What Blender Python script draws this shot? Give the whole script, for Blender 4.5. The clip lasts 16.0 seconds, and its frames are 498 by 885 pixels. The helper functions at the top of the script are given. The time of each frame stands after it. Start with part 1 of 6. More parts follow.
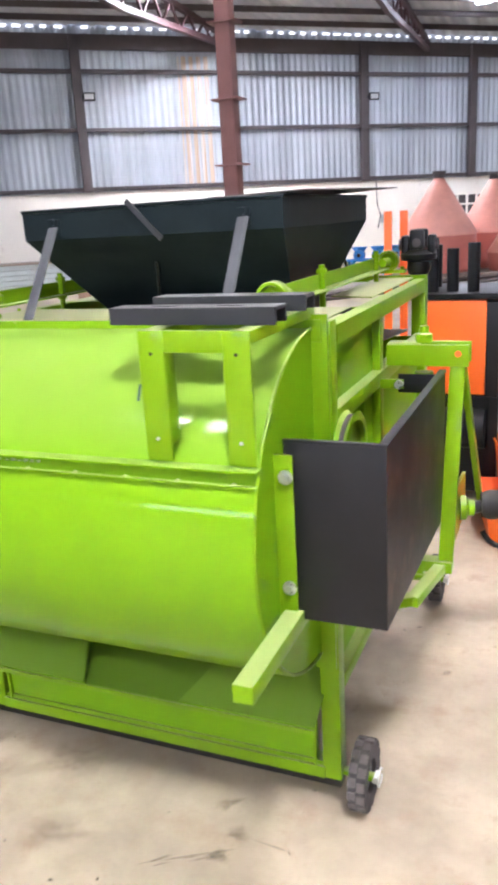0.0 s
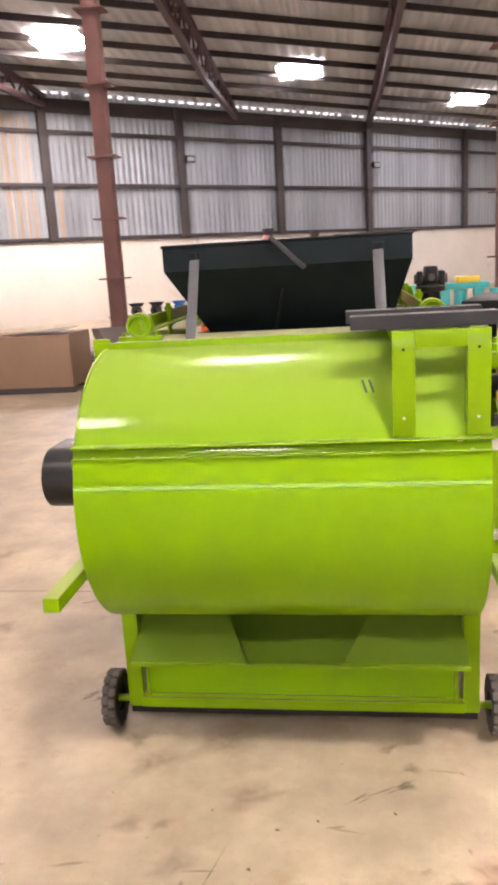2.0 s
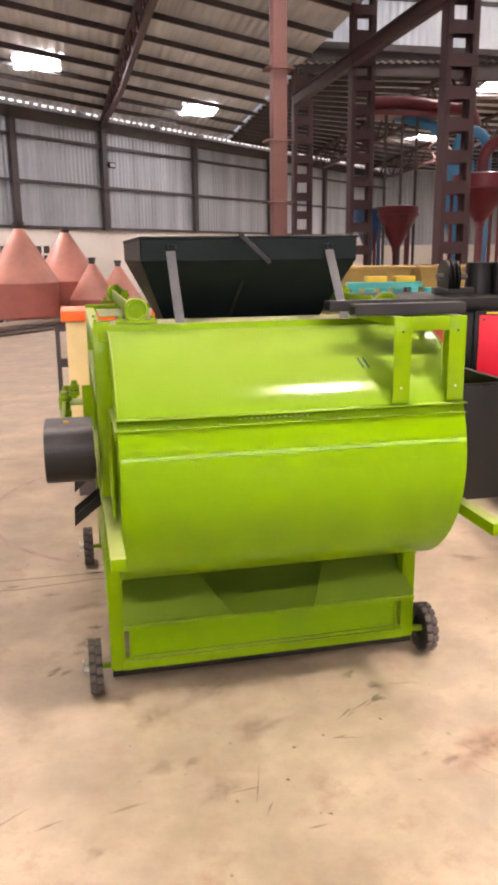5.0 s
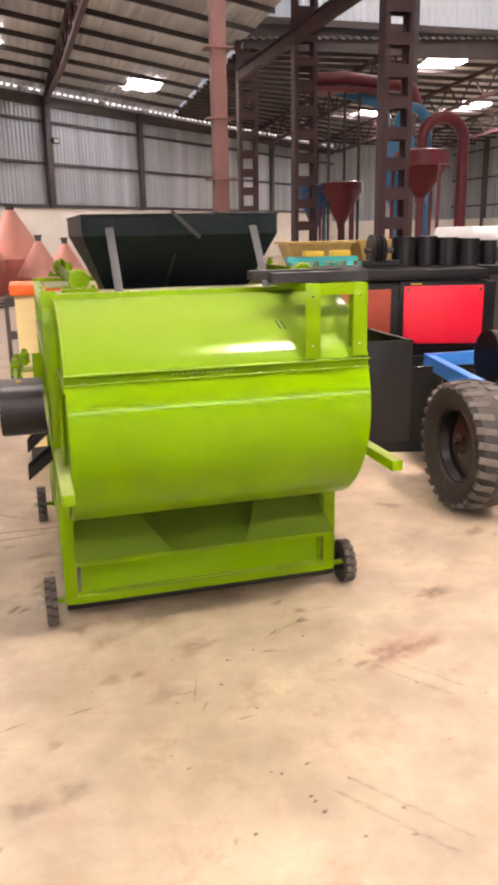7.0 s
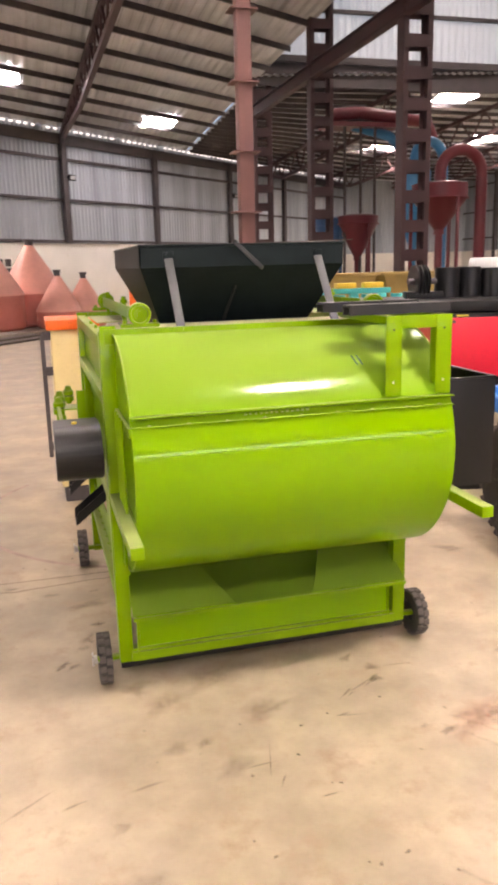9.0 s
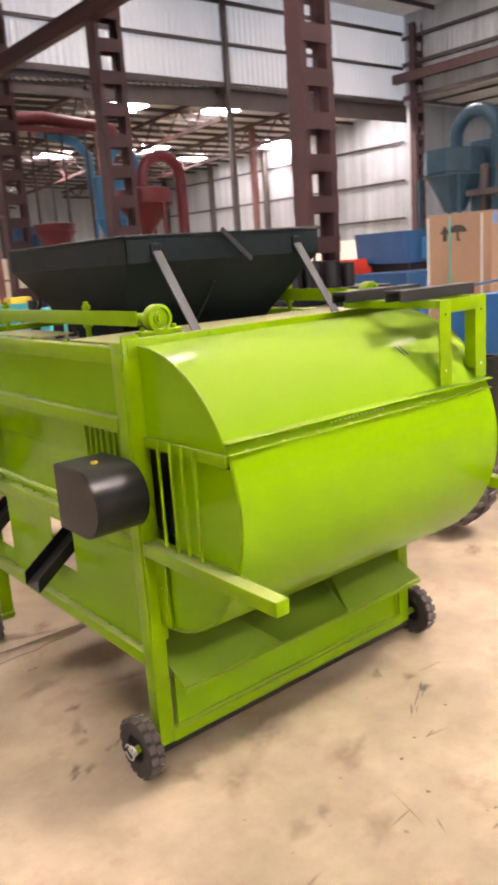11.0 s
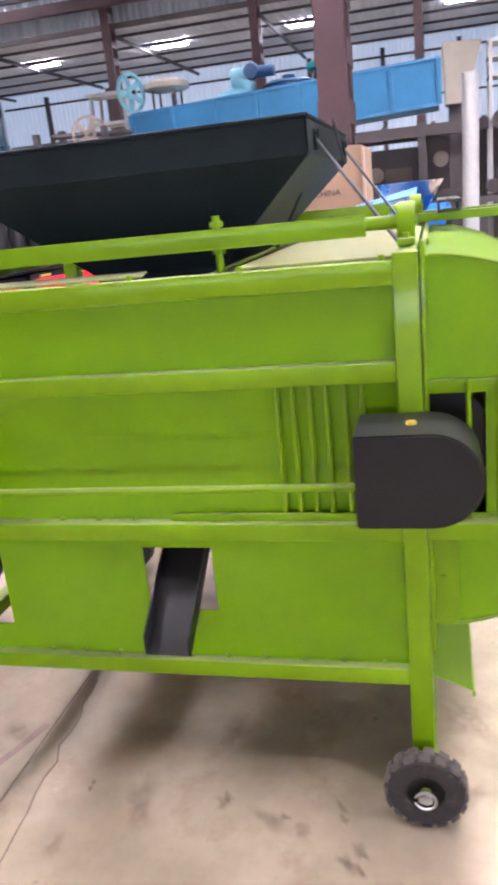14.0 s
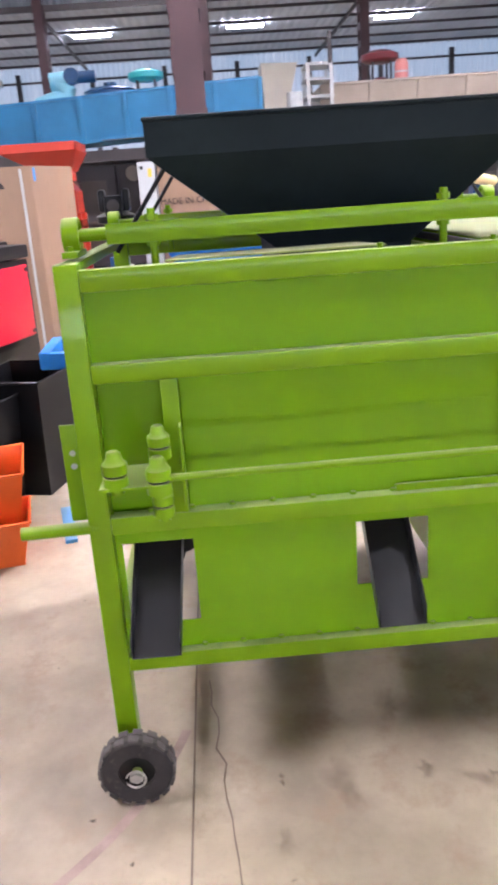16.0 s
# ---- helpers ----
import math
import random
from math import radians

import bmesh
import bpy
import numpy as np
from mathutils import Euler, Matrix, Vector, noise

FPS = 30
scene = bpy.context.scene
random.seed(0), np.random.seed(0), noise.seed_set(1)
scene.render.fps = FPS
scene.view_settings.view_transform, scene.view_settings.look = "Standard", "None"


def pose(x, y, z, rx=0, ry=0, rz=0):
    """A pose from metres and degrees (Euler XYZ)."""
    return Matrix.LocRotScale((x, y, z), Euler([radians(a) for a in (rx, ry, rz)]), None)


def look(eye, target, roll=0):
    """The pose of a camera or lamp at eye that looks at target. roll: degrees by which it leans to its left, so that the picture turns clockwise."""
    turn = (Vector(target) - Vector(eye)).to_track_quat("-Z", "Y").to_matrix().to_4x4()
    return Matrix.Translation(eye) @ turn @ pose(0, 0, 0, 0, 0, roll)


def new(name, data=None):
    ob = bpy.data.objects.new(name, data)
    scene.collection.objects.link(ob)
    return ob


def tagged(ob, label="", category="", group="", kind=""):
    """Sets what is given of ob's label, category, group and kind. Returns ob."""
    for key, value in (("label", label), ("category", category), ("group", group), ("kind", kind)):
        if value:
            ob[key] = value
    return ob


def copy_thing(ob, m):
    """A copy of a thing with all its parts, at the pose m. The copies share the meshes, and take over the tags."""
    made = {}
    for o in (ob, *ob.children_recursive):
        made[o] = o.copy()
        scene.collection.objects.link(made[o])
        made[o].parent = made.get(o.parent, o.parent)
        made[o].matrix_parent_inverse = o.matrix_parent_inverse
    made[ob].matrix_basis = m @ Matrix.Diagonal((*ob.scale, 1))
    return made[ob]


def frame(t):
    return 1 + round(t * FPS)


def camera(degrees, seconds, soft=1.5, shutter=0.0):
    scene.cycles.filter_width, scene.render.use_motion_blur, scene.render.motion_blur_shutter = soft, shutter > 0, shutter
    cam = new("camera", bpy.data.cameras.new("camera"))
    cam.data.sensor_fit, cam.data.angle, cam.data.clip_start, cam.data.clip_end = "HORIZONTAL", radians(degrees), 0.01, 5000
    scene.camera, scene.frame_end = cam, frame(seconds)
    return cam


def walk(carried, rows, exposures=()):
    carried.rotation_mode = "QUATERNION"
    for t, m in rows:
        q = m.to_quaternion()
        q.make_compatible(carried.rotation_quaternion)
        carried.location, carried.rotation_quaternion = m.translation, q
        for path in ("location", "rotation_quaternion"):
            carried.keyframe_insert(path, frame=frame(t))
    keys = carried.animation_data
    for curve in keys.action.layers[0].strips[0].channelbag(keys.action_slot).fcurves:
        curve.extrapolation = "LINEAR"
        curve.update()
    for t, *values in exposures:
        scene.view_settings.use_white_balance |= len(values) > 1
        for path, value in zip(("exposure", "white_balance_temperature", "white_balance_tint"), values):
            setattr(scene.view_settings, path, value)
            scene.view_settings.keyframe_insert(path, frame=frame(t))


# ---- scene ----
cam = camera(35.6, 16.0, 3.5, 0.4)
METRES, EYE, TILT, LEAN, TURN = 7.4, 1.614, 0.0, 0.0, 22.4
PATH = [
    (0, (0.429, 0.406, 1.712), (-0.321, 2.176, 1.159), -3.3),
    (0.5, (0.289, 0.1, 1.7), (-0.379, 1.918, 1.205), -3.7),
    (1, (0.081, -0.027, 1.692), (-0.503, 1.829, 1.232), -3.9),
    (1.5, (-0.244, -0.078, 1.696), (-0.688, 1.82, 1.25), -3.8),
    (2, (-0.53, -0.279, 1.694), (-0.81, 1.65, 1.247), -3.4),
    (2.5, (-0.767, -0.305, 1.683), (-0.88, 1.64, 1.229), -2.7),
    (3, (-0.982, -0.396, 1.688), (-0.944, 1.551, 1.23), -2.1),
    (3.5, (-1.174, -0.506, 1.694), (-1.025, 1.435, 1.235), -1.4),
    (3.7, (-1.223, -0.507, 1.696), (-1.027, 1.43, 1.238), -1.2),
    (6, (-1.55, -0.706, 1.703), (-1.042, 1.166, 1.214), -0.2),
    (6.5, (-1.406, -0.82, 1.678), (-0.872, 1.04, 1.173), -0.0),
    (7, (-1.483, -0.994, 1.696), (-0.955, 0.861, 1.169), -1.0),
    (7.5, (-1.597, -1.007, 1.722), (-1.14, 0.879, 1.239), -0.8),
    (8, (-1.522, -0.937, 1.71), (-1.104, 0.959, 1.229), -1.6),
    (8.2, (-1.492, -0.905, 1.702), (-1.073, 0.991, 1.224), -1.5),
    (10.3, (-2.222, -0.109, 1.667), (-1.305, 1.624, 1.277), -3.2),
    (10.5, (-2.311, 0.002, 1.661), (-1.31, 1.685, 1.256), -3.5),
    (11, (-2.571, 0.229, 1.674), (-1.364, 1.755, 1.213), -4.1),
    (11.5, (-2.709, 0.58, 1.635), (-1.326, 1.943, 1.153), -4.5),
    (12, (-2.864, 0.91, 1.63), (-1.331, 2.091, 1.12), -4.9),
    (12.5, (-3.008, 1.234, 1.633), (-1.357, 2.225, 1.096), -5.4),
    (13, (-2.991, 1.582, 1.62), (-1.254, 2.397, 1.058), -5.7),
    (13.5, (-3.078, 1.915, 1.602), (-1.271, 2.541, 1.017), -5.8),
    (14, (-3.15, 2.242, 1.595), (-1.303, 2.724, 1.0), -6.0),
    (14.5, (-3.116, 2.555, 1.605), (-1.233, 2.884, 1.019), -5.6),
    (14.7, (-3.123, 2.596, 1.577), (-1.243, 2.952, 0.994), -5.7),
    (15, (-3.282, 2.883, 1.587), (-1.39, 3.085, 0.969), -5.0),
    (15.5, (-3.321, 3.108, 1.582), (-1.419, 3.193, 0.972), -4.6),
    (16, (-3.255, 3.358, 1.578), (-1.353, 3.29, 0.973), -4.1),
]
# stops, white balance and tint as the clip's camera drifts
LIGHTNESS = [
    (0, 0.5, 5700, 19), (0.5, 0.45, 6100, 21), (1, 0.3, 6500, 23), (2, 0.15, 6900, 27), (3.5, 0.08, 7100, 29), (6, 0.2, 7150, 28), (8, 0.18, 7150, 26),
    (10.5, 0.28, 7200, 27), (11.5, 0.4, 7100, 27), (13, 0.47, 5900, 28), (14.5, 0.9, 5850, 28), (15, 0.90, 5800, 25), (16, 0.74, 5700, 24),
]
walk(cam, [(t, look(eye, target, roll)) for t, eye, target, roll in PATH], LIGHTNESS)

# ---------------------------------------------------------------- light
SUN_EL, SUN_AZ = radians(50), radians(150)
world = bpy.data.worlds.new("world")
scene.world = world
world.use_nodes = True
sky = world.node_tree.nodes.new("ShaderNodeTexSky")
sky.sky_type, sky.sun_disc, sky.sun_elevation, sky.sun_rotation = "NISHITA", False, SUN_EL, SUN_AZ
background = world.node_tree.nodes["Background"]
background.inputs[1].default_value = 0.12
world.node_tree.links.new(sky.outputs[0], background.inputs[0])
sun = new("sun", bpy.data.lights.new("sun", "SUN"))
sun.data.energy, sun.data.angle, sun.data.color = 2.5, radians(0.5), (1.0, 0.95, 0.88)
sun.matrix_basis = look((math.sin(SUN_AZ) * math.cos(SUN_EL) * 50, math.cos(SUN_AZ) * math.cos(SUN_EL) * 50, math.sin(SUN_EL) * 50), (0, 0, 0))

PANEL_LIGHT = 190.0      # glow of the rooflight sheets
BAND_LIGHT = 9.0        # glow of the daylight band in the south wall


# ---------------------------------------------------------------- mesh helpers
def thing(name, label, category, at=(0, 0, 0), group="", kind=""):
    ob = new(name)
    ob.empty_display_size = 0.1
    ob.matrix_basis = Matrix.Translation(at)
    return tagged(ob, label, category, group, kind)


def finish(name, bm, material, smooth=35):
    me = bpy.data.meshes.new(name)
    bmesh.ops.recalc_face_normals(bm, faces=bm.faces)
    bm.to_mesh(me)
    bm.free()
    me.materials.append(material)
    if smooth:
        me.shade_smooth()
        me.set_sharp_from_angle(angle=radians(smooth))
    return new(name, me)


def part(name, bm, material, parent, label="", smooth=35):
    ob = finish(name, bm, material, smooth)
    ob.parent = parent
    if parent.type == "EMPTY":
        ob.matrix_parent_inverse = parent.matrix_basis.inverted()
    if label:
        ob["label"] = label
    return ob


def box(x0, x1, y0, y1, z0, z1, bevel=0.0, bm=None):
    """A box with slightly rounded edges, added to bm."""
    b = bmesh.new()
    bmesh.ops.create_cube(b, size=1.0, matrix=Matrix.Translation(((x0 + x1) / 2, (y0 + y1) / 2, (z0 + z1) / 2)) @ Matrix.Diagonal((x1 - x0, y1 - y0, z1 - z0, 1)))
    if bevel:
        bmesh.ops.bevel(b, geom=b.edges[:], offset=bevel, segments=2, affect="EDGES", profile=0.6)
    return joined(bm, b)


def joined(bm, b):
    if bm is None:
        return b
    me = bpy.data.meshes.new("tmp")
    b.to_mesh(me)
    b.free()
    bm.from_mesh(me)
    bpy.data.meshes.remove(me)
    return bm


def bar(a, b, w, h=None, up=(0, 0, 1), bevel=0.003, bm=None):
    """A rectangular bar from a to b, w across and h along up."""
    a, b, h = Vector(a), Vector(b), h or w
    d = (b - a).normalized()
    side = d.cross(Vector(up))
    side = side.normalized() if side.length > 1e-5 else Vector((1, 0, 0))
    top = side.cross(d)
    m = Matrix((side, d, top)).transposed().to_4x4()
    m.translation = (a + b) / 2
    g = box(-w / 2, w / 2, -(b - a).length / 2, (b - a).length / 2, -h / 2, h / 2, bevel)
    g.transform(m)
    return joined(bm, g)


def rod(a, b, r, r2=None, n=20, bm=None, caps=True):
    a, b = Vector(a), Vector(b)
    g = bmesh.new()
    bmesh.ops.create_cone(g, cap_ends=caps, segments=n, radius1=r, radius2=r if r2 is None else r2, depth=(b - a).length)
    m = (b - a).to_track_quat("Z", "Y").to_matrix().to_4x4()
    m.translation = (a + b) / 2
    g.transform(m)
    return joined(bm, g)


def lathe(profile, a, axis=(0, 0, 1), n=32, bm=None, ring=False):
    """profile: (radius, height) pairs turned about the axis through a; ring closes the profile on itself."""
    g = bmesh.new()
    rings = []
    for r, h in profile:
        rings.append([g.verts.new((r * math.cos(2 * math.pi * i / n), r * math.sin(2 * math.pi * i / n), h)) for i in range(n)])
    for p, q in zip(rings, rings[1:] + rings[:1] if ring else rings[1:]):
        for i in range(n):
            g.faces.new((p[i], p[(i + 1) % n], q[(i + 1) % n], q[i]))
    if not ring and profile[0][0] > 1e-6:
        g.faces.new(rings[0][::-1])
    if not ring and profile[-1][0] > 1e-6:
        g.faces.new(rings[-1])
    bmesh.ops.remove_doubles(g, verts=g.verts, dist=1e-6)
    m = Vector(axis).to_track_quat("Z", "Y").to_matrix().to_4x4()
    m.translation = a
    g.transform(m)
    return joined(bm, g)


def prism(outline, axis, lo, hi, bevel=0.0, bm=None):
    """An outline in the plane across the axis, drawn out from lo to hi. axis 'x': (y, z); 'y': (x, z); 'z': (x, y)."""
    put = {"x": lambda p, v: (v, p[0], p[1]), "y": lambda p, v: (p[0], v, p[1]), "z": lambda p, v: (p[0], p[1], v)}[axis]
    g = bmesh.new()
    low = [g.verts.new(put(p, lo)) for p in outline]
    high = [g.verts.new(put(p, hi)) for p in outline]
    n = len(outline)
    g.faces.new(low)
    g.faces.new(high[::-1])
    for i in range(n):
        g.faces.new((low[i], low[(i + 1) % n], high[(i + 1) % n], high[i]))
    bmesh.ops.recalc_face_normals(g, faces=g.faces)
    if bevel:
        bmesh.ops.bevel(g, geom=g.edges[:], offset=bevel, segments=2, affect="EDGES")
    return joined(bm, g)


def pipe(points, r, n=16, bm=None):
    """A round pipe through the points."""
    pts = [Vector(p) for p in points]
    g = bmesh.new()
    rings, side = [], None
    for i, p in enumerate(pts):
        d = (pts[min(i + 1, len(pts) - 1)] - pts[max(i - 1, 0)]).normalized()
        if side is None:
            side = d.orthogonal().normalized()
        side = (side - d * side.dot(d)).normalized()
        other = d.cross(side)
        rings.append([g.verts.new(p + r * (math.cos(2 * math.pi * k / n) * side + math.sin(2 * math.pi * k / n) * other)) for k in range(n)])
    for p, q in zip(rings, rings[1:]):
        for k in range(n):
            g.faces.new((p[k], p[(k + 1) % n], q[(k + 1) % n], q[k]))
    g.faces.new(rings[0][::-1])
    g.faces.new(rings[-1])
    return joined(bm, g)


def sheet(rows, thick=0.004, bm=None):
    """A thin sheet through a grid of points, given a thickness."""
    g = bmesh.new()
    vs = [[g.verts.new(p) for p in row] for row in rows]
    for a, b in zip(vs, vs[1:]):
        for i in range(len(a) - 1):
            g.faces.new((a[i], a[i + 1], b[i + 1], b[i]))
    bmesh.ops.recalc_face_normals(g, faces=g.faces)
    if thick:
        bmesh.ops.solidify(g, geom=g.faces[:], thickness=thick)
    return joined(bm, g)


def arc(cy, cz, r, a0, a1, n):
    return [(cy + r * math.cos(radians(a0 + (a1 - a0) * i / n)), cz + r * math.sin(radians(a0 + (a1 - a0) * i / n))) for i in range(n + 1)]


# ---------------------------------------------------------------- materials
def surface(name, colour, rough=0.5, metal=0.0, var=0.12, scale=2.0, fine=45.0, bump=0.04, dust=None, dusty=0.0, stain=None, stained=0.0, coat=0.0, stretch=(1, 1, 1), spec=0.5, tilt=(0.4, 0.95), grain=0.35):
    """A node material: base colour with blotches and grain, rough patches, fine relief; dust lies on what faces up, stains have ragged edges."""
    m = bpy.data.materials.new(name)
    m.use_nodes = True
    t = m.node_tree
    N, L = t.nodes, t.links
    out = N["Principled BSDF"]
    out.inputs["Metallic"].default_value = metal
    out.inputs["Coat Weight"].default_value = coat
    out.inputs["Specular IOR Level"].default_value = spec
    out.inputs["Coat Roughness"].default_value = 0.1
    place = N.new("ShaderNodeTexCoord")
    mapping = N.new("ShaderNodeMapping")
    mapping.inputs["Scale"].default_value = stretch
    L.new(place.outputs["Object"], mapping.inputs[0])

    def noise_at(s, detail, rough_=0.6):
        n = N.new("ShaderNodeTexNoise")
        n.inputs["Scale"].default_value, n.inputs["Detail"].default_value, n.inputs["Roughness"].default_value = s, detail, rough_
        L.new(mapping.outputs[0], n.inputs["Vector"])
        return n.outputs["Fac"]

    def mix(fac, a, b):
        n = N.new("ShaderNodeMix")
        n.data_type = "RGBA"
        L.new(fac, n.inputs[0])
        for v, s in ((a, n.inputs[6]), (b, n.inputs[7])):
            if isinstance(v, tuple):
                s.default_value = (*v, 1)
            else:
                L.new(v, s)
        return n.outputs[2]

    def ramp(fac, lo, hi, a=0.0, b=1.0):
        n = N.new("ShaderNodeMapRange")
        n.inputs[1].default_value, n.inputs[2].default_value, n.inputs[3].default_value, n.inputs[4].default_value = lo, hi, a, b
        L.new(fac, n.inputs[0])
        return n.outputs[0]

    big, small = noise_at(scale, 5), noise_at(fine, 4)
    dark = tuple(c * (1 - var) for c in colour)
    light = tuple(min(1, c * (1 + var)) for c in colour)
    col = mix(ramp(big, 0.3, 0.7), dark, light)
    col = mix(ramp(small, 0.55, 0.8, 0, grain), col, tuple(c * 0.7 for c in colour))
    if stain:
        s = noise_at(scale * 2.3, 8, 0.7)
        col = mix(ramp(s, 0.62 - 0.12 * stained, 0.70, 0, min(1.0, 0.4 + stained)), col, stain)
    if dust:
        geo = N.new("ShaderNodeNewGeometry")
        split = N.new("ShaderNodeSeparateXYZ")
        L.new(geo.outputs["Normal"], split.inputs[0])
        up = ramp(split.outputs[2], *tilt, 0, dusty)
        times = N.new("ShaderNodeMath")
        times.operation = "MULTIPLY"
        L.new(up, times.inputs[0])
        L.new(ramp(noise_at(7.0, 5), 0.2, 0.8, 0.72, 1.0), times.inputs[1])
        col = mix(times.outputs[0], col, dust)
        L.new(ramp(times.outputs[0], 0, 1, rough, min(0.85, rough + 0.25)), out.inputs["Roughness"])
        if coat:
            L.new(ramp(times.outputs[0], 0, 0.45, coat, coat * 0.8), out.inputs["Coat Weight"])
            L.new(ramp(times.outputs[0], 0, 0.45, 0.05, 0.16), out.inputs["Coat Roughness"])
    else:
        L.new(ramp(big, 0.25, 0.75, max(0.02, rough - 0.07), min(1, rough + 0.1)), out.inputs["Roughness"])
    L.new(col, out.inputs["Base Color"])
    if bump:
        b = N.new("ShaderNodeBump")
        b.inputs["Strength"].default_value, b.inputs["Distance"].default_value = bump, 0.01
        L.new(small, b.inputs["Height"])
        L.new(b.outputs[0], out.inputs["Normal"])
    return m


def glowing(name, colour, strength, base=0.8):
    m = bpy.data.materials.new(name)
    m.use_nodes = True
    p = m.node_tree.nodes["Principled BSDF"]
    p.inputs["Base Color"].default_value = (base, base, base, 1)
    p.inputs["Emission Color"].default_value = (*colour, 1)
    p.inputs["Emission Strength"].default_value = strength
    return m


# the dust tint on upward faces also paints the upper shell's hazy sheen
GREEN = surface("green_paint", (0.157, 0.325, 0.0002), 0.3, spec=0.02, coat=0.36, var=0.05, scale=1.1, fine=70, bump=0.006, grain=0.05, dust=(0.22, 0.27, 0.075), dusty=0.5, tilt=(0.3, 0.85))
GREEN_FRAME = surface("green_frame_paint", (0.162, 0.30, 0.0008), 0.28, spec=0.1, coat=0.15, var=0.10, scale=4, fine=60, bump=0.03, grain=0.12, dust=(0.38, 0.37, 0.19), dusty=0.55)
BLACK = surface("black_paint", (0.007, 0.007, 0.0075), 0.34, spec=0.3, var=0.25, scale=5, fine=50, bump=0.05, dust=(0.07, 0.065, 0.06), dusty=0.3)
GUARD_BLACK = surface("scuffed_black_paint", (0.009, 0.008, 0.008), 0.40, spec=0.3, var=0.3, scale=3, fine=40, bump=0.04, stain=(0.075, 0.045, 0.035), stained=0.7)
HOPPER_BLACK = surface("hopper_black_paint", (0.011, 0.0165, 0.0185), 0.45, spec=0.07, var=0.25, scale=3, fine=40, bump=0.04, dust=(0.12, 0.12, 0.115), dusty=0.4)
CHANNEL = surface("dark_grey_channel", (0.014, 0.015, 0.017), 0.5, var=0.2, scale=8, bump=0.05, dust=(0.2, 0.19, 0.17), dusty=0.5)
STRUT = surface("grey_strut", (0.06, 0.063, 0.066), 0.55, metal=0.2, var=0.2, scale=8)
ZINC = surface("zinc_plated", (0.55, 0.55, 0.53), 0.3, metal=0.9, var=0.15, scale=30, fine=120)
TREAD = surface("dusty_tread", (0.10, 0.087, 0.075), 0.85, var=0.3, scale=20, fine=90, bump=0.1, stain=(0.07, 0.06, 0.055), stained=0.6)
RUBBER = surface("rubber", (0.024, 0.020, 0.018), 0.7, var=0.3, scale=12, fine=60, bump=0.15, dust=(0.13, 0.11, 0.085), dusty=0.4, stain=(0.085, 0.07, 0.055), stained=0.5)
CONCRETE = surface("concrete_floor", (0.36, 0.289, 0.198), 0.5, var=0.3, scale=2.4, fine=40, bump=0.05, stain=(0.31, 0.225, 0.145), stained=0.75)
WHITEWASH = surface("whitewashed_wall", (0.78, 0.74, 0.66), 0.8, var=0.06, scale=0.6, fine=20, bump=0.08, stain=(0.55, 0.50, 0.42), stained=0.15)
GALV = surface("galvanised_sheet", (0.37, 0.405, 0.44), 0.45, metal=0.45, var=0.28, scale=1.6, fine=16, bump=0.02, stretch=(1, 1, 0.06))
ROOF = surface("roof_sheet", (0.54, 0.56, 0.59), 0.5, metal=0.1, var=0.2, scale=0.4, fine=10, bump=0.02)
MAROON = surface("red_oxide_steel", (0.054, 0.025, 0.027), 0.55, var=0.25, scale=1.2, fine=30, bump=0.06)
MAROON_LIGHT = surface("faded_red_oxide", (0.15, 0.067, 0.058), 0.6, var=0.2, scale=1.2, fine=30, bump=0.06)
STEEL_DARK = surface("dark_steel", (0.06, 0.05, 0.05), 0.6, var=0.25, scale=1.5, fine=30, bump=0.05)
RUST = surface("rust_stain", (0.46, 0.36, 0.27), 0.65, metal=0.2, var=0.25, scale=1.6, fine=12, bump=0.03, stain=(0.56, 0.57, 0.58), stained=0.9, stretch=(1, 1, 0.06))
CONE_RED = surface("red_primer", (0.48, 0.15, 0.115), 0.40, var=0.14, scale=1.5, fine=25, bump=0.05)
# paler primer: the cone's lit side and haze are put into the colour
CONE_PALE = surface("lit_red_primer", (0.72, 0.34, 0.27), 0.40, var=0.14, scale=1.5, fine=25, bump=0.05)
CYC_RED = surface("red_paint", (0.13, 0.014, 0.02), 0.35, var=0.12, scale=1.5, bump=0.03)
BRIGHT_RED = surface("bright_red_paint", (0.72, 0.012, 0.03), 0.35, var=0.06, scale=2, bump=0.02)
HOP_RED = surface("orange_red_paint", (0.4588, 0.037, 0.0148), 0.4, var=0.12, scale=2, bump=0.03)
ORANGE = surface("orange_paint", (0.80, 0.13, 0.01), 0.38, var=0.08, scale=2, bump=0.03)
BLUE = surface("blue_paint", (0.03, 0.19, 0.38), 0.4, var=0.15, scale=1.5, bump=0.03, dust=(0.25, 0.4, 0.5), dusty=0.3)
BLUE_BRIGHT = surface("bright_blue_paint", (0.03, 0.22, 0.62), 0.4, var=0.12, scale=2, bump=0.03)
BLUE_DEEP = surface("deep_blue_paint", (0.015, 0.07, 0.17), 0.4, var=0.2, scale=2, bump=0.03)
PINK_DRUM = surface("faded_pink_paint", (0.48, 0.17, 0.15), 0.5, var=0.15, scale=4, bump=0.03)
PALE_BLUE = surface("pale_blue_paint", (0.22, 0.50, 0.58), 0.45, var=0.12, scale=2, bump=0.03)
TEAL = surface("teal_paint", (0.03, 0.38, 0.38), 0.4, var=0.12, scale=2, bump=0.03)
YELLOW = surface("yellow_paint", (0.62, 0.44, 0.04), 0.45, var=0.12, scale=2, bump=0.03)
KHAKI = surface("khaki_board", (0.38, 0.27, 0.09), 0.7, var=0.2, scale=2, bump=0.05)
CREAM = surface("cream_paint", (0.70, 0.56, 0.26), 0.5, var=0.08, scale=2, bump=0.02)
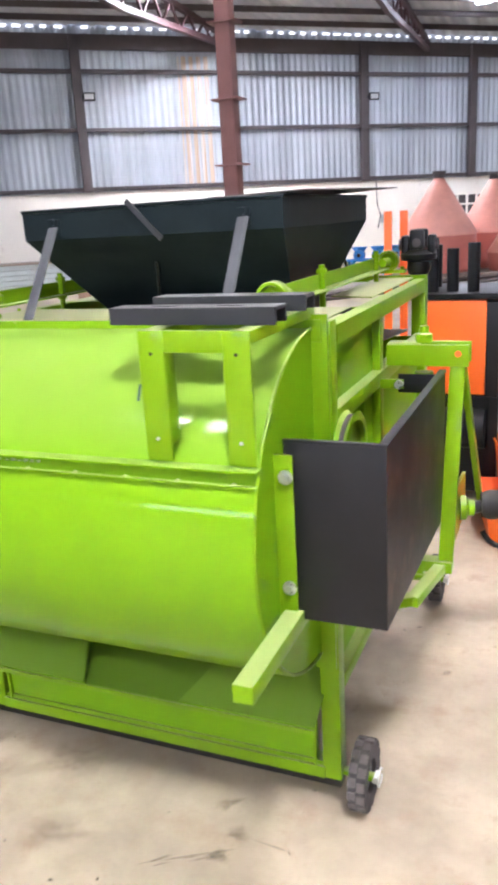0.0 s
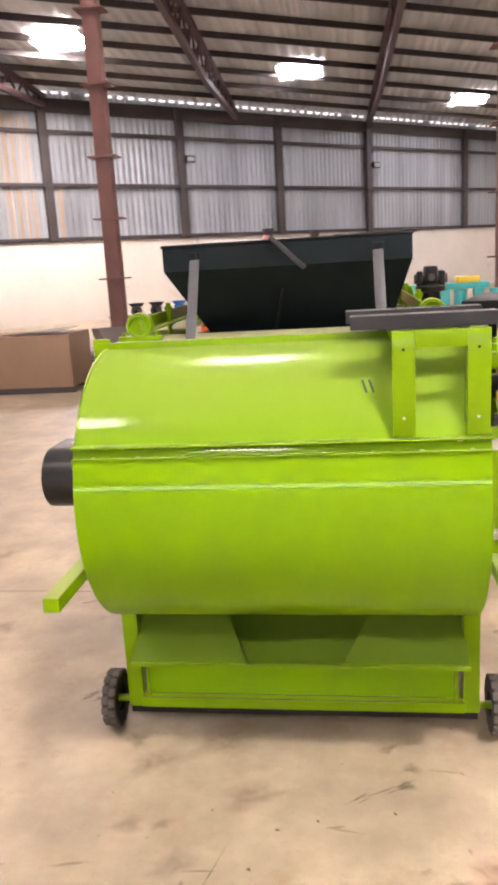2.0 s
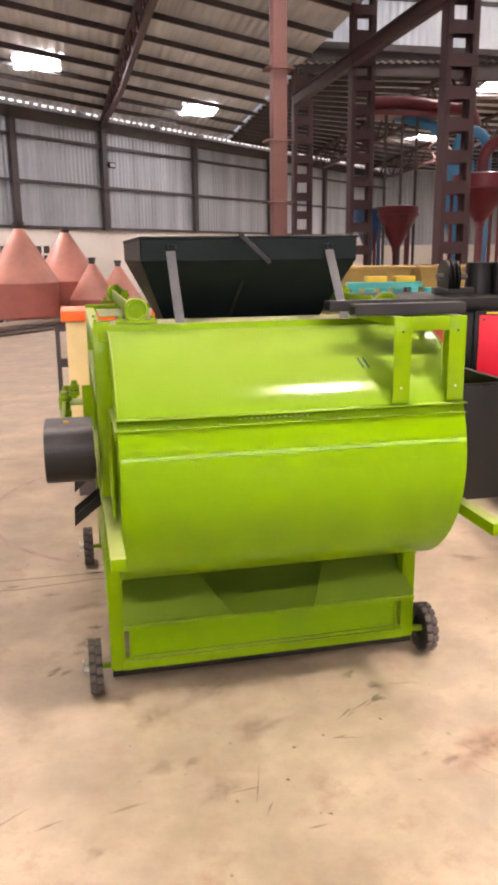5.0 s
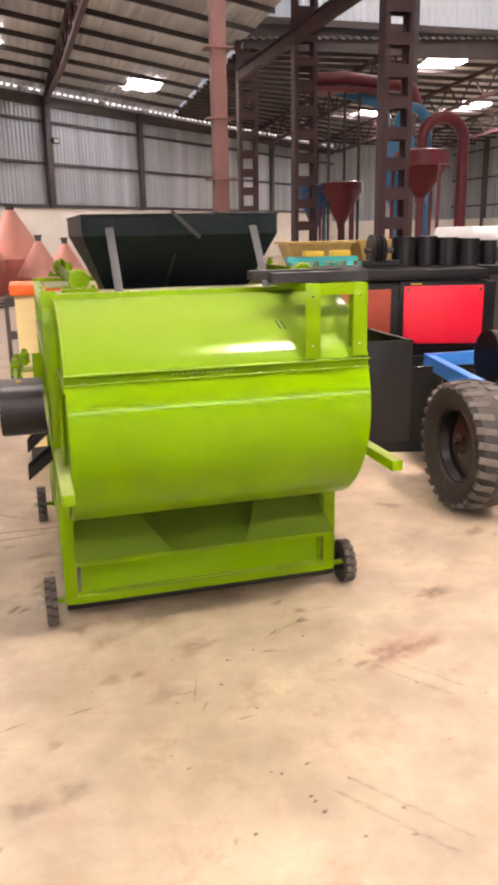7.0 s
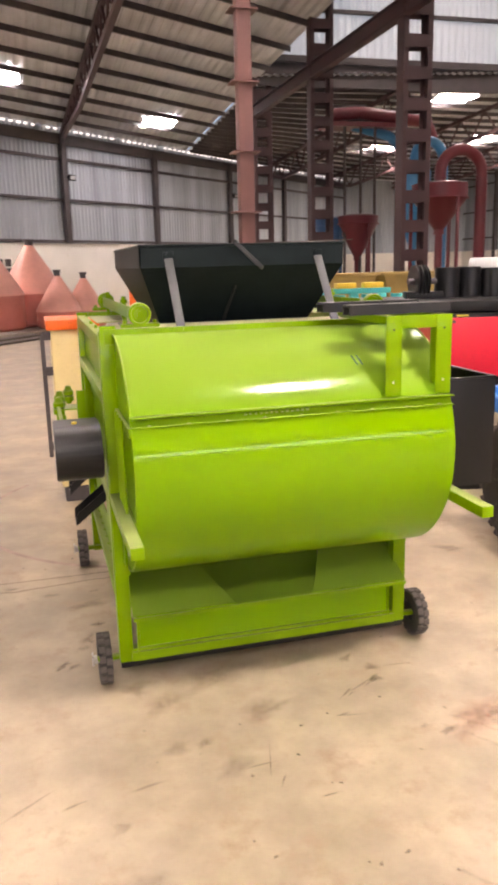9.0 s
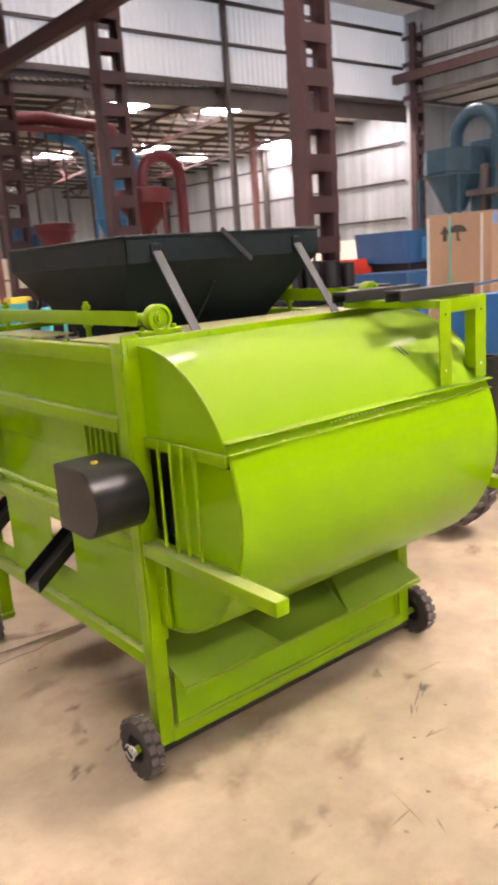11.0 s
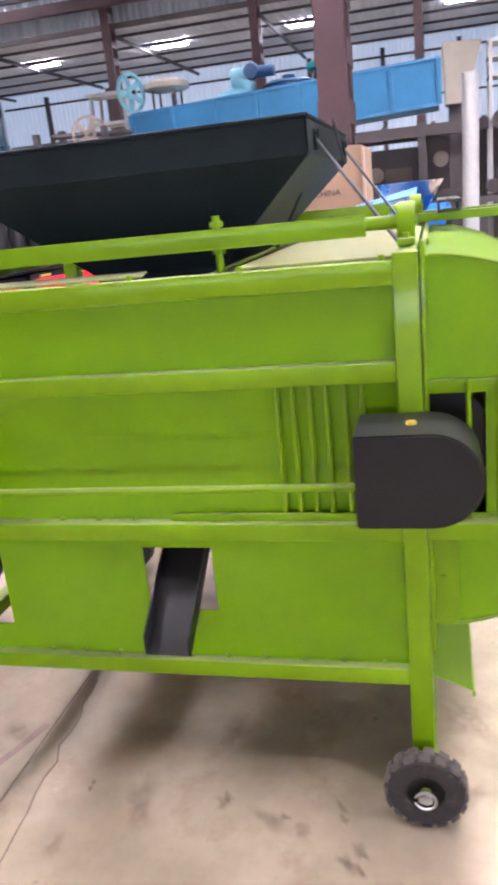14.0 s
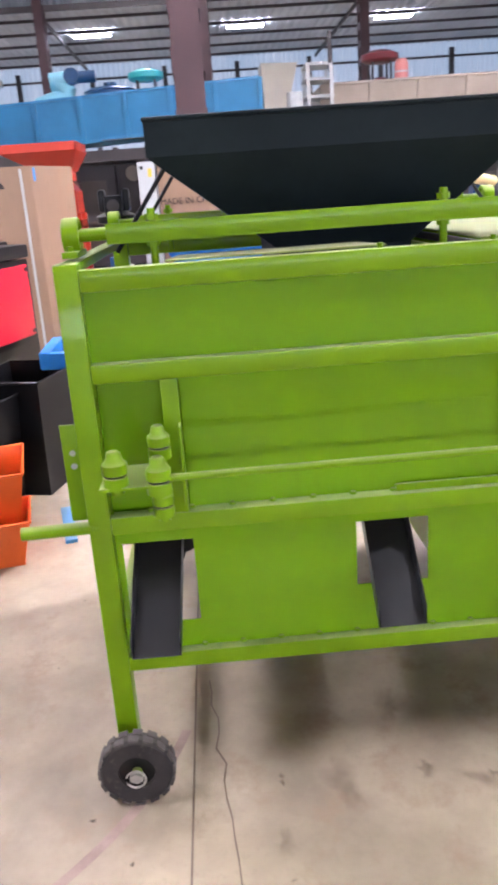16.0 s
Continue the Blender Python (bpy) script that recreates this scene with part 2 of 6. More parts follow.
PALE_CHUTE = surface("chalky_paint", (0.42, 0.38, 0.30), 0.6, var=0.1, scale=2, bump=0.02)
# darker copy of the orange-red paint, with the panel's shade put in
HOP_RED_SHADED = surface("shaded_orange_red_paint", (0.30, 0.04, 0.015), 0.5, var=0.2, scale=3, bump=0.03)
PALE_SHEET = surface("pale_blue_sheet", (0.55, 0.62, 0.62), 0.5, var=0.1, scale=2, bump=0.02)
LID = surface("dusty_lid_paint", (0.24, 0.30, 0.06), 0.5, var=0.2, scale=5, fine=50, bump=0.06, dust=(0.40, 0.37, 0.22), dusty=0.75)
BLUE_SLATE = surface("slate_blue_paint", (0.03, 0.10, 0.16), 0.45, var=0.2, scale=1.5, bump=0.03)
PLY = surface("plywood", (0.27, 0.17, 0.105), 0.65, var=0.14, scale=1.4, fine=30, bump=0.04, stretch=(1, 1, 0.3))
PLATE = surface("mill_steel_plate", (0.11, 0.09, 0.075), 0.5, metal=0.3, var=0.2, scale=1.5, fine=20, bump=0.03)
GREY_PAINT = surface("grey_paint", (0.42, 0.43, 0.42), 0.5, var=0.1, scale=2, bump=0.03)
TAUPE = surface("taupe_primer", (0.30, 0.25, 0.20), 0.6, var=0.15, scale=1.5, bump=0.03)
STAINLESS = surface("stainless", (0.6, 0.6, 0.6), 0.28, metal=1.0, var=0.1, scale=6)
INK = surface("stencil_ink", (0.03, 0.025, 0.02), 0.8, var=0.2)
MARKER = surface("marker_ink", (0.02, 0.06, 0.03), 0.7, var=0.2)
DAYBAND = glowing("glow_band", (0.98, 0.98, 1.0), BAND_LIGHT)
# fill glow for an unseen band on the west wall
WEST_FILL = glowing("west_fill_band", (0.98, 0.98, 1.0), 7.5)
ROOFLIGHT = glowing("rooflight_sheet", (1.0, 0.97, 0.92), PANEL_LIGHT)
ROOFLIGHT_SOUTH = glowing("south_rooflight_sheet", (1.0, 0.97, 0.92), 150.0)
ROOFLIGHT_MIDDLE = glowing("mid_rooflight_sheet", (1.0, 0.97, 0.92), 440.0)
ROOFLIGHT_BACKFILL = glowing("backfill_rooflight_sheet", (1.0, 0.97, 0.92), 75.0)
ROOFLIGHT_FAR = glowing("far_rooflight_sheet", (1.0, 0.97, 0.92), 85.0)
ROOFLIGHT_DULL = glowing("dull_rooflight_sheet", (0.95, 0.97, 1.0), PANEL_LIGHT * 0.27)
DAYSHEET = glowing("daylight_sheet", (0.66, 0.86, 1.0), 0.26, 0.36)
EAVE_GLOW = glowing("daylight_gap", (1.0, 0.98, 0.94), 1.8)

# ---------------------------------------------------------------- the shed
WALL_AT, WALL_DIR = Vector((0.30, 37.20, 0)), Vector((math.sin(radians(47)), math.cos(radians(47)), 0))
WALL_N = Vector((WALL_DIR.y, -WALL_DIR.x, 0))      # towards the inside


def on_wall(s, z, off=0.0):
    p = WALL_AT + float(s) * WALL_DIR + off * WALL_N
    return Vector((p.x, p.y, z))


def corrugated(p0, p1, z0, z1, pitch=0.2, depth=0.03, normal=(0, -1, 0)):
    """Upright corrugated sheeting from p0 to p1."""
    p0, p1, normal = Vector(p0), Vector(p1), Vector(normal)
    length = (p1 - p0).length
    steps = int(length / pitch) * 4
    lo, hi = [], []
    for i in range(steps + 1):
        p = p0.lerp(p1, i / steps) + normal * depth * (0, 0, 1, 1)[i % 4]
        lo.append((p.x, p.y, z0))
        hi.append((p.x, p.y, z1))
    return sheet([lo, hi], 0)


floor_bm = bmesh.new()
n_f = 60
grid = [[floor_bm.verts.new((-26 + 78 * i / n_f, -16 + 82 * j / n_f, 0)) for i in range(n_f + 1)] for j in range(n_f + 1)]
for j in range(n_f):
    for i in range(n_f):
        floor_bm.faces.new((grid[j][i], grid[j][i + 1], grid[j + 1][i + 1], grid[j + 1][i]))
floor = tagged(finish("floor", floor_bm, CONCRETE, 0), "worn beige concrete shed floor with scuffs", "floor", kind="structure")

wall_north = thing("wall_north", "whitewashed low wall with galvanised corrugated sheeting above", "wall", on_wall(0, 0), kind="structure")
S0, S1 = -34.0, 30.0
a, b = on_wall(S0, 0), on_wall(S1, 0)
par = bar(on_wall(S0, 1.42, -0.12), on_wall(S1, 1.42, -0.12), 0.24, 2.84, bevel=0.01)
part("parapet", par, WHITEWASH, wall_north, "whitewashed masonry")
part("sheeting", corrugated(on_wall(S0, 0, -0.06), on_wall(S1, 0, -0.06), 2.8, 7.95, 0.24, 0.04, WALL_N), GALV, wall_north, "galvanised corrugated sheeting", 0)
for z, h in ((2.93, 0.12), (4.75, 0.12), (6.5, 0.13), (7.35, 0.45)):
    part("girt", bar(on_wall(S0, z, 0.06), on_wall(S1, z, 0.06), 0.1, h), STEEL_DARK, wall_north)
WALL_COLS = (-30.5, -25.4, -20.3, -15.4, -10.0, -5.3, -0.2, 6.4, 13.6, 20.3, 27.0)
for s in WALL_COLS:
    part("wall_column", bar(on_wall(s, 2.84, 0.12), on_wall(s, 7.5, 0.12), 0.30, 0.2, up=WALL_N), STEEL_DARK, wall_north)
for s in np.arange(S0 + 1, S1, 0.42):
    if random.random() < 0.93:
        part("daylight_gap", bar(on_wall(s, 7.76, 0.1), on_wall(s + 0.14 + random.random() * 0.12, 7.76, 0.1), 0.02, 0.045 + 0.03 * random.random(), bevel=0), EAVE_GLOW, wall_north, "daylight in the sheet ends", 0)
for s0, s1, z0, z1 in ((-16.9, -15.8, 2.9, 7.0), (-15.15, -14.8, 2.9, 4.7)):
    part("rust_streak", corrugated(on_wall(s0, 0, -0.05), on_wall(s1, 0, -0.05), z0, z1, 0.24, 0.042, WALL_N), RUST, wall_north, "rust-streaked sheet", 0)
# a pierced white vent block window low in the wall
jali = thing("window_1", "white pierced concrete vent window in the low wall", "window", on_wall(-5.4, 1.2), kind="structure")
for k in range(9):
    part("window_bar", bar(on_wall(-7.2 + k * 0.45, 0.25, 0.03), on_wall(-7.2 + k * 0.45, 2.2, 0.03), 0.08, 0.06, up=WALL_N), WHITEWASH, jali)
for k in range(6):
    part("window_bar", bar(on_wall(-7.2, 0.3 + k * 0.38, 0.045), on_wall(-3.6, 0.3 + k * 0.38, 0.045), 0.05, 0.07, bevel=0), WHITEWASH, jali)
part("window_back", bar(on_wall(-7.2, 1.22, 0.005), on_wall(-3.6, 1.22, 0.005), 0.008, 1.95, bevel=0), STEEL_DARK, jali)

for s in (-30.5, -20.3, -10.0, -0.2, 13.6):
    fl = thing("wall_floodlight", "small black floodlight on a wall column", "lamp", on_wall(s + 0.25, 5.7, 0.3), group="floodlights on the wall columns")
    part("housing", bar(on_wall(s + 0.1, 5.72, 0.3), on_wall(s + 0.5, 5.72, 0.3), 0.1, 0.26, bevel=0.02), BLACK, fl)
    part("lens", bar(on_wall(s + 0.15, 5.72, 0.357), on_wall(s + 0.45, 5.72, 0.357), 0.012, 0.16, bevel=0.003), GREY_PAINT, fl, "pale glass front")
    part("bracket", bar(on_wall(s + 0.1, 5.72, 0.2), on_wall(s + 0.1, 5.72, 0.3), 0.06, 0.1), BLACK, fl)
cable = thing("wall_cable", "thin black cable hanging down the white wall", "cable", on_wall(-9.4, 1.2))
part("cord", pipe([on_wall(-9.48, 2.8, 0.03), on_wall(-9.45, 2.0, 0.03), on_wall(-9.3, 1.6, 0.03), on_wall(-9.42, 1.1, 0.03)], 0.018, 6), BLACK, cable)
part("socket_box", bar(on_wall(-9.3, 1.45, 0.04), on_wall(-9.0, 1.45, 0.04), 0.06, 0.3, bevel=0.01), GREY_PAINT, cable)

# aisle roof: sheets ruled from the slanting eave up to the open side
def eave_y(x):
    return min(58.0, WALL_AT.y + (x - WALL_AT.x) / math.tan(radians(47)))


def roof_at(x, f):
    """A point of the aisle roof; f runs from the eave (0) up (1)."""
    y0, z0 = eave_y(x), 7.82
    y1 = -15.0 if x <= 7.2 else 29.0
    return (x, y0 + (y1 - y0) * f, z0 + 0.046 * (y0 - y1) * f)


def roof_sheet(x0, x1, rows):
    xs = np.arange(x0, x1 + 0.001, 0.08)
    return sheet([[(x, roof_at(x, f / rows)[1], roof_at(x, f / rows)[2] + (0.0, 0.0, 0.05, 0.05)[i % 4]) for i, x in enumerate(xs)] for f in range(rows + 1)], 0)


roof_aisle = thing("ceiling", "grey corrugated roof sheets on dark steel purlins", "ceiling", (0, 20, 8.6), kind="structure")
part("sheeting", roof_sheet(-24.0, 7.2, 4), ROOF, roof_aisle, "corrugated roof sheets", 0)
part("sheeting", roof_sheet(7.25, 33.0, 3), ROOF, roof_aisle, "corrugated roof sheets", 0)


def purlin_row(x_lo, x_hi, f, parent):
    g = None
    xs = [x for x in (-24.0, -17.2, -11.3, -5.4, 0.4, 7.2) if x_lo <= x <= x_hi] if x_hi <= 7.3 else [7.3, 13.5, 20.0, 26.5, 33.0]
    for p, q in zip(xs, xs[1:]):
        u, v = Vector(roof_at(p, f)), Vector(roof_at(q, f))
        u.z -= 0.1
        v.z -= 0.1
        g = bar(u, v, 0.07, 0.17, bevel=0, bm=g)
    part("purlin", g, STEEL_DARK, parent, "", 0)


for k in range(1, 24):
    purlin_row(-24.0, 7.2, k / 26.0, roof_aisle)
for k in range(1, 20):
    purlin_row(7.3, 33.0, k / 20.0, roof_aisle)


def truss(p, q, depth, parent, n=14):
    """A lattice rafter: two chords and zigzag webs."""
    p, q = Vector(p), Vector(q)
    g = bar(p, q, 0.16, 0.16, bevel=0)
    down = Vector((0, 0, -depth))
    deep = lambda f: down * min(1.0, 0.3 + 4.0 * f)
    for i in range(n):
        g = bar(p.lerp(q, i / n) + deep(i / n), p.lerp(q, (i + 1) / n) + deep((i + 1) / n), 0.16, 0.16, bevel=0, bm=g)
    for i in range(n):
        u, v = p.lerp(q, i / n), p.lerp(q, (i + 1) / n)
        du, dv = deep(i / n), deep((i + 1) / n)
        g = bar(u + du, u.lerp(v, 0.5), 0.07, 0.07, bevel=0, bm=g)
        g = bar(u.lerp(v, 0.5), v + dv, 0.07, 0.07, bevel=0, bm=g)
    part("rafter", g, MAROON, parent, "lattice steel rafter", 0)


for x in (-16.6, -10.8, -5.0, 0.25):
    p, q = Vector(roof_at(x, 0.0)), Vector(roof_at(x, 0.97))
    q.x += 0.03 * (p.y - q.y)
    p.z -= 0.2
    q.z -= 0.2
    truss(p, q, 0.9, roof_aisle, 34)
for x in (13.5, 20.0, 26.5):
    p, q = Vector(roof_at(x, 0.0)), Vector(roof_at(x, 1.0))
    p.z -= 0.2
    q.z -= 0.2
    truss(p, q, 1.1, roof_aisle, 12)


def rooflight(x, y, z, w=1.5, l=1.5, slope=0.046, pane=ROOFLIGHT):
    rl = thing("rooflight", "bright milky rooflight sheet set in the roof", "rooflight", (x, y, z), group="rooflights in the shed roof")
    g = sheet([[(x - w / 2, y - l / 2, z + slope * l / 2), (x + w / 2, y - l / 2, z + slope * l / 2)], [(x - w / 2, y + l / 2, z - slope * l / 2), (x + w / 2, y + l / 2, z - slope * l / 2)]], 0.01)
    part("pane", g, pane, rl, "glowing milky sheet", 0)
    for sx in (-1, 1):
        part("frame_side", box(x + sx * (w / 2 + 0.03) - 0.03, x + sx * (w / 2 + 0.03) + 0.03, y - l / 2, y + l / 2, z - 0.02, z + 0.12), ROOF, rl)


def aisle_light(x, y, pane, w=1.5, l=1.5):
    y0 = eave_y(x)
    y1 = -15.0 if x <= 7.2 else 29.0
    rooflight(x, y, 7.82 + 0.046 * (y0 - y) - 0.06, w, l, pane=pane)


for x, y in ((-8.5, 22.5), (-2.2, 28.7), (4.5, 36.3), (17.2, 32.7), (22.9, 33.1), (29.3, 44.5), (19.2, 44.2), (24.6, 42.2), (29.8, 30.9), (32.0, 39.5)):
    aisle_light(x, y, *((ROOFLIGHT_FAR, 1.9, 1.3) if x > 7 else (ROOFLIGHT_DULL,) if y > 25 else (ROOFLIGHT,)))
aisle_light(-3.1, -9.3, ROOFLIGHT_SOUTH, 2.4, 1.2)
aisle_light(2.2, -2.2, ROOFLIGHT_MIDDLE, 1.2, 1.2)
aisle_light(-4.5, -2.2, ROOFLIGHT_SOUTH, 1.2, 1.2)
# two panels added out of view beyond the machine as back light
for x in (-2.2, 4.5):
    aisle_light(x, 8.2, ROOFLIGHT_BACKFILL, 1.4, 1.4)

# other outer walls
wall_west = thing("wall_west", "plain corrugated outer wall with an added glowing band", "wall", (-24, 0, 0), kind="structure")
for z0, z1 in ((0, 2.2), (3.7, 10.5)):
    part("sheeting", corrugated((-24, -15, 0), (-24, 20, 0), z0, z1, 0.3, 0.04, (1, 0, 0)), GALV, wall_west, "", 0)
# unseen glowing band, added to brighten the machine's left side
part("glow_band", corrugated((-24.01, -15, 0), (-24.01, 20, 0), 2.2, 3.7, 0.3, 0.04, (1, 0, 0)), WEST_FILL, wall_west, "milky glowing sheets", 0)
wall_south = thing("wall_south", "plain corrugated end wall with a daylight band", "wall", (0, -15, 0), kind="structure")
for z0, z1 in ((0, 2.95), (3.75, 13.6)):
    part("sheeting", corrugated((-24, -15, 0), (47, -15, 0), z0, z1, 0.3, 0.04, (0, 1, 0)), ROOF, wall_south, "", 0)
part("glow_band", corrugated((-10, -15.01, 0), (9, -15.01, 0), 2.95, 3.75, 0.3, 0.04, (0, 1, 0)), DAYBAND, wall_south, "milky glowing sheets", 0)
wall_far = thing("wall_far", "pale corrugated end wall with steel columns", "wall", (27, 58, 0), kind="structure")
part("sheeting", corrugated((20, 58, 0), (33, 58, 0), 0, 8.2, 0.3, 0.04, (0, -1, 0)), GALV, wall_far, "", 0)
part("parapet", box(20, 33, 57.8, 57.93, 0, 2.3), WHITEWASH, wall_far, "whitewashed masonry")
wall_bay = thing("wall_bay", "pale corrugated side wall with girts", "wall", (33, 44, 0), kind="structure")
part("sheeting", corrugated((33, 29, 0), (33, 58, 0), 0, 9.6, 0.3, 0.04, (-1, 0, 0)), GALV, wall_bay, "", 0)
for z in (1.2, 3.2, 5.2, 7.2):
    part("girt", box(32.8, 32.9, 29.5, 58, z, z + 0.12), STEEL_DARK, wall_bay)
for y in (35, 41, 47, 53):
    part("wall_column", box(32.6, 32.9, y, y + 0.3, 0, 8.5), STEEL_DARK, wall_bay)

part("parapet", box(32.7, 32.93, 29.2, 57.8, 0, 2.3), WHITEWASH, wall_bay, "whitewashed masonry")

# high hall beyond the row of lattice columns
HX0, HX1, HY = 7.2, 32.4, 29.2
E_COLS = (28.2, 22.1, 15.9, 9.35, 2.7, -3.9, -10.5)
wall_hall_end = thing("wall_hall_end", "tall band of milky corrugated sheets above the lower roof", "wall", (20, HY, 11), kind="structure")
part("sheeting", corrugated((HX0, HY, 0), (HX1 + 0.4, HY, 0), 9.05, 13.4, 0.3, 0.04, (0, -1, 0)), DAYSHEET, wall_hall_end, "milky glowing sheets", 0)
part("sheeting", box(HX0, HX1 + 0.4, HY + 0.02, HY + 0.05, 8.2, 9.06), STEEL_DARK, wall_hall_end, "dark flashing over the lower roof")
for z, h in ((9.0, 0.25), (10.75, 0.14), (12.4, 0.16)):
    part("girt", box(HX0, HX1, HY - 0.18, HY - 0.06, z, z + h), STEEL_DARK, wall_hall_end)
for x in (14.0, 20.4, 26.6):
    part("wall_column", box(x - 0.12, x + 0.12, HY - 0.35, HY - 0.12, 0, 13), STEEL_DARK, wall_hall_end)
wall_hall_east = thing("wall_hall_east", "upper corrugated hall wall with a steel crane beam", "wall", (HX1, 7, 11), kind="structure")
part("sheeting", corrugated((HX1 + 0.3, -15, 0), (HX1 + 0.3, HY, 0), 9.3, 13.6, 0.3, 0.04, (-1, 0, 0)), GALV, wall_hall_east, "", 0)
for z, h in ((9.25, 0.22), (10.9, 0.2), (12.2, 0.16)):
    part("girt", box(HX1 + 0.05, HX1 + 0.2, -15, HY, z, z + h), STEEL_DARK, wall_hall_east)
part("crane_beam", box(HX1 - 0.75, HX1 - 0.4, -15, HY, 10.0, 10.45), MAROON, wall_hall_east, "maroon crane beam")
roof_hall = thing("ceiling_hall", "high corrugated hall roof", "ceiling", (20, 7, 13.4), kind="structure")
part("sheeting", sheet([[(x, y, 13.4 + (0.06 if i % 4 > 1 else 0)) for i, x in enumerate(np.arange(HX0, HX1 + 0.5, 0.1))] for y in (-15.0, HY + 0.2)], 0), ROOF, roof_hall, "", 0)
part("sheeting", prism([(HY, 8.5), (-15, 10.55), (-15, 13.5), (HY, 13.5)], "x", HX0 - 0.02, HX0 + 0.03), ROOF, roof_hall, "upper wall over the column row")
for y in np.arange(-12, 29, 3.0):
    part("purlin", box(HX0, HX1, y, y + 0.09, 13.15, 13.35), STEEL_DARK, roof_hall)
for y in (24.0, 4.0):
    for x in (14.0, 26.0):
        rooflight(x, y, 13.3, 1.4, 1.8, 0.0, ROOFLIGHT_FAR)
# the low aisle beyond the hall
roof_east = thing("ceiling_east", "low corrugated aisle roof beyond the hall", "ceiling", (39, 7, 9), kind="structure")
part("sheeting", sheet([[(HX1 + 0.4, y, 9.3 + (0.05 if i % 4 > 1 else 0)), (46.5, y, 9.35 + (0.05 if i % 4 > 1 else 0))] for i, y in enumerate(np.arange(-15, 29.3, 0.1))], 0), ROOF, roof_east, "", 0)
for k in range(5):
    x = HX1 + 1.5 + k * 2.7
    part("purlin", box(x, x + 0.08, -15, 29, 9.16, 9.28), STEEL_DARK, roof_east)
for y in (28.2, 22.1, 15.9, 9.35, 2.7, -3.9):
    part("rafter", bar((HX1, y, 9.08), (46.4, y, 9.08), 0.1, 0.16), STEEL_DARK, roof_east)
for y in (21.7, 14.75, 7.9, 0.7, -6.4):
    rooflight(37.4, y, 9.18, 0.8, 1.7, 0.0, ROOFLIGHT_DULL)
wall_east = thing("wall_east", "pale corrugated outer wall with girts and columns", "wall", (46.4, 7, 0), kind="structure")
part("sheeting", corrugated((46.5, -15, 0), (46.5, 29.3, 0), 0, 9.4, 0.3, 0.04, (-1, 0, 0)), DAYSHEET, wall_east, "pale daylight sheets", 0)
for z in (2.2, 4.2, 6.2, 8.5):
    part("girt", box(46.2, 46.3, -15, 29, z, z + 0.12), STEEL_DARK, wall_east)
for y in np.arange(-12, 29, 4.2):
    part("wall_column", box(46.0, 46.25, y, y + 0.25, 0, 9.0), STEEL_DARK, wall_east)


wall_aisle_end = thing("wall_aisle_end", "pale corrugated end wall of the low aisle", "wall", (40, 29.3, 0), kind="structure")
part("sheeting", corrugated((33, 29.3, 0), (46.5, 29.3, 0), 0, 9.6, 0.3, 0.04, (0, -1, 0)), GALV, wall_aisle_end, "", 0)


def lattice_column(x, y, top, name="lattice_column"):
    """Two upright channels tied by batten plates."""
    c = thing(name, "maroon steel column of two channels tied with batten plates", "column", (x, y, 0), group="lattice columns of the hall", kind="structure")
    for sx in (-1, 1):
        cx = x + sx * 0.36
        g = box(cx - 0.01, cx + 0.01, y - 0.17, y + 0.17, 0, top)
        for sy in (-1, 1):
            g = box(min(cx, cx - sx * 0.12), max(cx, cx - sx * 0.12), y + sy * 0.17 - 0.012, y + sy * 0.17 + 0.012, 0, top, 0, g)
        part("upright", g, MAROON, c, "", 0)
    k = 0.45
    while k < top - 0.3:
        for sy in (-1, 1):
            part("batten", box(x - 0.36, x + 0.36, y + sy * 0.19 - 0.007, y + sy * 0.19 + 0.007, k - 0.14, k + 0.14), MAROON, c)
        k += 0.68
    part("base_plate", box(x - 0.6, x + 0.6, y - 0.35, y + 0.35, 0, 0.03, 0.004), MAROON, c)


for y in (-3.2, 3.4, 10.4, 17.0, 23.2, 29.5):
    lattice_column(7.35, y, 10.5)
for y in E_COLS:
    lattice_column(HX1, y, 12.8)
beam = thing("column_tie_beam", "maroon steel beam along the column row", "beam", (7.3, 12, 7.3), kind="structure")
part("web", box(7.0, 7.03, -15, 29.5, 7.1, 7.45), MAROON, beam)
part("flange", box(6.9, 7.13, -15, 29.5, 7.45, 7.475), MAROON, beam)
part("flange", box(6.9, 7.13, -15, 29.5, 7.075, 7.1), MAROON, beam)


def post(x, y, top, mat_, w=0.2):
    p = thing("steel_post", "slim faded red steel post with bolted plates", "post", (x, y, 0), group="slim steel posts", kind="structure")
    part("shaft", box(x - w / 2, x + w / 2, y - w / 2, y + w / 2, 0, top, 0.012), mat_, p)
    for z in (1.6, 2.4, 3.2, 4.1, 5.0, 6.0, 7.0, 8.0):
        if z < top:
            part("plate", box(x - w * 0.95, x + w * 0.95, y - w * 0.75, y + w * 0.75, z, z + 0.02), mat_, p)
    part("foot_plate", box(x - 0.25, x + 0.25, y - 0.25, y + 0.25, 0, 0.02), mat_, p)


post(-3.82, 10.42, 9.05, MAROON_LIGHT)
post(1.39, 10.33, 9.0, MAROON_LIGHT)
post(16.5, 34.0, 9.0, MAROON_LIGHT, 0.3)
post(27.5, 36.0, 8.9, MAROON_LIGHT, 0.3)

# ---------------------------------------------------------------- the green machine
XL, XR = -1.417, -0.127          # outer faces of the frame
YF, YB = 2.28, 3.715            # front and back faces of the posts
machine = thing("threshing_machine", "lime green steel threshing machine on small wheels with a black hopper", "machine", (-0.77, 3.0, 0))
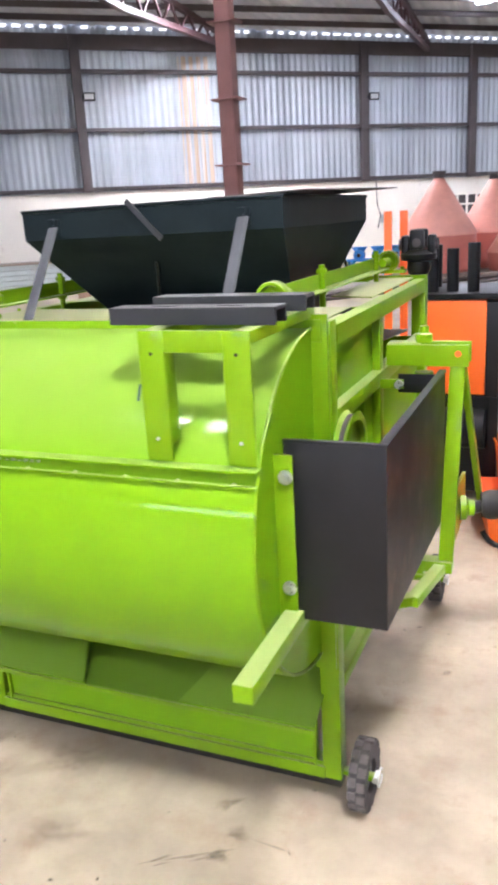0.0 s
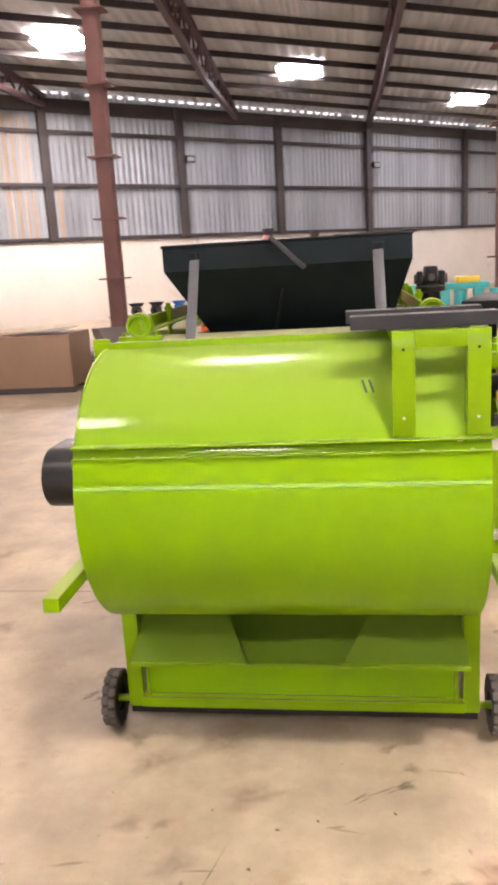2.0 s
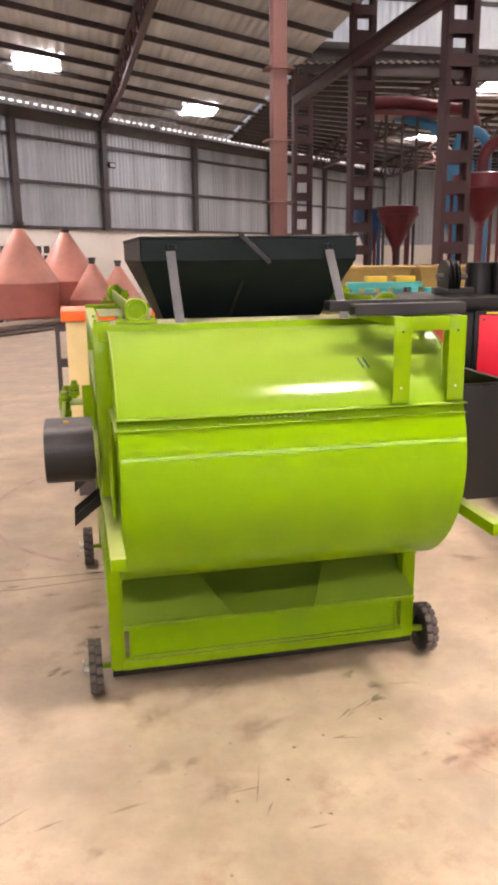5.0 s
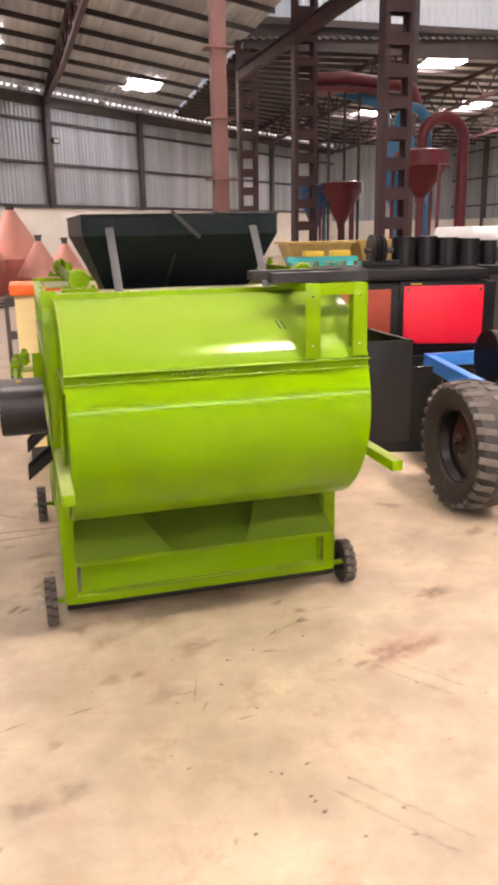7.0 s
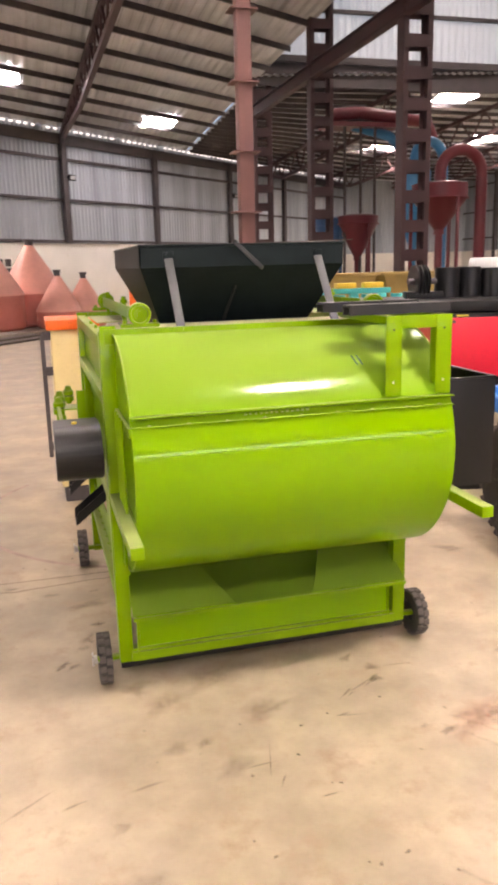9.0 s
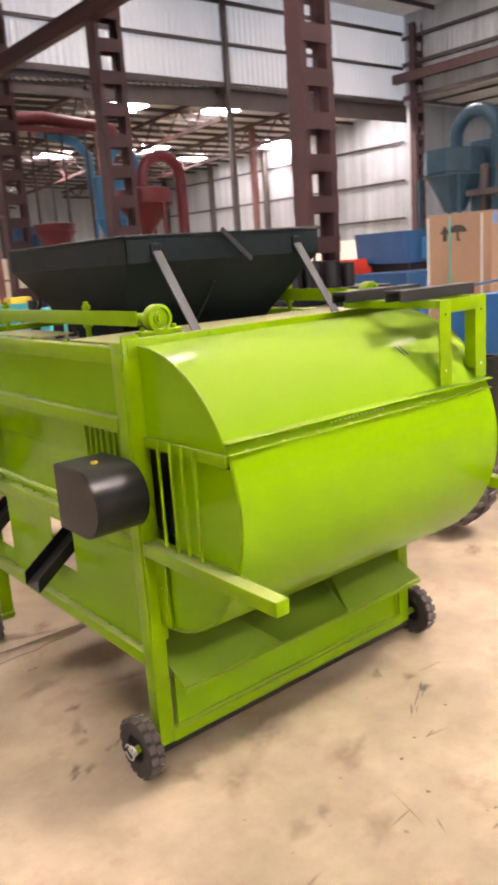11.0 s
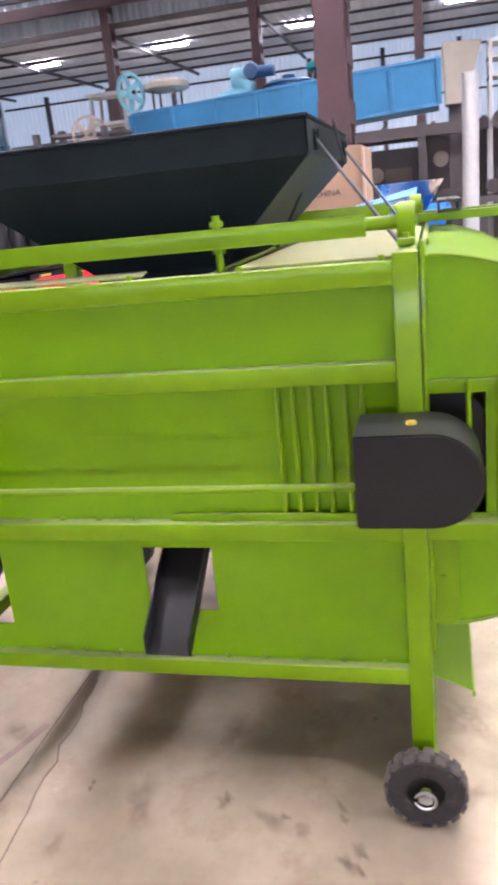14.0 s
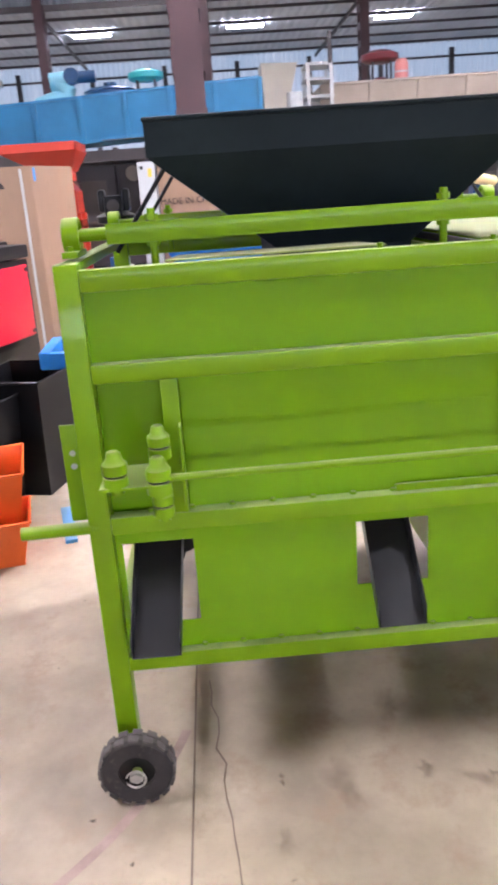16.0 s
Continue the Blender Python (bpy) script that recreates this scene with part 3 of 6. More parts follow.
for x in (XL, XR - 0.058):
    for y in (YF, YB - 0.057):
        part("post", box(x, x + 0.058, y, y + 0.057, 0.085, 1.455, 0.004), GREEN_FRAME, machine)
# angle flanges beside the front posts
for x0, x1 in ((XL + 0.004, XL + 0.064), (XR - 0.064, XR - 0.004)):
    part("flange", box(x0, x1, YF - 0.012, YF - 0.003, 0.47, 1.475, 0.002), GREEN_FRAME, machine)
RAILS = ((1.388, 1.440), (1.170, 1.217), (0.775, 0.822), (0.372, 0.418))
for x in (XL - 0.002, XR - 0.043):
    for z0, z1 in RAILS:
        part("side_rail", box(x, x + 0.045, YF + 0.057, YB - 0.057, z0, z1, 0.004), GREEN_FRAME, machine)
        if x == XL - 0.002 and z0 < 0.8:
            for k in range(13):
                y = YF + 0.12 + k * 0.105
                part("weld_bead", lathe([(0.0, -0.004), (0.010, 0.0), (0.007, 0.006), (0, 0.009)], (x + 0.03, y, z1 + 0.001), n=8), GREEN_FRAME, machine)
for y in (YF + 0.004, YB - 0.05):
    for z0, z1 in ((1.405, 1.455),) if y < 3 else ((1.43, 1.455), (0.375, 0.42)):
        part("cross_rail", box(XL + 0.058, XR - 0.058, y, y + 0.046, z0, z1, 0.004), GREEN_FRAME, machine)
part("cross_rail", box(XL + 0.058, XR - 0.058, YF + 0.004, YF + 0.05, 0.09, 0.14, 0.004), GREEN_FRAME, machine)
part("cross_rail", box(XL + 0.058, XR - 0.058, YB - 0.05, YB - 0.004, 0.77, 0.82, 0.004), GREEN_FRAME, machine)


def holed_panel(x0, x1, y0, y1, z0, z1, holes):
    """A side panel in the yz plane with rectangular holes (y0, y1, z0, z1), cut as a grid of cells."""
    ys = sorted({y0, y1, *(v for h in holes for v in h[:2])})
    zs = sorted({z0, z1, *(v for h in holes for v in h[2:])})
    g = bmesh.new()
    for p, q in zip(ys, ys[1:]):
        for r, s in zip(zs, zs[1:]):
            cy, cz = (p + q) / 2, (r + s) / 2
            if not any(h[0] < cy < h[1] and h[2] < cz < h[3] for h in holes):
                g.faces.new([g.verts.new(v) for v in ((x0, p, r), (x0, q, r), (x0, q, s), (x0, p, s))])
    bmesh.ops.remove_doubles(g, verts=g.verts, dist=1e-5)
    bmesh.ops.solidify(g, geom=g.faces[:], thickness=x1 - x0)
    return g


PX = XL + 0.03
part("side_panel", box(PX, PX + 0.003, YF + 0.05, YB - 0.05, 1.2, 1.40), GREEN, machine, "upper side panel")
# slightly dished middle panel
rows = []
for z, dx in ((0.80, 0.006), (0.90, 0.014), (1.025, 0.020), (1.045, 0.010), (1.058, 0.004), (1.20, 0.006)):
    rows.append([(PX + dx, y, z) for y in np.linspace(2.62, 3.452, 8)])
part("side_panel", sheet(rows, 0.003), GREEN, machine, "creased middle side panel")
part("side_panel", box(PX + 0.03, PX + 0.033, 3.45, YB - 0.05, 0.80, 1.20), GREEN, machine)
SLOTS = [(2.833, 3.025, 0.558, 0.742), (3.455, 3.64, 0.497, 0.735)]
part("side_panel", holed_panel(PX + 0.001, PX + 0.004, YF + 0.05, YB - 0.05, 0.40, 0.79, SLOTS), GREEN, machine, "lower side panel with two chute openings", 0)
part("side_panel", box(XR - 0.036, XR - 0.033, YF + 0.05, 2.86, 1.2, 1.40), GREEN, machine)
part("upright", box(XR - 0.05, XR - 0.006, 2.86, 2.905, 0.822, 1.388, 0.003), GREEN_FRAME, machine)
part("side_panel", box(XR - 0.036, XR - 0.033, 2.75, YB - 0.05, 0.80, 1.20), GREEN, machine)
part("side_panel", box(XR - 0.036, XR - 0.033, YF + 0.05, YB - 0.05, 0.40, 0.79), GREEN, machine)
part("back_panel", box(XL + 0.06, XR - 0.06, YB - 0.03, YB - 0.027, 0.80, 1.20), GREEN, machine)
part("inner_deck", sheet([[(XL + 0.05, YF + 0.06, 0.60), (XR - 0.05, YF + 0.06, 0.60)], [(XL + 0.05, 2.78, 0.74), (XR - 0.05, 2.78, 0.74)]], 0.004), GREEN, machine)
# slatted part of the side behind the belt cover
part("side_panel", box(PX + 0.02, PX + 0.023, YF + 0.05, 2.63, 0.80, 1.20), GREEN, machine)
for y in (2.625, 2.585, 2.545, 2.505, 2.46, 2.42):
    part("guard_bar", box(PX - 0.006, PX + 0.006, y - 0.005, y + 0.005, 0.80, 1.19, 0.002), GREEN_FRAME, machine)
part("guard_rail", box(PX - 0.012, PX - 0.004, 2.36, 2.92, 0.822, 0.842, 0.001), GREEN_FRAME, machine)
# upright carrying the adjusting screws, and the screws
part("upright", box(XL + 0.002, XL + 0.012, 3.455, 3.497, 0.822, 1.17, 0.002), GREEN_FRAME, machine)
part("upright", box(XL - 0.045, XL + 0.002, 3.455, 3.462, 0.84, 1.06, 0.002), GREEN_FRAME, machine)
part("tension_rod", rod((-1.557, 3.50, 0.968), (-1.557, 2.40, 0.972), 0.0095, n=10), GREEN_FRAME, machine)
part("screw_shelf", box(XL - 0.155, XL + 0.01, 3.50, 3.65, 0.950, 0.957, 0.001), GREEN_FRAME, machine)


def adjuster(x, y, z, s=1.0):
    a = part("adjuster_screw", lathe([(0, -0.055 * s), (0.016 * s, -0.055 * s), (0.016 * s, -0.04 * s), (0.030 * s, -0.04 * s), (0.030 * s, -0.012 * s), (0.022 * s, -0.008 * s), (0.030 * s, -0.004 * s), (0.030 * s, 0.020 * s), (0.020 * s, 0.030 * s), (0.017 * s, 0.045 * s), (0.012 * s, 0.050 * s), (0, 0.052 * s)], (x, y, z), n=14), GREEN_FRAME, machine)
    part("lock_collar", lathe([(0.022 * s, -0.010 * s), (0.027 * s, -0.010 * s), (0.027 * s, -0.005 * s), (0.022 * s, -0.005 * s)], (x, y, z), n=14, ring=True), BLACK, a)


adjuster(-1.545, 3.612, 0.990)
adjuster(-1.50, 3.508, 1.036, 0.9)
adjuster(-1.555, 3.512, 0.972)
adjuster(-1.545, 3.508, 0.905, 0.85)
part("tow_bar", rod((-1.40, 3.68, 0.795), (-1.42, 3.885, 0.80), 0.017, n=14), GREEN_FRAME, machine)
part("rear_bracket", box(-1.36, -1.352, 3.715, 3.765, 0.80, 1.06, 0.002), GREEN_FRAME, machine, "perforated rear bracket")
for z in (0.95, 0.985):
    part("bracket_hole", rod((-1.3615, 3.74, z), (-1.3595, 3.74, z), 0.008, n=10), GREY_PAINT, machine, "daylight in a drilled hole")

# wheels
WR = 0.108


def wheel(x, y, side):
    """A small cleated rubber wheel on a stub axle; side -1 looks to -x."""
    ax = (side, 0, 0)
    w = part("wheel", lathe([(0.0, -0.01), (0.05, -0.01), (0.05, 0.012), (0.0, 0.012)], (x, y, WR), ax, 24), BLACK, machine, "small black wheel with a cleated rubber tyre")
    prof = [(0.050, -0.024), (0.093, -0.026), (0.102, -0.016), (0.102, 0.016), (0.093, 0.026), (0.050, 0.024)]
    ty = part("tyre", lathe(prof, (x, y, WR), ax, 40, ring=True), RUBBER, w)
    cleats = []
    for k in range(16):
        t = 2 * math.pi * k / 16
        for s2 in (-1, 1):
            tt = t + (0.1 if s2 > 0 else 0)
            c = Vector((x + s2 * 0.0135, y + 0.102 * math.cos(tt), WR + 0.102 * math.sin(tt)))
            d = Vector((0, -math.sin(tt), math.cos(tt)))
            cleats.append((c, d, tt))
    for c, d, tt in cleats:
        part("cleat", bar(c - d * 0.0135, c + d * 0.0135, 0.024, 0.007, up=(0, math.cos(tt), math.sin(tt)), bevel=0.002), TREAD, w)
    part("axle", rod((x - side * 0.12, y, WR), (x + side * 0.035, y, 0.104), 0.014, n=14), GREEN_FRAME, w)
    part("axle_nut", rod((x + side * 0.030, y, WR), (x + side * 0.044, y, 0.104), 0.02, n=6), ZINC, w, "zinc nut and cotter pin")
    part("cotter_pin", pipe([(x + side * 0.048, y + 0.026 * math.cos(t), WR + 0.026 * math.sin(t)) for t in np.linspace(0.3, 6.0, 18)], 0.003, 6), ZINC, w)


for y in (2.305, 3.663):
    wheel(-1.478, y, -1)
    wheel(-0.066, y, 1)

# ---- drum: two shells between end plates
CY, CZ, CR = 2.275, 0.982, 0.458
DX0, DX1 = -1.362, -0.172
A_SEAM = math.degrees(math.atan2(1.192 - CZ, 1.857 - CY))
prof = arc(CY, CZ, CR, 90, A_SEAM, 72)
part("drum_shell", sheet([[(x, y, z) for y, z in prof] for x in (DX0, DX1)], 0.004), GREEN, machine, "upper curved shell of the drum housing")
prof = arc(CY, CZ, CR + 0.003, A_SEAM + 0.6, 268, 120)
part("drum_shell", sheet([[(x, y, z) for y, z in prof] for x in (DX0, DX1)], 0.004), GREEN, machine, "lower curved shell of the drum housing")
sy, sz = CY + (CR + 0.002) * math.cos(radians(A_SEAM)), CZ + (CR + 0.002) * math.sin(radians(A_SEAM))
part("seam_flange", box(DX0 - 0.006, DX1 + 0.006, 1.834, 1.872, 1.194, 1.1985, 0.001), GREEN, machine, "folded flange along the seam")
part("seam_flange", box(DX0 - 0.004, DX1 + 0.004, 1.835, 1.8525, 1.1605, 1.1645, 0.001), GREEN, machine, "lower ledge of the seam")
for k in range(9):
    x = DX0 + 0.06 + k * 0.135
    part("weld_bead", lathe([(0, -0.003), (0.008, 0.0), (0, 0.005)], (x, 1.843, 1.1655), (0, -0.2, 1), 8), GREEN_FRAME, machine)


def end_plate(x, sign):
    outline = [(CY + 0.0, CZ + CR - 0.004)] + arc(CY, CZ, CR - 0.003, 92, 268, 44) + [(CY + 0.0, CZ - CR + 0.004)]
    if sign > 0:
        part("end_plate", prism(outline, "x", x - 0.002, x + 0.002), GREEN, machine, "round end plate of the drum", 0)
        return
    # left plate in three pieces with a window for the shaft
    zt, zb, yo = 1.128, 0.822, 2.142
    upper = [(CY, zt), (CY, CZ + CR - 0.004)] + [p for p in arc(CY, CZ, CR - 0.003, 92, 268, 60) if p[1] > zt]
    lower = [(CY, CZ - CR + 0.004), (CY, zb)] + [p for p in arc(CY, CZ, CR - 0.003, 92, 268, 60) if p[1] < zb]
    lower = [(CY, zb)] + [p for p in arc(CY, CZ, CR - 0.003, 92, 268, 60) if p[1] < zb] + [(CY, CZ - CR + 0.004)]
    mid = [(yo, zt)] + [p for p in arc(CY, CZ, CR - 0.003, 92, 268, 60) if zb <= p[1] <= zt] + [(yo, zb)]
    for o in (upper, mid, lower):
        part("end_plate", prism(o, "x", x - 0.002, x + 0.002), GREEN, machine, "round end plate of the drum", 0)


end_plate(DX0 + 0.004, -1)
end_plate(DX1 - 0.004, 1)
for x in (DX0 - 0.001, DX1 + 0.001):
    rim = arc(CY, CZ, CR + 0.001, 92, 268, 60)
    part("rim_weld", pipe([(x, y, z) for y, z in rim], 0.004, 6), GREEN_FRAME, machine)
part("drum_core", rod((DX0 + 0.05, CY, CZ), (DX1 - 0.05, CY, CZ), 0.16, n=24), BLACK, machine, "dark threshing cylinder inside")
part("strip", box(DX0 - 0.012, DX0 + 0.001, 1.853, YF - 0.012, 1.128, 1.160, 0.002), GREEN_FRAME, machine)
part("strip", box(DX0 - 0.005, DX0 + 0.001, 1.86, YF - 0.012, 0.792, 0.828, 0.001), GREEN_FRAME, machine)
for y, z in ((2.18, 1.165), (2.115, 1.165), (2.055, 1.165), (1.993, 1.165)):
    part("guard_bar", rod((DX0 - 0.018, y, 0.822), (DX0 - 0.018, y, z), 0.0055, n=8), GREEN_FRAME, machine)
part("handle_bar", box(-1.414, -1.368, 1.63, 2.28, 0.778, 0.821, 0.003), GREEN_FRAME, machine, "square carrying handle")
part("handle_bar", box(-0.158, -0.112, 1.63, 2.28, 0.780, 0.822, 0.003), GREEN_FRAME, machine, "square carrying handle")
part("leg_angle", box(DX0 - 0.014, DX0 - 0.004, 2.21, 2.275, 0.53, 0.79, 0.002), GREEN_FRAME, machine)
part("leg_bolt", rod((DX0 - 0.02, 2.245, 0.66), (DX0 - 0.002, 2.245, 0.66), 0.008, n=8), GREEN_FRAME, machine)

# top edge of the front and its hinge line
part("top_strip", box(XL + 0.02, XR - 0.02, YF - 0.014, YF - 0.004, 1.405, 1.462, 0.002), GREEN_FRAME, machine)
part("hinge_line", rod((XL + 0.06, YF - 0.02, 1.432), (XR - 0.06, YF - 0.02, 1.432), 0.005, n=8), GREEN_FRAME, machine)
part("top_bolt", rod((-1.085, YF - 0.02, 1.45), (-1.085, YF - 0.008, 1.45), 0.009, n=8), GREEN_FRAME, machine)

# ---- bracket on the drum with two dark channels
for x0, x1 in ((-0.434, -0.372), (-0.234, -0.172)):
    b_ = part("bracket_leg", box(x0, x1, 1.858, 1.864, 1.205, 1.495, 0.002), GREEN_FRAME, machine)
    part("bracket_leg_web", box(x1 - 0.005 if x0 < -0.3 else x0, x1 if x0 < -0.3 else x0 + 0.005, 1.864, 1.905, 1.24, 1.49, 0.001), GREEN_FRAME, machine)
    for z in (1.445, 1.255):
        part("bolt_hole", rod((x0 + 0.03, 1.8565, z), (x0 + 0.03, 1.8655, z), 0.0042, n=10), BLACK if z > 1.3 else GREY_PAINT, b_)
part("bracket_bar", box(-0.372, -0.234, 1.858, 1.864, 1.448, 1.495, 0.002), GREEN_FRAME, machine)
for x in (-0.434, -0.216):
    part("bracket_arm", box(x, x + 0.044, 1.866, YF + 0.02, 1.466, 1.494, 0.003), GREEN_FRAME, machine)


def channel(x0, x1, y, z):
    g = prism([(y - 0.036, z), (y - 0.028, z), (y - 0.028, z + 0.03), (y + 0.028, z + 0.03), (y + 0.028, z), (y + 0.036, z), (y + 0.036, z + 0.038), (y - 0.036, z + 0.038)], "x", x0, x1, 0.0015)
    ch = part("motor_rail", g, CHANNEL, machine, "dark slotted channel rail")
    for k in range(2):
        xx = x0 + 0.10 + k * 0.16
        part("slot", box(xx, xx + 0.06, y - 0.006, y + 0.006, z + 0.0375, z + 0.0392), BLACK, ch)


channel(-0.545, -0.140, 1.965, 1.496)
channel(-0.560, -0.150, 2.200, 1.496)

# ---- tray under the drum
part("front_plate", box(XL + 0.075, XR - 0.075, YF + 0.01, YF + 0.014, 0.10, 0.33, 0.001), GREEN, machine)
part("front_edge", box(XL + 0.05, XR - 0.05, YF - 0.004, YF + 0.05, 0.085, 0.125, 0.003), GREEN_FRAME, machine)
for x in (XL + 0.075, XR - 0.085):
    part("front_edge", box(x, x + 0.010, YF - 0.002, YF + 0.02, 0.115, 0.315, 0.002), GREEN_FRAME, machine)
# black bar drawn where the frame's own shadow darkens the floor
part("frame_shade_bar", box(XL + 0.004, XR - 0.004, YF + 0.004, YF + 0.044, 0.058, 0.0835, 0.003), BLACK, machine, "black bar standing in for the shade under the frame")
TX0, TX1 = -1.363, -0.174
tray = sheet([[(-0.936, 2.180, 0.322), (-0.606, 2.180, 0.322)], [(-1.04, 2.40, 0.345), (-0.505, 2.40, 0.345)], [(-1.16, 2.72, 0.47), (-0.38, 2.72, 0.47)]], 0.004)
part("tray", tray, GREEN, machine, "sunken middle of the tray under the drum")
part("tray_lip", box(TX0, TX1, 2.174, 2.180, 0.309, 0.324, 0.001), GREEN_FRAME, machine)
for x_out, edge in ((TX0, ((-0.940, 2.181), (-1.045, 2.40), (-1.17, 2.72))), (TX1, ((-0.602, 2.181), (-0.50, 2.40), (-0.37, 2.72)))):
    rise = lambda y: 0.326 + (y - 2.18) * 0.44
    part("tray_wing", sheet([[(x_out, y, rise(y)), (x, y, rise(y))] for x, y in edge], 0.004), GREEN, machine, "raised side wing of the tray")
    part("wing_side", sheet([[(x, y, rise(y)), (x, y, rise(y) - 0.01 - (y - 2.18) * 0.3)] for x, y in edge], 0.003), GREEN, machine)
part("tray_wall", sheet([[(TX0, 2.75, 0.49), (TX1, 2.75, 0.49)], [(TX0, 2.72, 0.72), (TX1, 2.72, 0.72)]], 0.004), GREEN, machine)

# ---- black belt guard on the right side
GX0, GX1, GY0, GY1, GZ0, GZ1 = -0.148, 0.085, 1.957, 2.78, 0.800, 1.232
g = box(GX0, GX1, GY0, GY0 + 0.004, GZ0, GZ1, 0.0015)
guard = part("belt_guard", g, BLACK, machine, "black sheet-steel belt guard with a scuffed side")
part("guard_side", prism([(GY0 + 0.004, GZ0), (GY1, 0.757), (GY1, GZ1 - 0.006), (GY0 + 0.004, GZ1)], "x", GX1 - 0.004, GX1, 0.001), GUARD_BLACK, guard, "scuffed black side")
part("guard_edge", box(GX0, GX1 + 0.002, GY0 - 0.002, GY0 + 0.012, GZ1, GZ1 + 0.008, 0.002), BLACK, guard)
part("guard_edge", box(GX1 - 0.018, GX1 + 0.003, GY0, GY1, GZ1, GZ1 + 0.008, 0.002), BLACK, guard)
part("guard_back", box(GX0 + 0.09, GX1, GY1 - 0.004, GY1, 1.165, GZ1 - 0.008, 0.001), BLACK, guard)
part("guard_angle", box(-0.170, -0.125, GY0 - 0.007, GY0 - 0.001, 0.80, 1.205, 0.002), GREEN_FRAME, machine, "drilled green mounting angle")
for z in (1.153, 0.881):
    bolt = part("guard_bolt", rod((-0.142, GY0 - 0.010, z), (-0.142, GY0 - 0.006, z), 0.017, n=20), ZINC, machine, "zinc bolt and washer")
    part("bolt_head", rod((-0.142, GY0 - 0.020, z), (-0.142, GY0 - 0.010, z), 0.011, n=6), ZINC, bolt)
part("guard_tab", box(-0.115, -0.04, 2.768, 2.774, 1.178, 1.208, 0.002), GREEN_FRAME, machine)
part("guard_bolt", rod((-0.053, 2.758, 1.193), (-0.053, 2.767, 1.193), 0.014, n=12), ZINC, machine, "zinc bolt and washer")
# pulley behind the guard
pul = part("pulley", lathe([(0.0, -0.014), (0.114, -0.016), (0.121, -0.016), (0.104, 0.0), (0.121, 0.016), (0.114, 0.018), (0.098, 0.018), (0.094, 0.002), (0.03, 0.002), (0.03, 0.02), (0.0, 0.02)], (-0.078, 2.27, 1.107), (1, 0, 0), 40), GREEN_FRAME, machine, "green grooved belt pulley")
part("belt", lathe([(0.100, -0.006), (0.112, -0.006), (0.112, 0.006), (0.100, 0.006)], (-0.078, 2.27, 1.107), (1, 0, 0), 40, ring=True), RUBBER, pul)
part("pulley", lathe([(0.0, -0.02), (0.17, -0.02), (0.16, 0.0), (0.17, 0.02), (0.14, 0.02), (0.13, 0.0), (0.0, 0.0)], (-0.03, 2.55, 0.92), (1, 0, 0), 40), GREEN_FRAME, machine, "green grooved belt pulley")

# ---- hitch linkage on the right rear
part("link_plate", box(-0.10, 0.152, 2.795, 2.805, 1.245, 1.312, 0.003), GREEN_FRAME, machine, "flat top link plate with a bolt hole")
part("link_plate", box(-0.10, 0.150, 2.87, 2.88, 1.248, 1.312, 0.003), GREEN_FRAME, machine, "flat top link plate")
part("link_plate", box(-0.10, 0.00, 2.805, 2.87, 1.307, 1.314, 0.002), GREEN_FRAME, machine)
part("link_hole", rod((0.12, 2.7935, 1.285), (0.12, 2.7965, 1.285), 0.010, n=12), ORANGE, machine)
part("link_arm", bar((0.118, 2.81, 1.25), (0.104, 2.72, 0.625), 0.046, 0.014, up=(0, 1, 0)), GREEN_FRAME, machine, "upright flat link arm")
part("link_arm", bar((0.125, 2.86, 1.25), (0.155, 3.22, 0.66), 0.02, 0.04, up=(0, 1, 0)), GREEN_FRAME, machine)
part("link_foot", box(-0.09, 0.125, 2.70, 2.75, 0.598, 0.635, 0.003), GREEN_FRAME, machine)
part("link_foot", bar((0.06, 2.38, 0.655), (0.09, 2.73, 0.61), 0.036, 0.03), GREEN_FRAME, machine)
part("link_foot", bar((-0.11, 2.3, 0.65), (0.06, 2.40, 0.655), 0.036, 0.03), GREEN_FRAME, machine)
part("link_plate", prism([(2.80, 0.58), (3.26, 0.60), (3.25, 0.76), (2.95, 0.78)], "x", 0.085, 0.097), GREEN_FRAME, machine, "side plate with the drive shaft bearing", 0)
part("drive_shaft", rod((0.095, 3.12, 0.665), (0.20, 3.16, 0.665), 0.024, n=16), BLACK, machine)
part("drive_boss", lathe([(0.045, 0), (0.045, 0.02), (0.03, 0.03), (0.03, 0.05), (0, 0.05)], (0.095, 3.12, 0.665), (1, 0.2, 0), 20), GREEN_FRAME, machine)
joint = part("drive_joint", lathe([(0.0, 0), (0.045, 0.0), (0.055, 0.03), (0.05, 0.10), (0.06, 0.14), (0, 0.15)], (0.165, 3.15, 0.67), (1, 0.2, 0.05), 18), RUBBER, machine, "black universal joint")
part("cord_loop", pipe([(0.24 + 0.08 * math.sin(t), 3.16 + 0.02 * t, 0.62 - 0.07 + 0.07 * math.cos(t)) for t in np.linspace(0, 4.4, 16)], 0.01, 8), RUBBER, joint)
part("adjuster_screw", lathe([(0, 0), (0.026, 0), (0.026, 0.025), (0.016, 0.03), (0.014, 0.05), (0, 0.052)], (0.01, 2.84, 1.314), n=14), GREEN_FRAME, machine)
part("adjuster_screw", lathe([(0, 0), (0.03, 0), (0.03, 0.02), (0, 0.02)], (0.01, 2.84, 1.20), n=14), GREEN_FRAME, machine)

# ---- round belt cover on the left
cv = [(2.424, 0.895), (2.424, 1.103), (2.27, 1.105)] + [(2.265 + 0.108 * math.cos(radians(t)), 1.0 + 0.105 * math.sin(radians(t))) for t in range(100, 271, 10)]
cover = part("belt_cover", prism(cv, "x", -1.61, -1.435, 0.004), BLACK, machine, "rounded black sheet-steel belt cover")
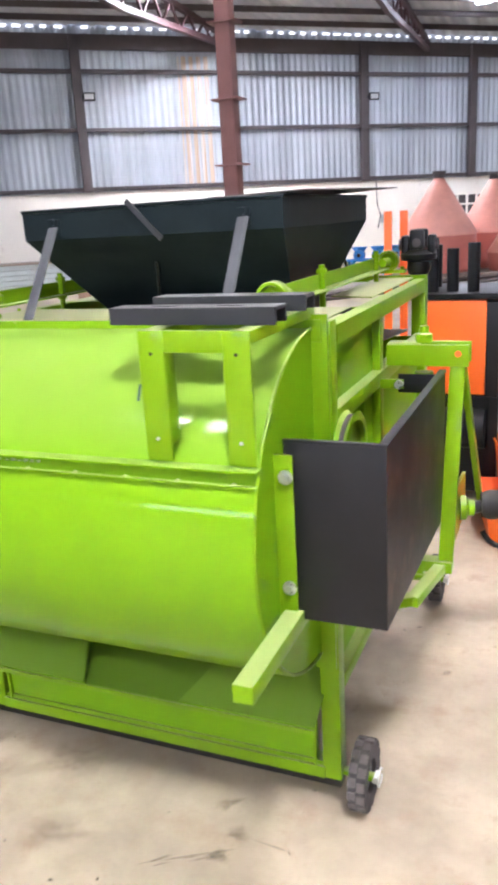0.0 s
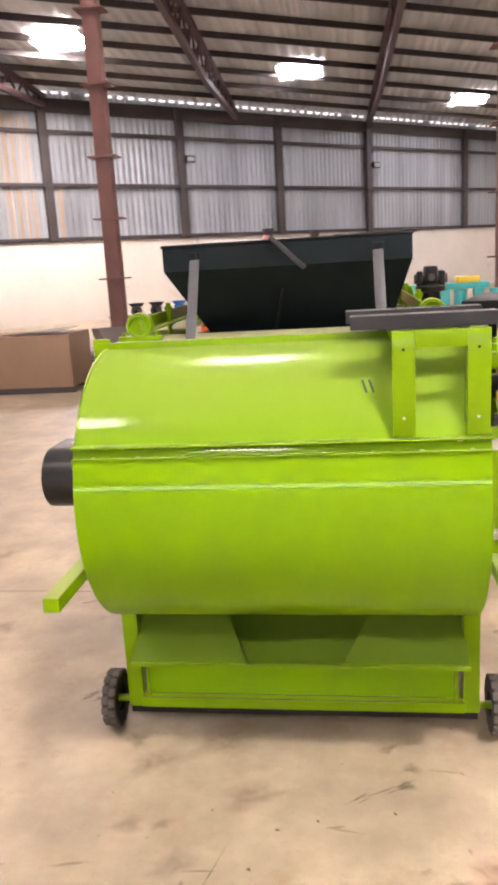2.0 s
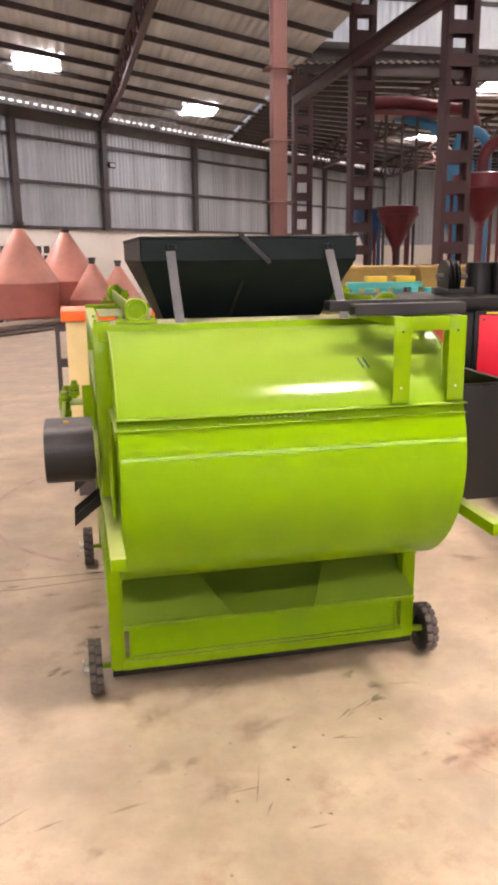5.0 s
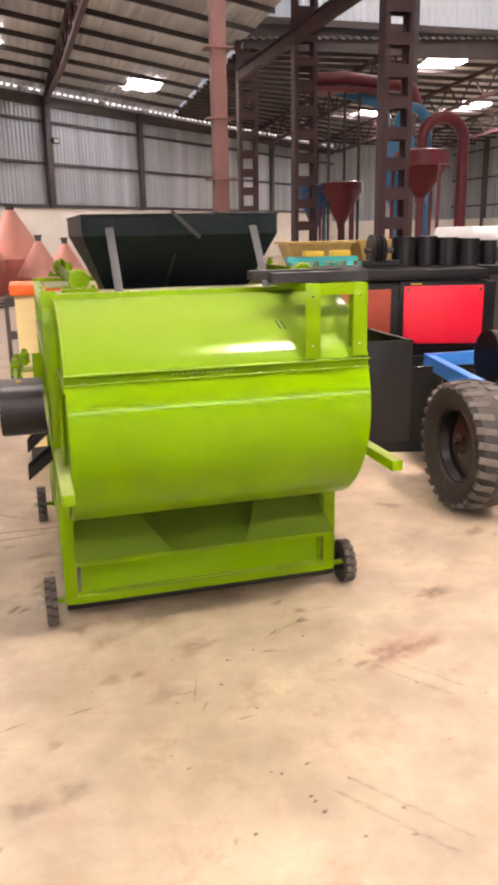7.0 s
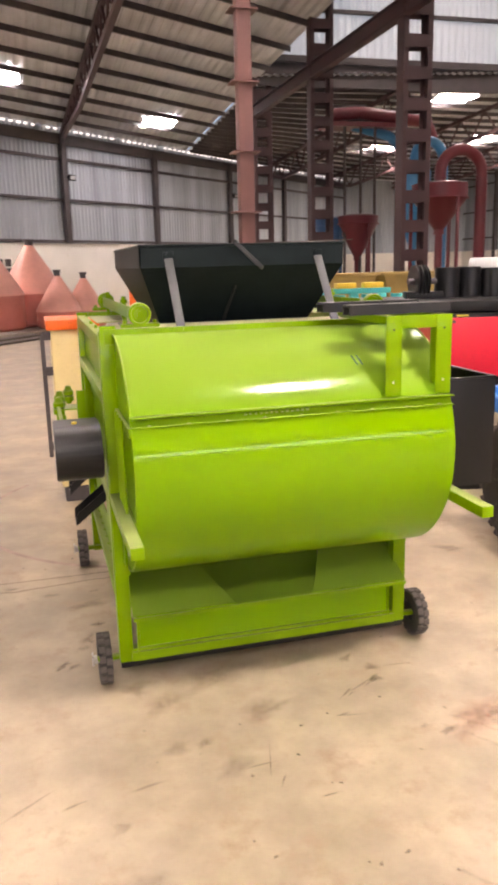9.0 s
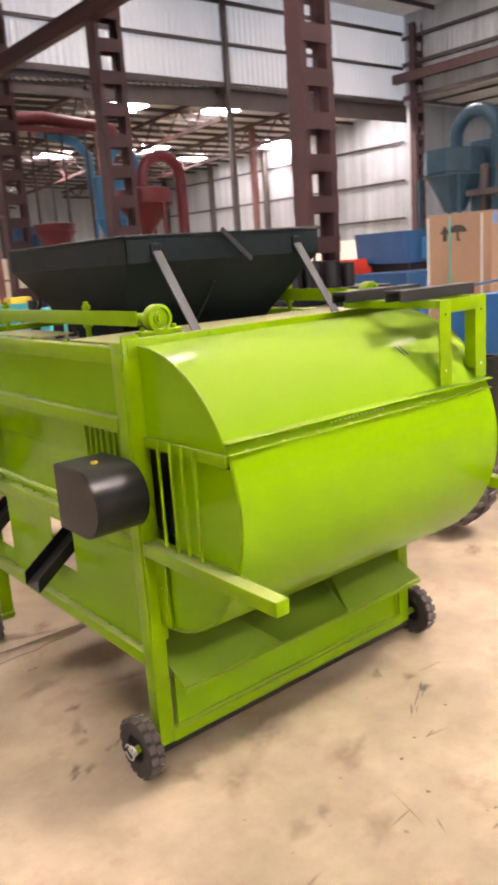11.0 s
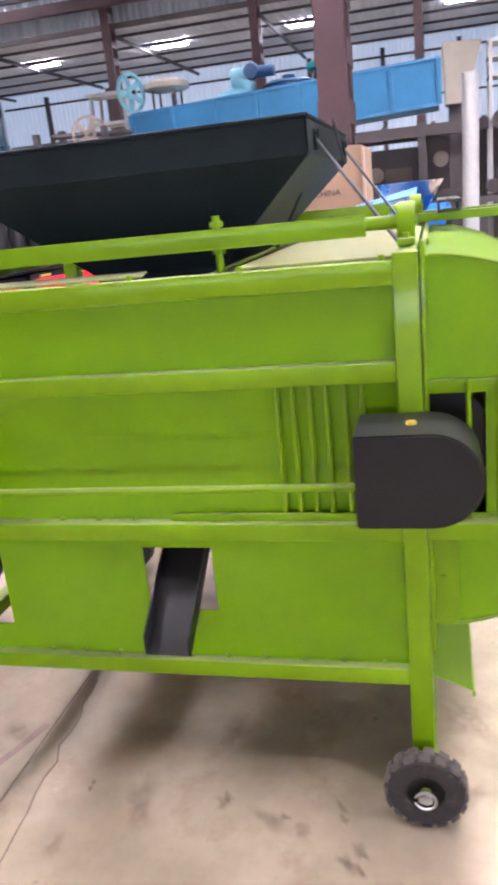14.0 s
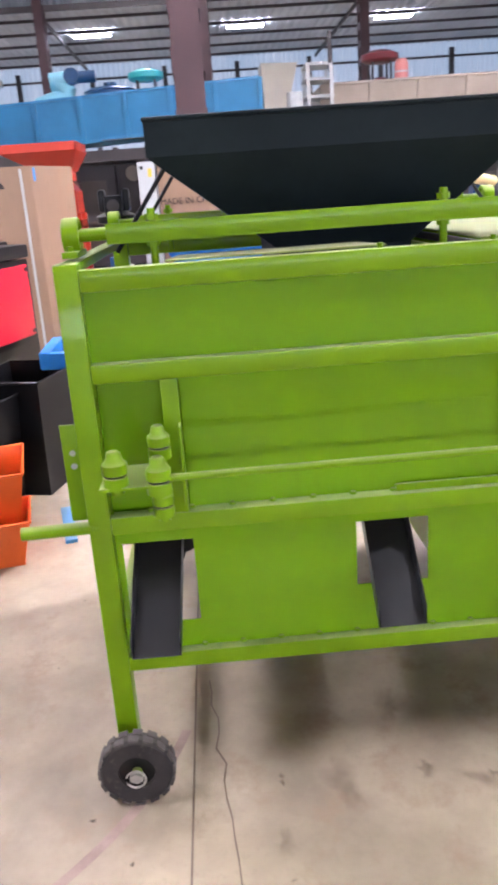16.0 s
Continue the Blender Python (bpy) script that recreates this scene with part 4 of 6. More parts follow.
part("cover_nut", rod((-1.53, 2.305, 1.104), (-1.53, 2.305, 1.112), 0.011, n=6), YELLOW, cover, "brass-coloured nut")

# ---- black outlet chutes
def chute(y0, y1, ztop, zbot, x_in, x_out, skew=0.0):
    g = sheet([[(x, y0 + k, z + 0.052), (x, y0 + k, z), (x, y1 + k, z), (x, y1 + k, z + 0.052)] for x, k, z in ((x_in, 0.0, ztop), (x_out, skew, zbot))], 0.004)
    part("outlet_chute", g, BLACK, machine, "black folded outlet chute")


chute(2.868, 2.992, 0.70, 0.505, -1.28, -1.53, 0.006)
chute(3.485, 3.612, 0.70, 0.478, -1.28, -1.53, 0.02)
part("inner_bracket", box(-1.36, -1.34, 2.835, 3.02, 0.735, 0.765, 0.002), GREEN_FRAME, machine)
part("inner_motor", rod((-1.25, 3.50, 0.70), (-1.05, 3.50, 0.70), 0.07, n=18), BLACK, machine)

# ---- top: cross beams on bearings, lid plates, threaded rods
def bearing(x, y, sx):
    g = box(x - 0.075, x + 0.075, y - 0.020, y + 0.020, 1.462, 1.478, 0.004)
    b1 = part("bearing", g, GREEN_FRAME, machine, "green pillow-block bearing")
    part("bearing_ring", lathe([(0.034, -0.02), (0.042, -0.02), (0.044, -0.016), (0.044, 0.016), (0.042, 0.02), (0.034, 0.02), (0.032, 0.012), (0.032, -0.012), (0.034, -0.02)], (x, y, 1.512), (0, 1, 0), 28, ring=True), GREEN_FRAME, b1)
    part("bearing_core", lathe([(0, -0.024), (0.012, -0.024), (0.012, -0.014), (0.020, -0.014), (0.020, -0.008), (0.033, -0.008), (0.033, 0.010), (0.0, 0.010)], (x, y, 1.512), (0, 1, 0), 20), GREEN_FRAME, b1)
    for d in (-0.058, 0.058):
        part("bearing_bolt", rod((x + d, y, 1.478), (x + d, y, 1.490), 0.009, n=6), GREEN_FRAME, b1)
    part("shaft_stub", rod((x, y + 0.02 * sx, 1.512), (x, y + 0.115 * sx, 1.512), 0.016, n=14), GREEN_FRAME, b1)


for x in (-1.255, -0.285):
    bearing(x, 2.308, 1)
    bearing(x, 3.685, -1)
    g = box(x - 0.022, x - 0.016, 2.40, 3.60, 1.490, 1.535, 0.001)
    g = box(x - 0.022, x + 0.022, 2.40, 3.60, 1.486, 1.491, 0.001, g)
    part("shaker_beam", g, GREEN_FRAME, machine, "green angle beam over the deck")
    for y in (2.76, 3.487):
        r1 = part("hanger_rod", rod((x - 0.006, y, 1.41), (x - 0.006, y, 1.565), 0.010, n=12), GREEN_FRAME, machine)
        for z in (1.475, 1.538):
            part("hanger_nut", rod((x - 0.006, y, z), (x - 0.006, y, z + 0.014), 0.017, n=6), GREEN_FRAME, r1)
lid = [(XL + 0.048, YF + 0.055), (XR - 0.048, YF + 0.055), (XR - 0.048, 2.66), (XL + 0.048, 2.70)]
part("lid_plate", prism(lid, "z", 1.442, 1.446), LID, machine, "dusty front lid plate", 0)
lid = [(XL + 0.048, 2.93), (XL + 0.20, 2.97), (XL + 0.20, 3.43), (XL + 0.048, 3.46)]
part("lid_plate", prism(lid, "z", 1.442, 1.446), LID, machine, "dusty side lid plate", 0)
lid = [(XR - 0.20, 2.98), (XR - 0.048, 2.93), (XR - 0.048, YB - 0.06), (XR - 0.20, YB - 0.06)]
part("lid_plate", prism(lid, "z", 1.442, 1.446), LID, machine, "dusty side lid plate", 0)
for x, y in ((XL + 0.02, 2.36), (XL + 0.022, 2.68), (XL + 0.022, 2.95)):
    part("lid_bolt", rod((x, y, 1.440), (x, y, 1.452), 0.007, n=6), GREEN_FRAME, machine)
# sieve edges in dark steel to paint the shade of the open deck
part("sieve_edge_dark", box(XL + 0.20, XL + 0.215, 2.72, 3.46, 1.36, 1.405, 0.001), STEEL_DARK, machine, "sieve edge darkened like the open deck")
part("sieve_edge_dark", bar((XL + 0.06, 2.71, 1.43), (XR - 0.06, 2.71, 1.43), 0.012, 0.02), STEEL_DARK, machine)
part("cross_tie", rod((XL + 0.05, 2.79, 1.425), (XR - 0.05, 2.79, 1.425), 0.006, n=8), GREEN_FRAME, machine)
part("sieve_deck", sheet([[(XL + 0.06, 2.70, 1.30), (XR - 0.06, 2.70, 1.30)], [(XL + 0.06, 3.62, 1.24), (XR - 0.06, 3.62, 1.24)]], 0.004), BLACK, machine, "dark sieve deck")

# ---- hopper: lipped rim over a sloping bin, on four struts
HT, HL, HB = 1.770, 1.683, 1.43
rim = [(-1.212, 2.530), (-0.328, 2.530), (-0.328, 3.488), (-1.212, 3.488)]
foot = [(-1.10, 2.80), (-0.40, 2.80), (-0.40, 3.16), (-1.10, 3.16)]
hop = part("hopper", sheet([[(*p, HL) for p in rim + rim[:1]], [(*p, HB) for p in foot + foot[:1]]], 0.004), HOPPER_BLACK, machine, "black sheet-steel feed hopper", 0)
part("hopper_lip", sheet([[(*p, HT) for p in rim + rim[:1]], [(*p, HL) for p in rim + rim[:1]]], 0.004), HOPPER_BLACK, hop, "", 0)
part("hopper_neck", sheet([[(*p, HB) for p in foot + foot[:1]], [(*p, HB - 0.12) for p in foot + foot[:1]]], 0.004), HOPPER_BLACK, hop, "", 0)
part("rim_bead", pipe([(*p, HT) for p in (rim + rim[:1])], 0.006, 8), HOPPER_BLACK, hop)
for x in (-1.095, -0.447):
    part("strut", bar((x, 2.525, 1.72), (x + 0.005, 2.335, 1.455), 0.036, 0.006, up=(0, 1, 0.7)), STRUT, hop, "bare flat steel strut")
    part("strut_tab", box(x - 0.022, x + 0.022, 2.522, 2.529, 1.695, 1.745, 0.002), HOPPER_BLACK, hop)
    part("strut_bolt", rod((x, 2.516, 1.735), (x, 2.53, 1.735), 0.011, n=8), HOPPER_BLACK, hop)
    part("strut", rod((x, 3.43, 1.69), (x + 0.02, 3.60, 1.455), 0.006, n=8), BLACK, hop, "thin black rear strut")
part("hopper_latch", bar((-0.82, 2.515, 1.785), (-0.70, 2.50, 1.670), 0.018, 0.006, up=(0, 1, 0)), CHANNEL, hop, "loose flat steel bar leaning on the rim")
part("hopper_pull", rod((-0.79, 2.62, 1.60), (-0.83, 2.70, 1.45), 0.005, n=8), BLACK, hop)
loose = thing("loose_sheet", "thin dark steel offcut lying across the hopper rim", "steel sheet", (-0.4, 2.9, HT + 0.006))
part("plate", sheet([[(-0.60, 2.62, HT + 0.008), (-0.27, 2.56, HT + 0.012)], [(-0.56, 3.40, HT + 0.008), (-0.25, 3.70, HT + 0.030)]], 0.003), PLATE, loose, "", 0)
# marker strokes on the shell and a scuffed stencil on the seam
STENCIL = surface("scuffed_stencil", (0.34, 0.42, 0.16), 0.6, var=0.3, scale=60)
for k in range(2):
    x = -0.512 + k * 0.020
    stroke = [(CY + (CR + 0.0045) * math.cos(radians(a)), CZ + (CR + 0.0045) * math.sin(radians(a))) for a in (128, 130, 132, 134)]
    part("marker_stroke", sheet([[(x + 0.004 * i - w, y, z) for i, (y, z) in enumerate(stroke)] for w in (0.0, 0.007)], 0.0006), MARKER, machine, "short marker stroke")
for k in range(13):
    x, h = -0.97 + k * 0.019, random.uniform(0.006, 0.013)
    part("faded_letter_bar", box(x, x + random.uniform(0.006, 0.013), 1.8535, 1.858, 1.178 - h / 2, 1.178 + h / 2), STENCIL, machine, "", 0)

# ---------------------------------------------------------------- things round the machine, north aisle
def placed(ob, x, y, turn=0.0, z=0.0):
    ob.matrix_basis = pose(x, y, z, 0, 0, turn)
    return ob


def cone_hopper(r, h_body, h_top, label):
    c = thing("cone_hopper", label, "hopper", group="red cone hoppers on the floor")
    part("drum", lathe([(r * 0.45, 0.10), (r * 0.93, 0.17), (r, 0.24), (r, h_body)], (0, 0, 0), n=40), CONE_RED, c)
    part("cone", lathe([(r * 1.02, h_body - 0.02), (r * 1.02, h_body + 0.02), (r * 0.13, h_top - 0.1)], (0, 0, 0), n=40), CONE_PALE, c, "pale cone with its lit tone in the colour")
    part("neck", lathe([(r * 0.13, h_top - 0.12), (r * 0.14, h_top), (r * 0.17, h_top), (r * 0.17, h_top + 0.06), (0, h_top + 0.06)], (0, 0, 0), n=24), STEEL_DARK, c)
    for t in (20, 110, 200, 290):
        u = Vector((math.cos(radians(t)), math.sin(radians(t)), 0))
        part("lug", bar(u * r + Vector((0, 0, h_body * 0.42)), u * r + Vector((0, 0, h_body * 0.62)), 0.05, 0.08, up=u), CONE_RED, c)
    for t in (45, 165, 285):
        u = Vector((math.cos(radians(t)), math.sin(radians(t)), 0))
        part("foot", bar(u * r * 0.7, u * r * 0.7 + Vector((0, 0, 0.2)), 0.08, 0.08, up=u), STEEL_DARK, c)
    return c


c1 = placed(cone_hopper(0.92, 1.08, 2.52, "red primed cone hopper with a paler cone"), -2.75, 20.81)
part("outlet_pipe", lathe([(0.10, 0), (0.13, 0.28), (0.17, 0.30), (0.17, 0.36), (0.11, 0.36), (0.09, 0.05)], (-0.88, -0.3, 0.42), (-1, -0.1, 0.05), 20), CONE_RED, c1, "flanged outlet pipe").matrix_parent_inverse = Matrix()
placed(cone_hopper(0.90, 1.06, 2.46, "darker red cone hopper beside another one"), -1.61, 22.52)
placed(cone_hopper(0.60, 0.62, 1.62, "small red cone hopper"), -0.95, 20.9)
placed(cone_hopper(0.58, 0.60, 1.54, "small red cone hopper"), -0.26, 21.2)


def mill_stand(mat_, label):
    s = thing("mill_stand", label, "machine", group="row of small mills on the floor")
    for x in (-0.2, 0.2):
        for y in (-0.2, 0.2):
            part("leg", bar((x, y, 0), (x * 0.85, y * 0.85, 0.5), 0.05, 0.05), mat_, s)
    part("shelf", box(-0.2, 0.2, -0.2, 0.2, 0.2, 0.23), mat_, s)
    part("table", box(-0.24, 0.24, -0.24, 0.24, 0.48, 0.53, 0.008), mat_, s)
    part("mill_case", lathe([(0, -0.1), (0.14, -0.1), (0.15, -0.07), (0.15, 0.07), (0.14, 0.1), (0, 0.1)], (0, -0.05, 0.63), (0, 1, 0), 20), mat_, s)
    part("inlet", lathe([(0, -0.16), (0.05, -0.16), (0.05, 0.0)], (0, -0.05, 0.63), (0, 1, 0), 14), BLACK, s)
    part("feed_tray", lathe([(0.08, 0.7), (0.22, 0.86), (0.2, 0.86), (0.06, 0.7)], (0, 0, -0.02), n=4), mat_, s)
    return s


stand = placed(mill_stand(BLUE_BRIGHT, "small blue mill on a four-legged stand"), -5.3, 20.9)
for k in range(1, 5):
    copy_thing(stand, pose(-5.3 + 0.46 * k, 20.9 + 0.18 * k, 0, 0, 0, 6 * (k % 2)))
grey = placed(mill_stand(STEEL_DARK, "small dark mill on a four-legged stand"), -5.9, 20.7)
for k in range(1, 3):
    copy_thing(grey, pose(-5.9 - 0.5 * k, 20.6 - 0.12 * k, 0, 0, 0, 9 * k))

# long plates lying under the cones, and sheets leaning against the post
for k in range(3):
    pl_ = thing("floor_plate", "long flat steel plate lying on the floor", "steel plate", group="plates stacked on the floor")
    o = 0.10 * k
    u, v = Vector((-6.2 + o, 14.6 + 2 * o, 0.03 + 0.06 * k)), Vector((-0.3 - 2 * o, 21.6 + o, 0.03 + 0.06 * k))
    part("plate", bar(u, v, 1.3 - 0.2 * k, 0.05, bevel=0.004), (PLATE, PLATE, TAUPE)[k], pl_)
for k in range(5):
    sh = thing("leaning_plate", "thick dark steel plate leaning against a post", "steel plate", group="plates leaning on the post")
    d = 0.085 * k
    part("plate", sheet([[(-3.21 - d, 9.16 + 0.02 * k, 0.0), (-3.21 - d, 11.95, 0.0)], [(-3.70 - d * 0.35, 9.14 + 0.03 * k, 1.02), (-3.58 - d * 0.35, 11.8, 0.86)]], 0.025), PLATE, sh, "", 0)
crate0 = thing("plywood_box", "low plywood box on dark runners", "box", (-5.3, 10.9, 0))
part("panel", box(-6.6, -4.66, 10.6, 11.5, 0.09, 0.86, 0.006), PLY, crate0)
part("runner", box(-6.6, -4.66, 10.62, 10.72, 0.0, 0.09), STEEL_DARK, crate0)
part("runner", box(-6.6, -4.66, 11.3, 11.4, 0.0, 0.09), STEEL_DARK, crate0)
off = thing("offcut", "thin dark offcut lying on the plywood box", "steel sheet", (-5.2, 10.8, 0.87))
part("plate", sheet([[(-5.7, 10.6, 0.875), (-4.8, 10.7, 0.90)], [(-5.5, 11.2, 0.875), (-4.7, 11.2, 0.93)]], 0.01), PLATE, off, "", 0)

stack = thing("sheet_stack", "low stack of pale bluish sheets with a dark top board", "sheets", on_wall(-22.5, 0, 1.6))
for k in range(5):
    part("sheet", bar(on_wall(-25.5 + 0.1 * k, 0.08 + 0.15 * k, 1.6), on_wall(-19.6 - 0.08 * k, 0.08 + 0.15 * k, 1.6), 1.2, 0.13, bevel=0.01), PALE_SHEET, stack)
part("top_board", bar(on_wall(-25.6, 0.775, 1.6), on_wall(-19.8, 0.775, 1.6), 1.3, 0.05, bevel=0.006), TAUPE, stack, "dusty brown board")

# ---- cream cabinet behind the machine
cab = thing("cream_cabinet", "cream metal cabinet with an orange top plate", "cabinet", (-1.46, 5.2, 0))
part("body", box(-1.54, -1.24, 4.97, 5.5, 0.12, 1.27, 0.01), CREAM, cab)
part("top", box(-1.57, -1.20, 4.94, 5.53, 1.27, 1.34, 0.008), ORANGE, cab, "orange top plate")
for z in (0.4, 0.95, 1.2):
    part("hinge", box(-1.60, -1.54, 4.98, 5.02, z, z + 0.06, 0.004), STEEL_DARK, cab)
part("lever", bar((-1.60, 5.0, 0.35), (-1.60, 5.0, 1.25), 0.03, 0.03), STEEL_DARK, cab)
part("foot", box(-1.52, -1.26, 5.0, 5.45, 0, 0.12), STEEL_DARK, cab)

# ---- orange machine behind on the right
om = thing("orange_machine", "orange panelled machine with black pipe stubs on a black frame", "machine", (-0.1, 5.2, 0))
part("panel", box(-0.385, 0.0, 4.88, 4.90, 0.68, 1.215, 0.004), ORANGE, om, "orange sheet panel")
part("body", box(-0.36, 0.07, 4.905, 5.5, 0.66, 1.20, 0.006), BLACK, om)
part("side_panel", box(0.072, 0.085, 4.92, 5.45, 0.68, 1.19, 0.003), ORANGE, om)
part("top", box(-0.38, 0.10, 4.87, 5.52, 1.218, 1.25, 0.004), BLACK, om)
for x, y, z in ((-0.315, 5.0, 1.50), (-0.205, 5.02, 1.49), (-0.085, 4.98, 1.52), (-0.34, 5.3, 1.5)):
    part("pipe_stub", rod((x, y, 1.25), (x, y, z), 0.034, n=16), BLACK, om, "black pipe stub")
for x in (-0.34, 0.05):
    for y in (4.92, 5.46):
        part("leg", box(x - 0.025, x + 0.025, y - 0.025, y + 0.025, 0.0, 0.66), BLACK, om)
part("lower_body", box(-0.33, 0.05, 5.0, 5.45, 0.05, 0.655, 0.01), BLACK, om)
part("belt_drum", rod((-0.3, 5.0, 0.45), (0.0, 5.0, 0.45), 0.12, n=20), BLACK, om)
UX, UY = -0.31, 4.7
uj = thing("universal_joint", "greasy black universal joint standing on the rear rail", "joint", (UX, UY, 1.33))
part("yoke", lathe([(0, 0), (0.05, 0), (0.065, 0.03), (0.06, 0.07), (0.035, 0.09), (0.035, 0.12), (0, 0.12)], (UX, UY, 1.33), n=20), BLACK, uj)
for s in (-1, 1):
    part("fork", box(UX + s * 0.07 - 0.02, UX + s * 0.07 + 0.02, UY - 0.045, UY + 0.045, 1.42, 1.54, 0.015), BLACK, uj)
    part("fork", box(UX - 0.04, UX + 0.04, UY + s * 0.06 - 0.018, UY + s * 0.06 + 0.018, 1.46, 1.57, 0.015), BLACK, uj)
    part("bearing_cap", rod((UX + s * 0.088, UY, 1.49), (UX + s * 0.105, UY, 1.49), 0.03, n=16), STEEL_DARK, uj)
part("cross", rod((UX - 0.09, UY, 1.49), (UX + 0.09, UY, 1.49), 0.024, n=14), STEEL_DARK, uj)
part("cross", rod((UX, UY - 0.08, 1.50), (UX, UY + 0.08, 1.50), 0.024, n=14), STEEL_DARK, uj)
part("collar", lathe([(0.055, 1.40), (0.095, 1.41), (0.10, 1.44), (0.06, 1.46), (0.05, 1.42)], (UX, UY, 0), n=24, ring=True), BLACK, uj)
uj.matrix_basis = Matrix.Translation((-0.16, 3.69, 1.4555)) @ Matrix.Diagonal((0.75, 0.75, 0.75, 1))
for k, x in enumerate((-0.81, -0.72)):
    op = thing("orange_bar", "upright orange flat bar", "steel bar", (x, 6.1, 0), group="upright orange bars")
    part("bar", box(x - 0.028, x + 0.028, 6.08 + 0.12 * k, 6.10 + 0.12 * k, 0.0, 1.71, 0.003), ORANGE, op)


def tray_bin(x, y, turn, mat_, label, w=0.5, d=0.6, h=0.3):
    t = thing("sheet_tray", label, "tray", group="trays on the floor")
    g = None
    lo = [(-w * 0.4, -d * 0.4), (w * 0.4, -d * 0.4), (w * 0.4, d * 0.4), (-w * 0.4, d * 0.4)]
    hi = [(-w / 2, -d / 2), (w / 2, -d / 2), (w / 2, d / 2), (-w / 2, d / 2)]
    part("wall", sheet([[(*p, h) for p in hi + hi[:1]], [(*p, 0.02) for p in lo + lo[:1]]], 0.006), mat_, t, "", 0)
    part("bottom", prism(lo, "z", 0.0, 0.02), mat_, t, "", 0)
    part("rim", pipe([(*p, h) for p in hi + hi[:1]], 0.008, 6), mat_, t)
    return placed(t, x, y, turn)


tray_bin(0.36, 4.69, 12, ORANGE, "orange sheet-steel tray on the floor", 0.5, 0.7, 0.42)
tray_bin(0.20, 4.55, 12, ORANGE, "low orange sheet-steel tray on the floor", 0.35, 0.5, 0.22)
tray_bin(0.95, 4.95, -20, BLACK, "black sheet-steel tray on the floor", 0.9, 0.9, 0.62)
tray_bin(1.30, 4.5, -15, BLACK, "black sheet-steel box on the floor", 0.62, 0.5, 0.68)
fb = thing("flat_bars", "pale blue flat bar lying on the floor", "steel bar", (0.35, 4.1, 0))
part("bar", bar((0.30, 4.14, 0.012), (0.75, 4.24, 0.012), 0.06, 0.02), BLUE, fb)

# ---- red panelled machine with black rollers
rm = thing("roller_machine", "black roller machine with a bright red front panel", "machine")
part("front_panel", box(0.0, 0.64, -0.014, -0.002, 0.78, 1.245, 0.006), BRIGHT_RED, rm, "bright red front panel")
part("panel_frame", box(-0.03, 0.67, 0.0, 0.03, 0.74, 1.28, 0.004), BLACK, rm)
for x in (0.03, 0.61):
    for z in (0.81, 1.215):
        part("panel_bolt", rod((x, -0.024, z), (x, -0.012, z), 0.013, n=8), STEEL_DARK, rm)
part("body", box(-0.9, 0.75, 0.035, 0.9, 0.55, 1.27, 0.01), BLACK, rm)
part("side_panel", box(-0.62, -0.10, 0.01, 0.03, 0.80, 1.22, 0.004), HOP_RED_SHADED, rm, "orange-red side panel, darkened for shade")
part("name_strip", box(0.05, 0.14, -0.02, -0.002, 1.255, 1.268, 0.001), YELLOW, rm)
part("bench_top", box(-1.35, 0.66, -0.03, 0.95, 1.290, 1.375, 0.015), BLACK, rm, "thick black bench top")
part("bench_top", box(0.665, 1.25, 0.45, 0.95, 1.290, 1.375, 0.015), BLACK, rm, "thick black bench top")
for x in (-1.25, 0.58):
    for y in (0.09, 0.85):
        part("leg", box(x - 0.035, x + 0.035, y - 0.035, y + 0.035, 0, 1.288), BLACK, rm)
for k, (x, y, r, h) in enumerate(((0.05, 0.35, 0.10, 0.24), (0.24, 0.38, 0.09, 0.24), (0.42, 0.36, 0.09, 0.23), (0.6, 0.4, 0.10, 0.22), (0.78, 0.42, 0.07, 0.2), (0.3, 0.66, 0.1, 0.24), (0.55, 0.7, 0.1, 0.22))):
    part("roller", lathe([(0, 0), (r, 0), (r, h - 0.02), (r * 0.95, h), (0, h)], (x, y, 1.385), n=22), BLACK, rm, "black upright roller")
for k in range(3):
    part("pulley", lathe([(0, -0.012), (0.13, -0.012), (0.12, 0), (0.13, 0.012), (0, 0.012)], (-0.22 + 0.035 * k, 0.3, 1.52), (1, 0.2, 0), 26), BLACK, rm, "black grooved pulley")
part("pulley_shaft", rod((-0.28, 0.28, 1.52), (0.0, 0.34, 1.52), 0.025, n=12), STEEL_DARK, rm)
part("pulley_block", box(-0.3, 0.0, 0.22, 0.4, 1.385, 1.44, 0.006), BLACK, rm)
placed(rm, 1.47, 4.75, -16.4)


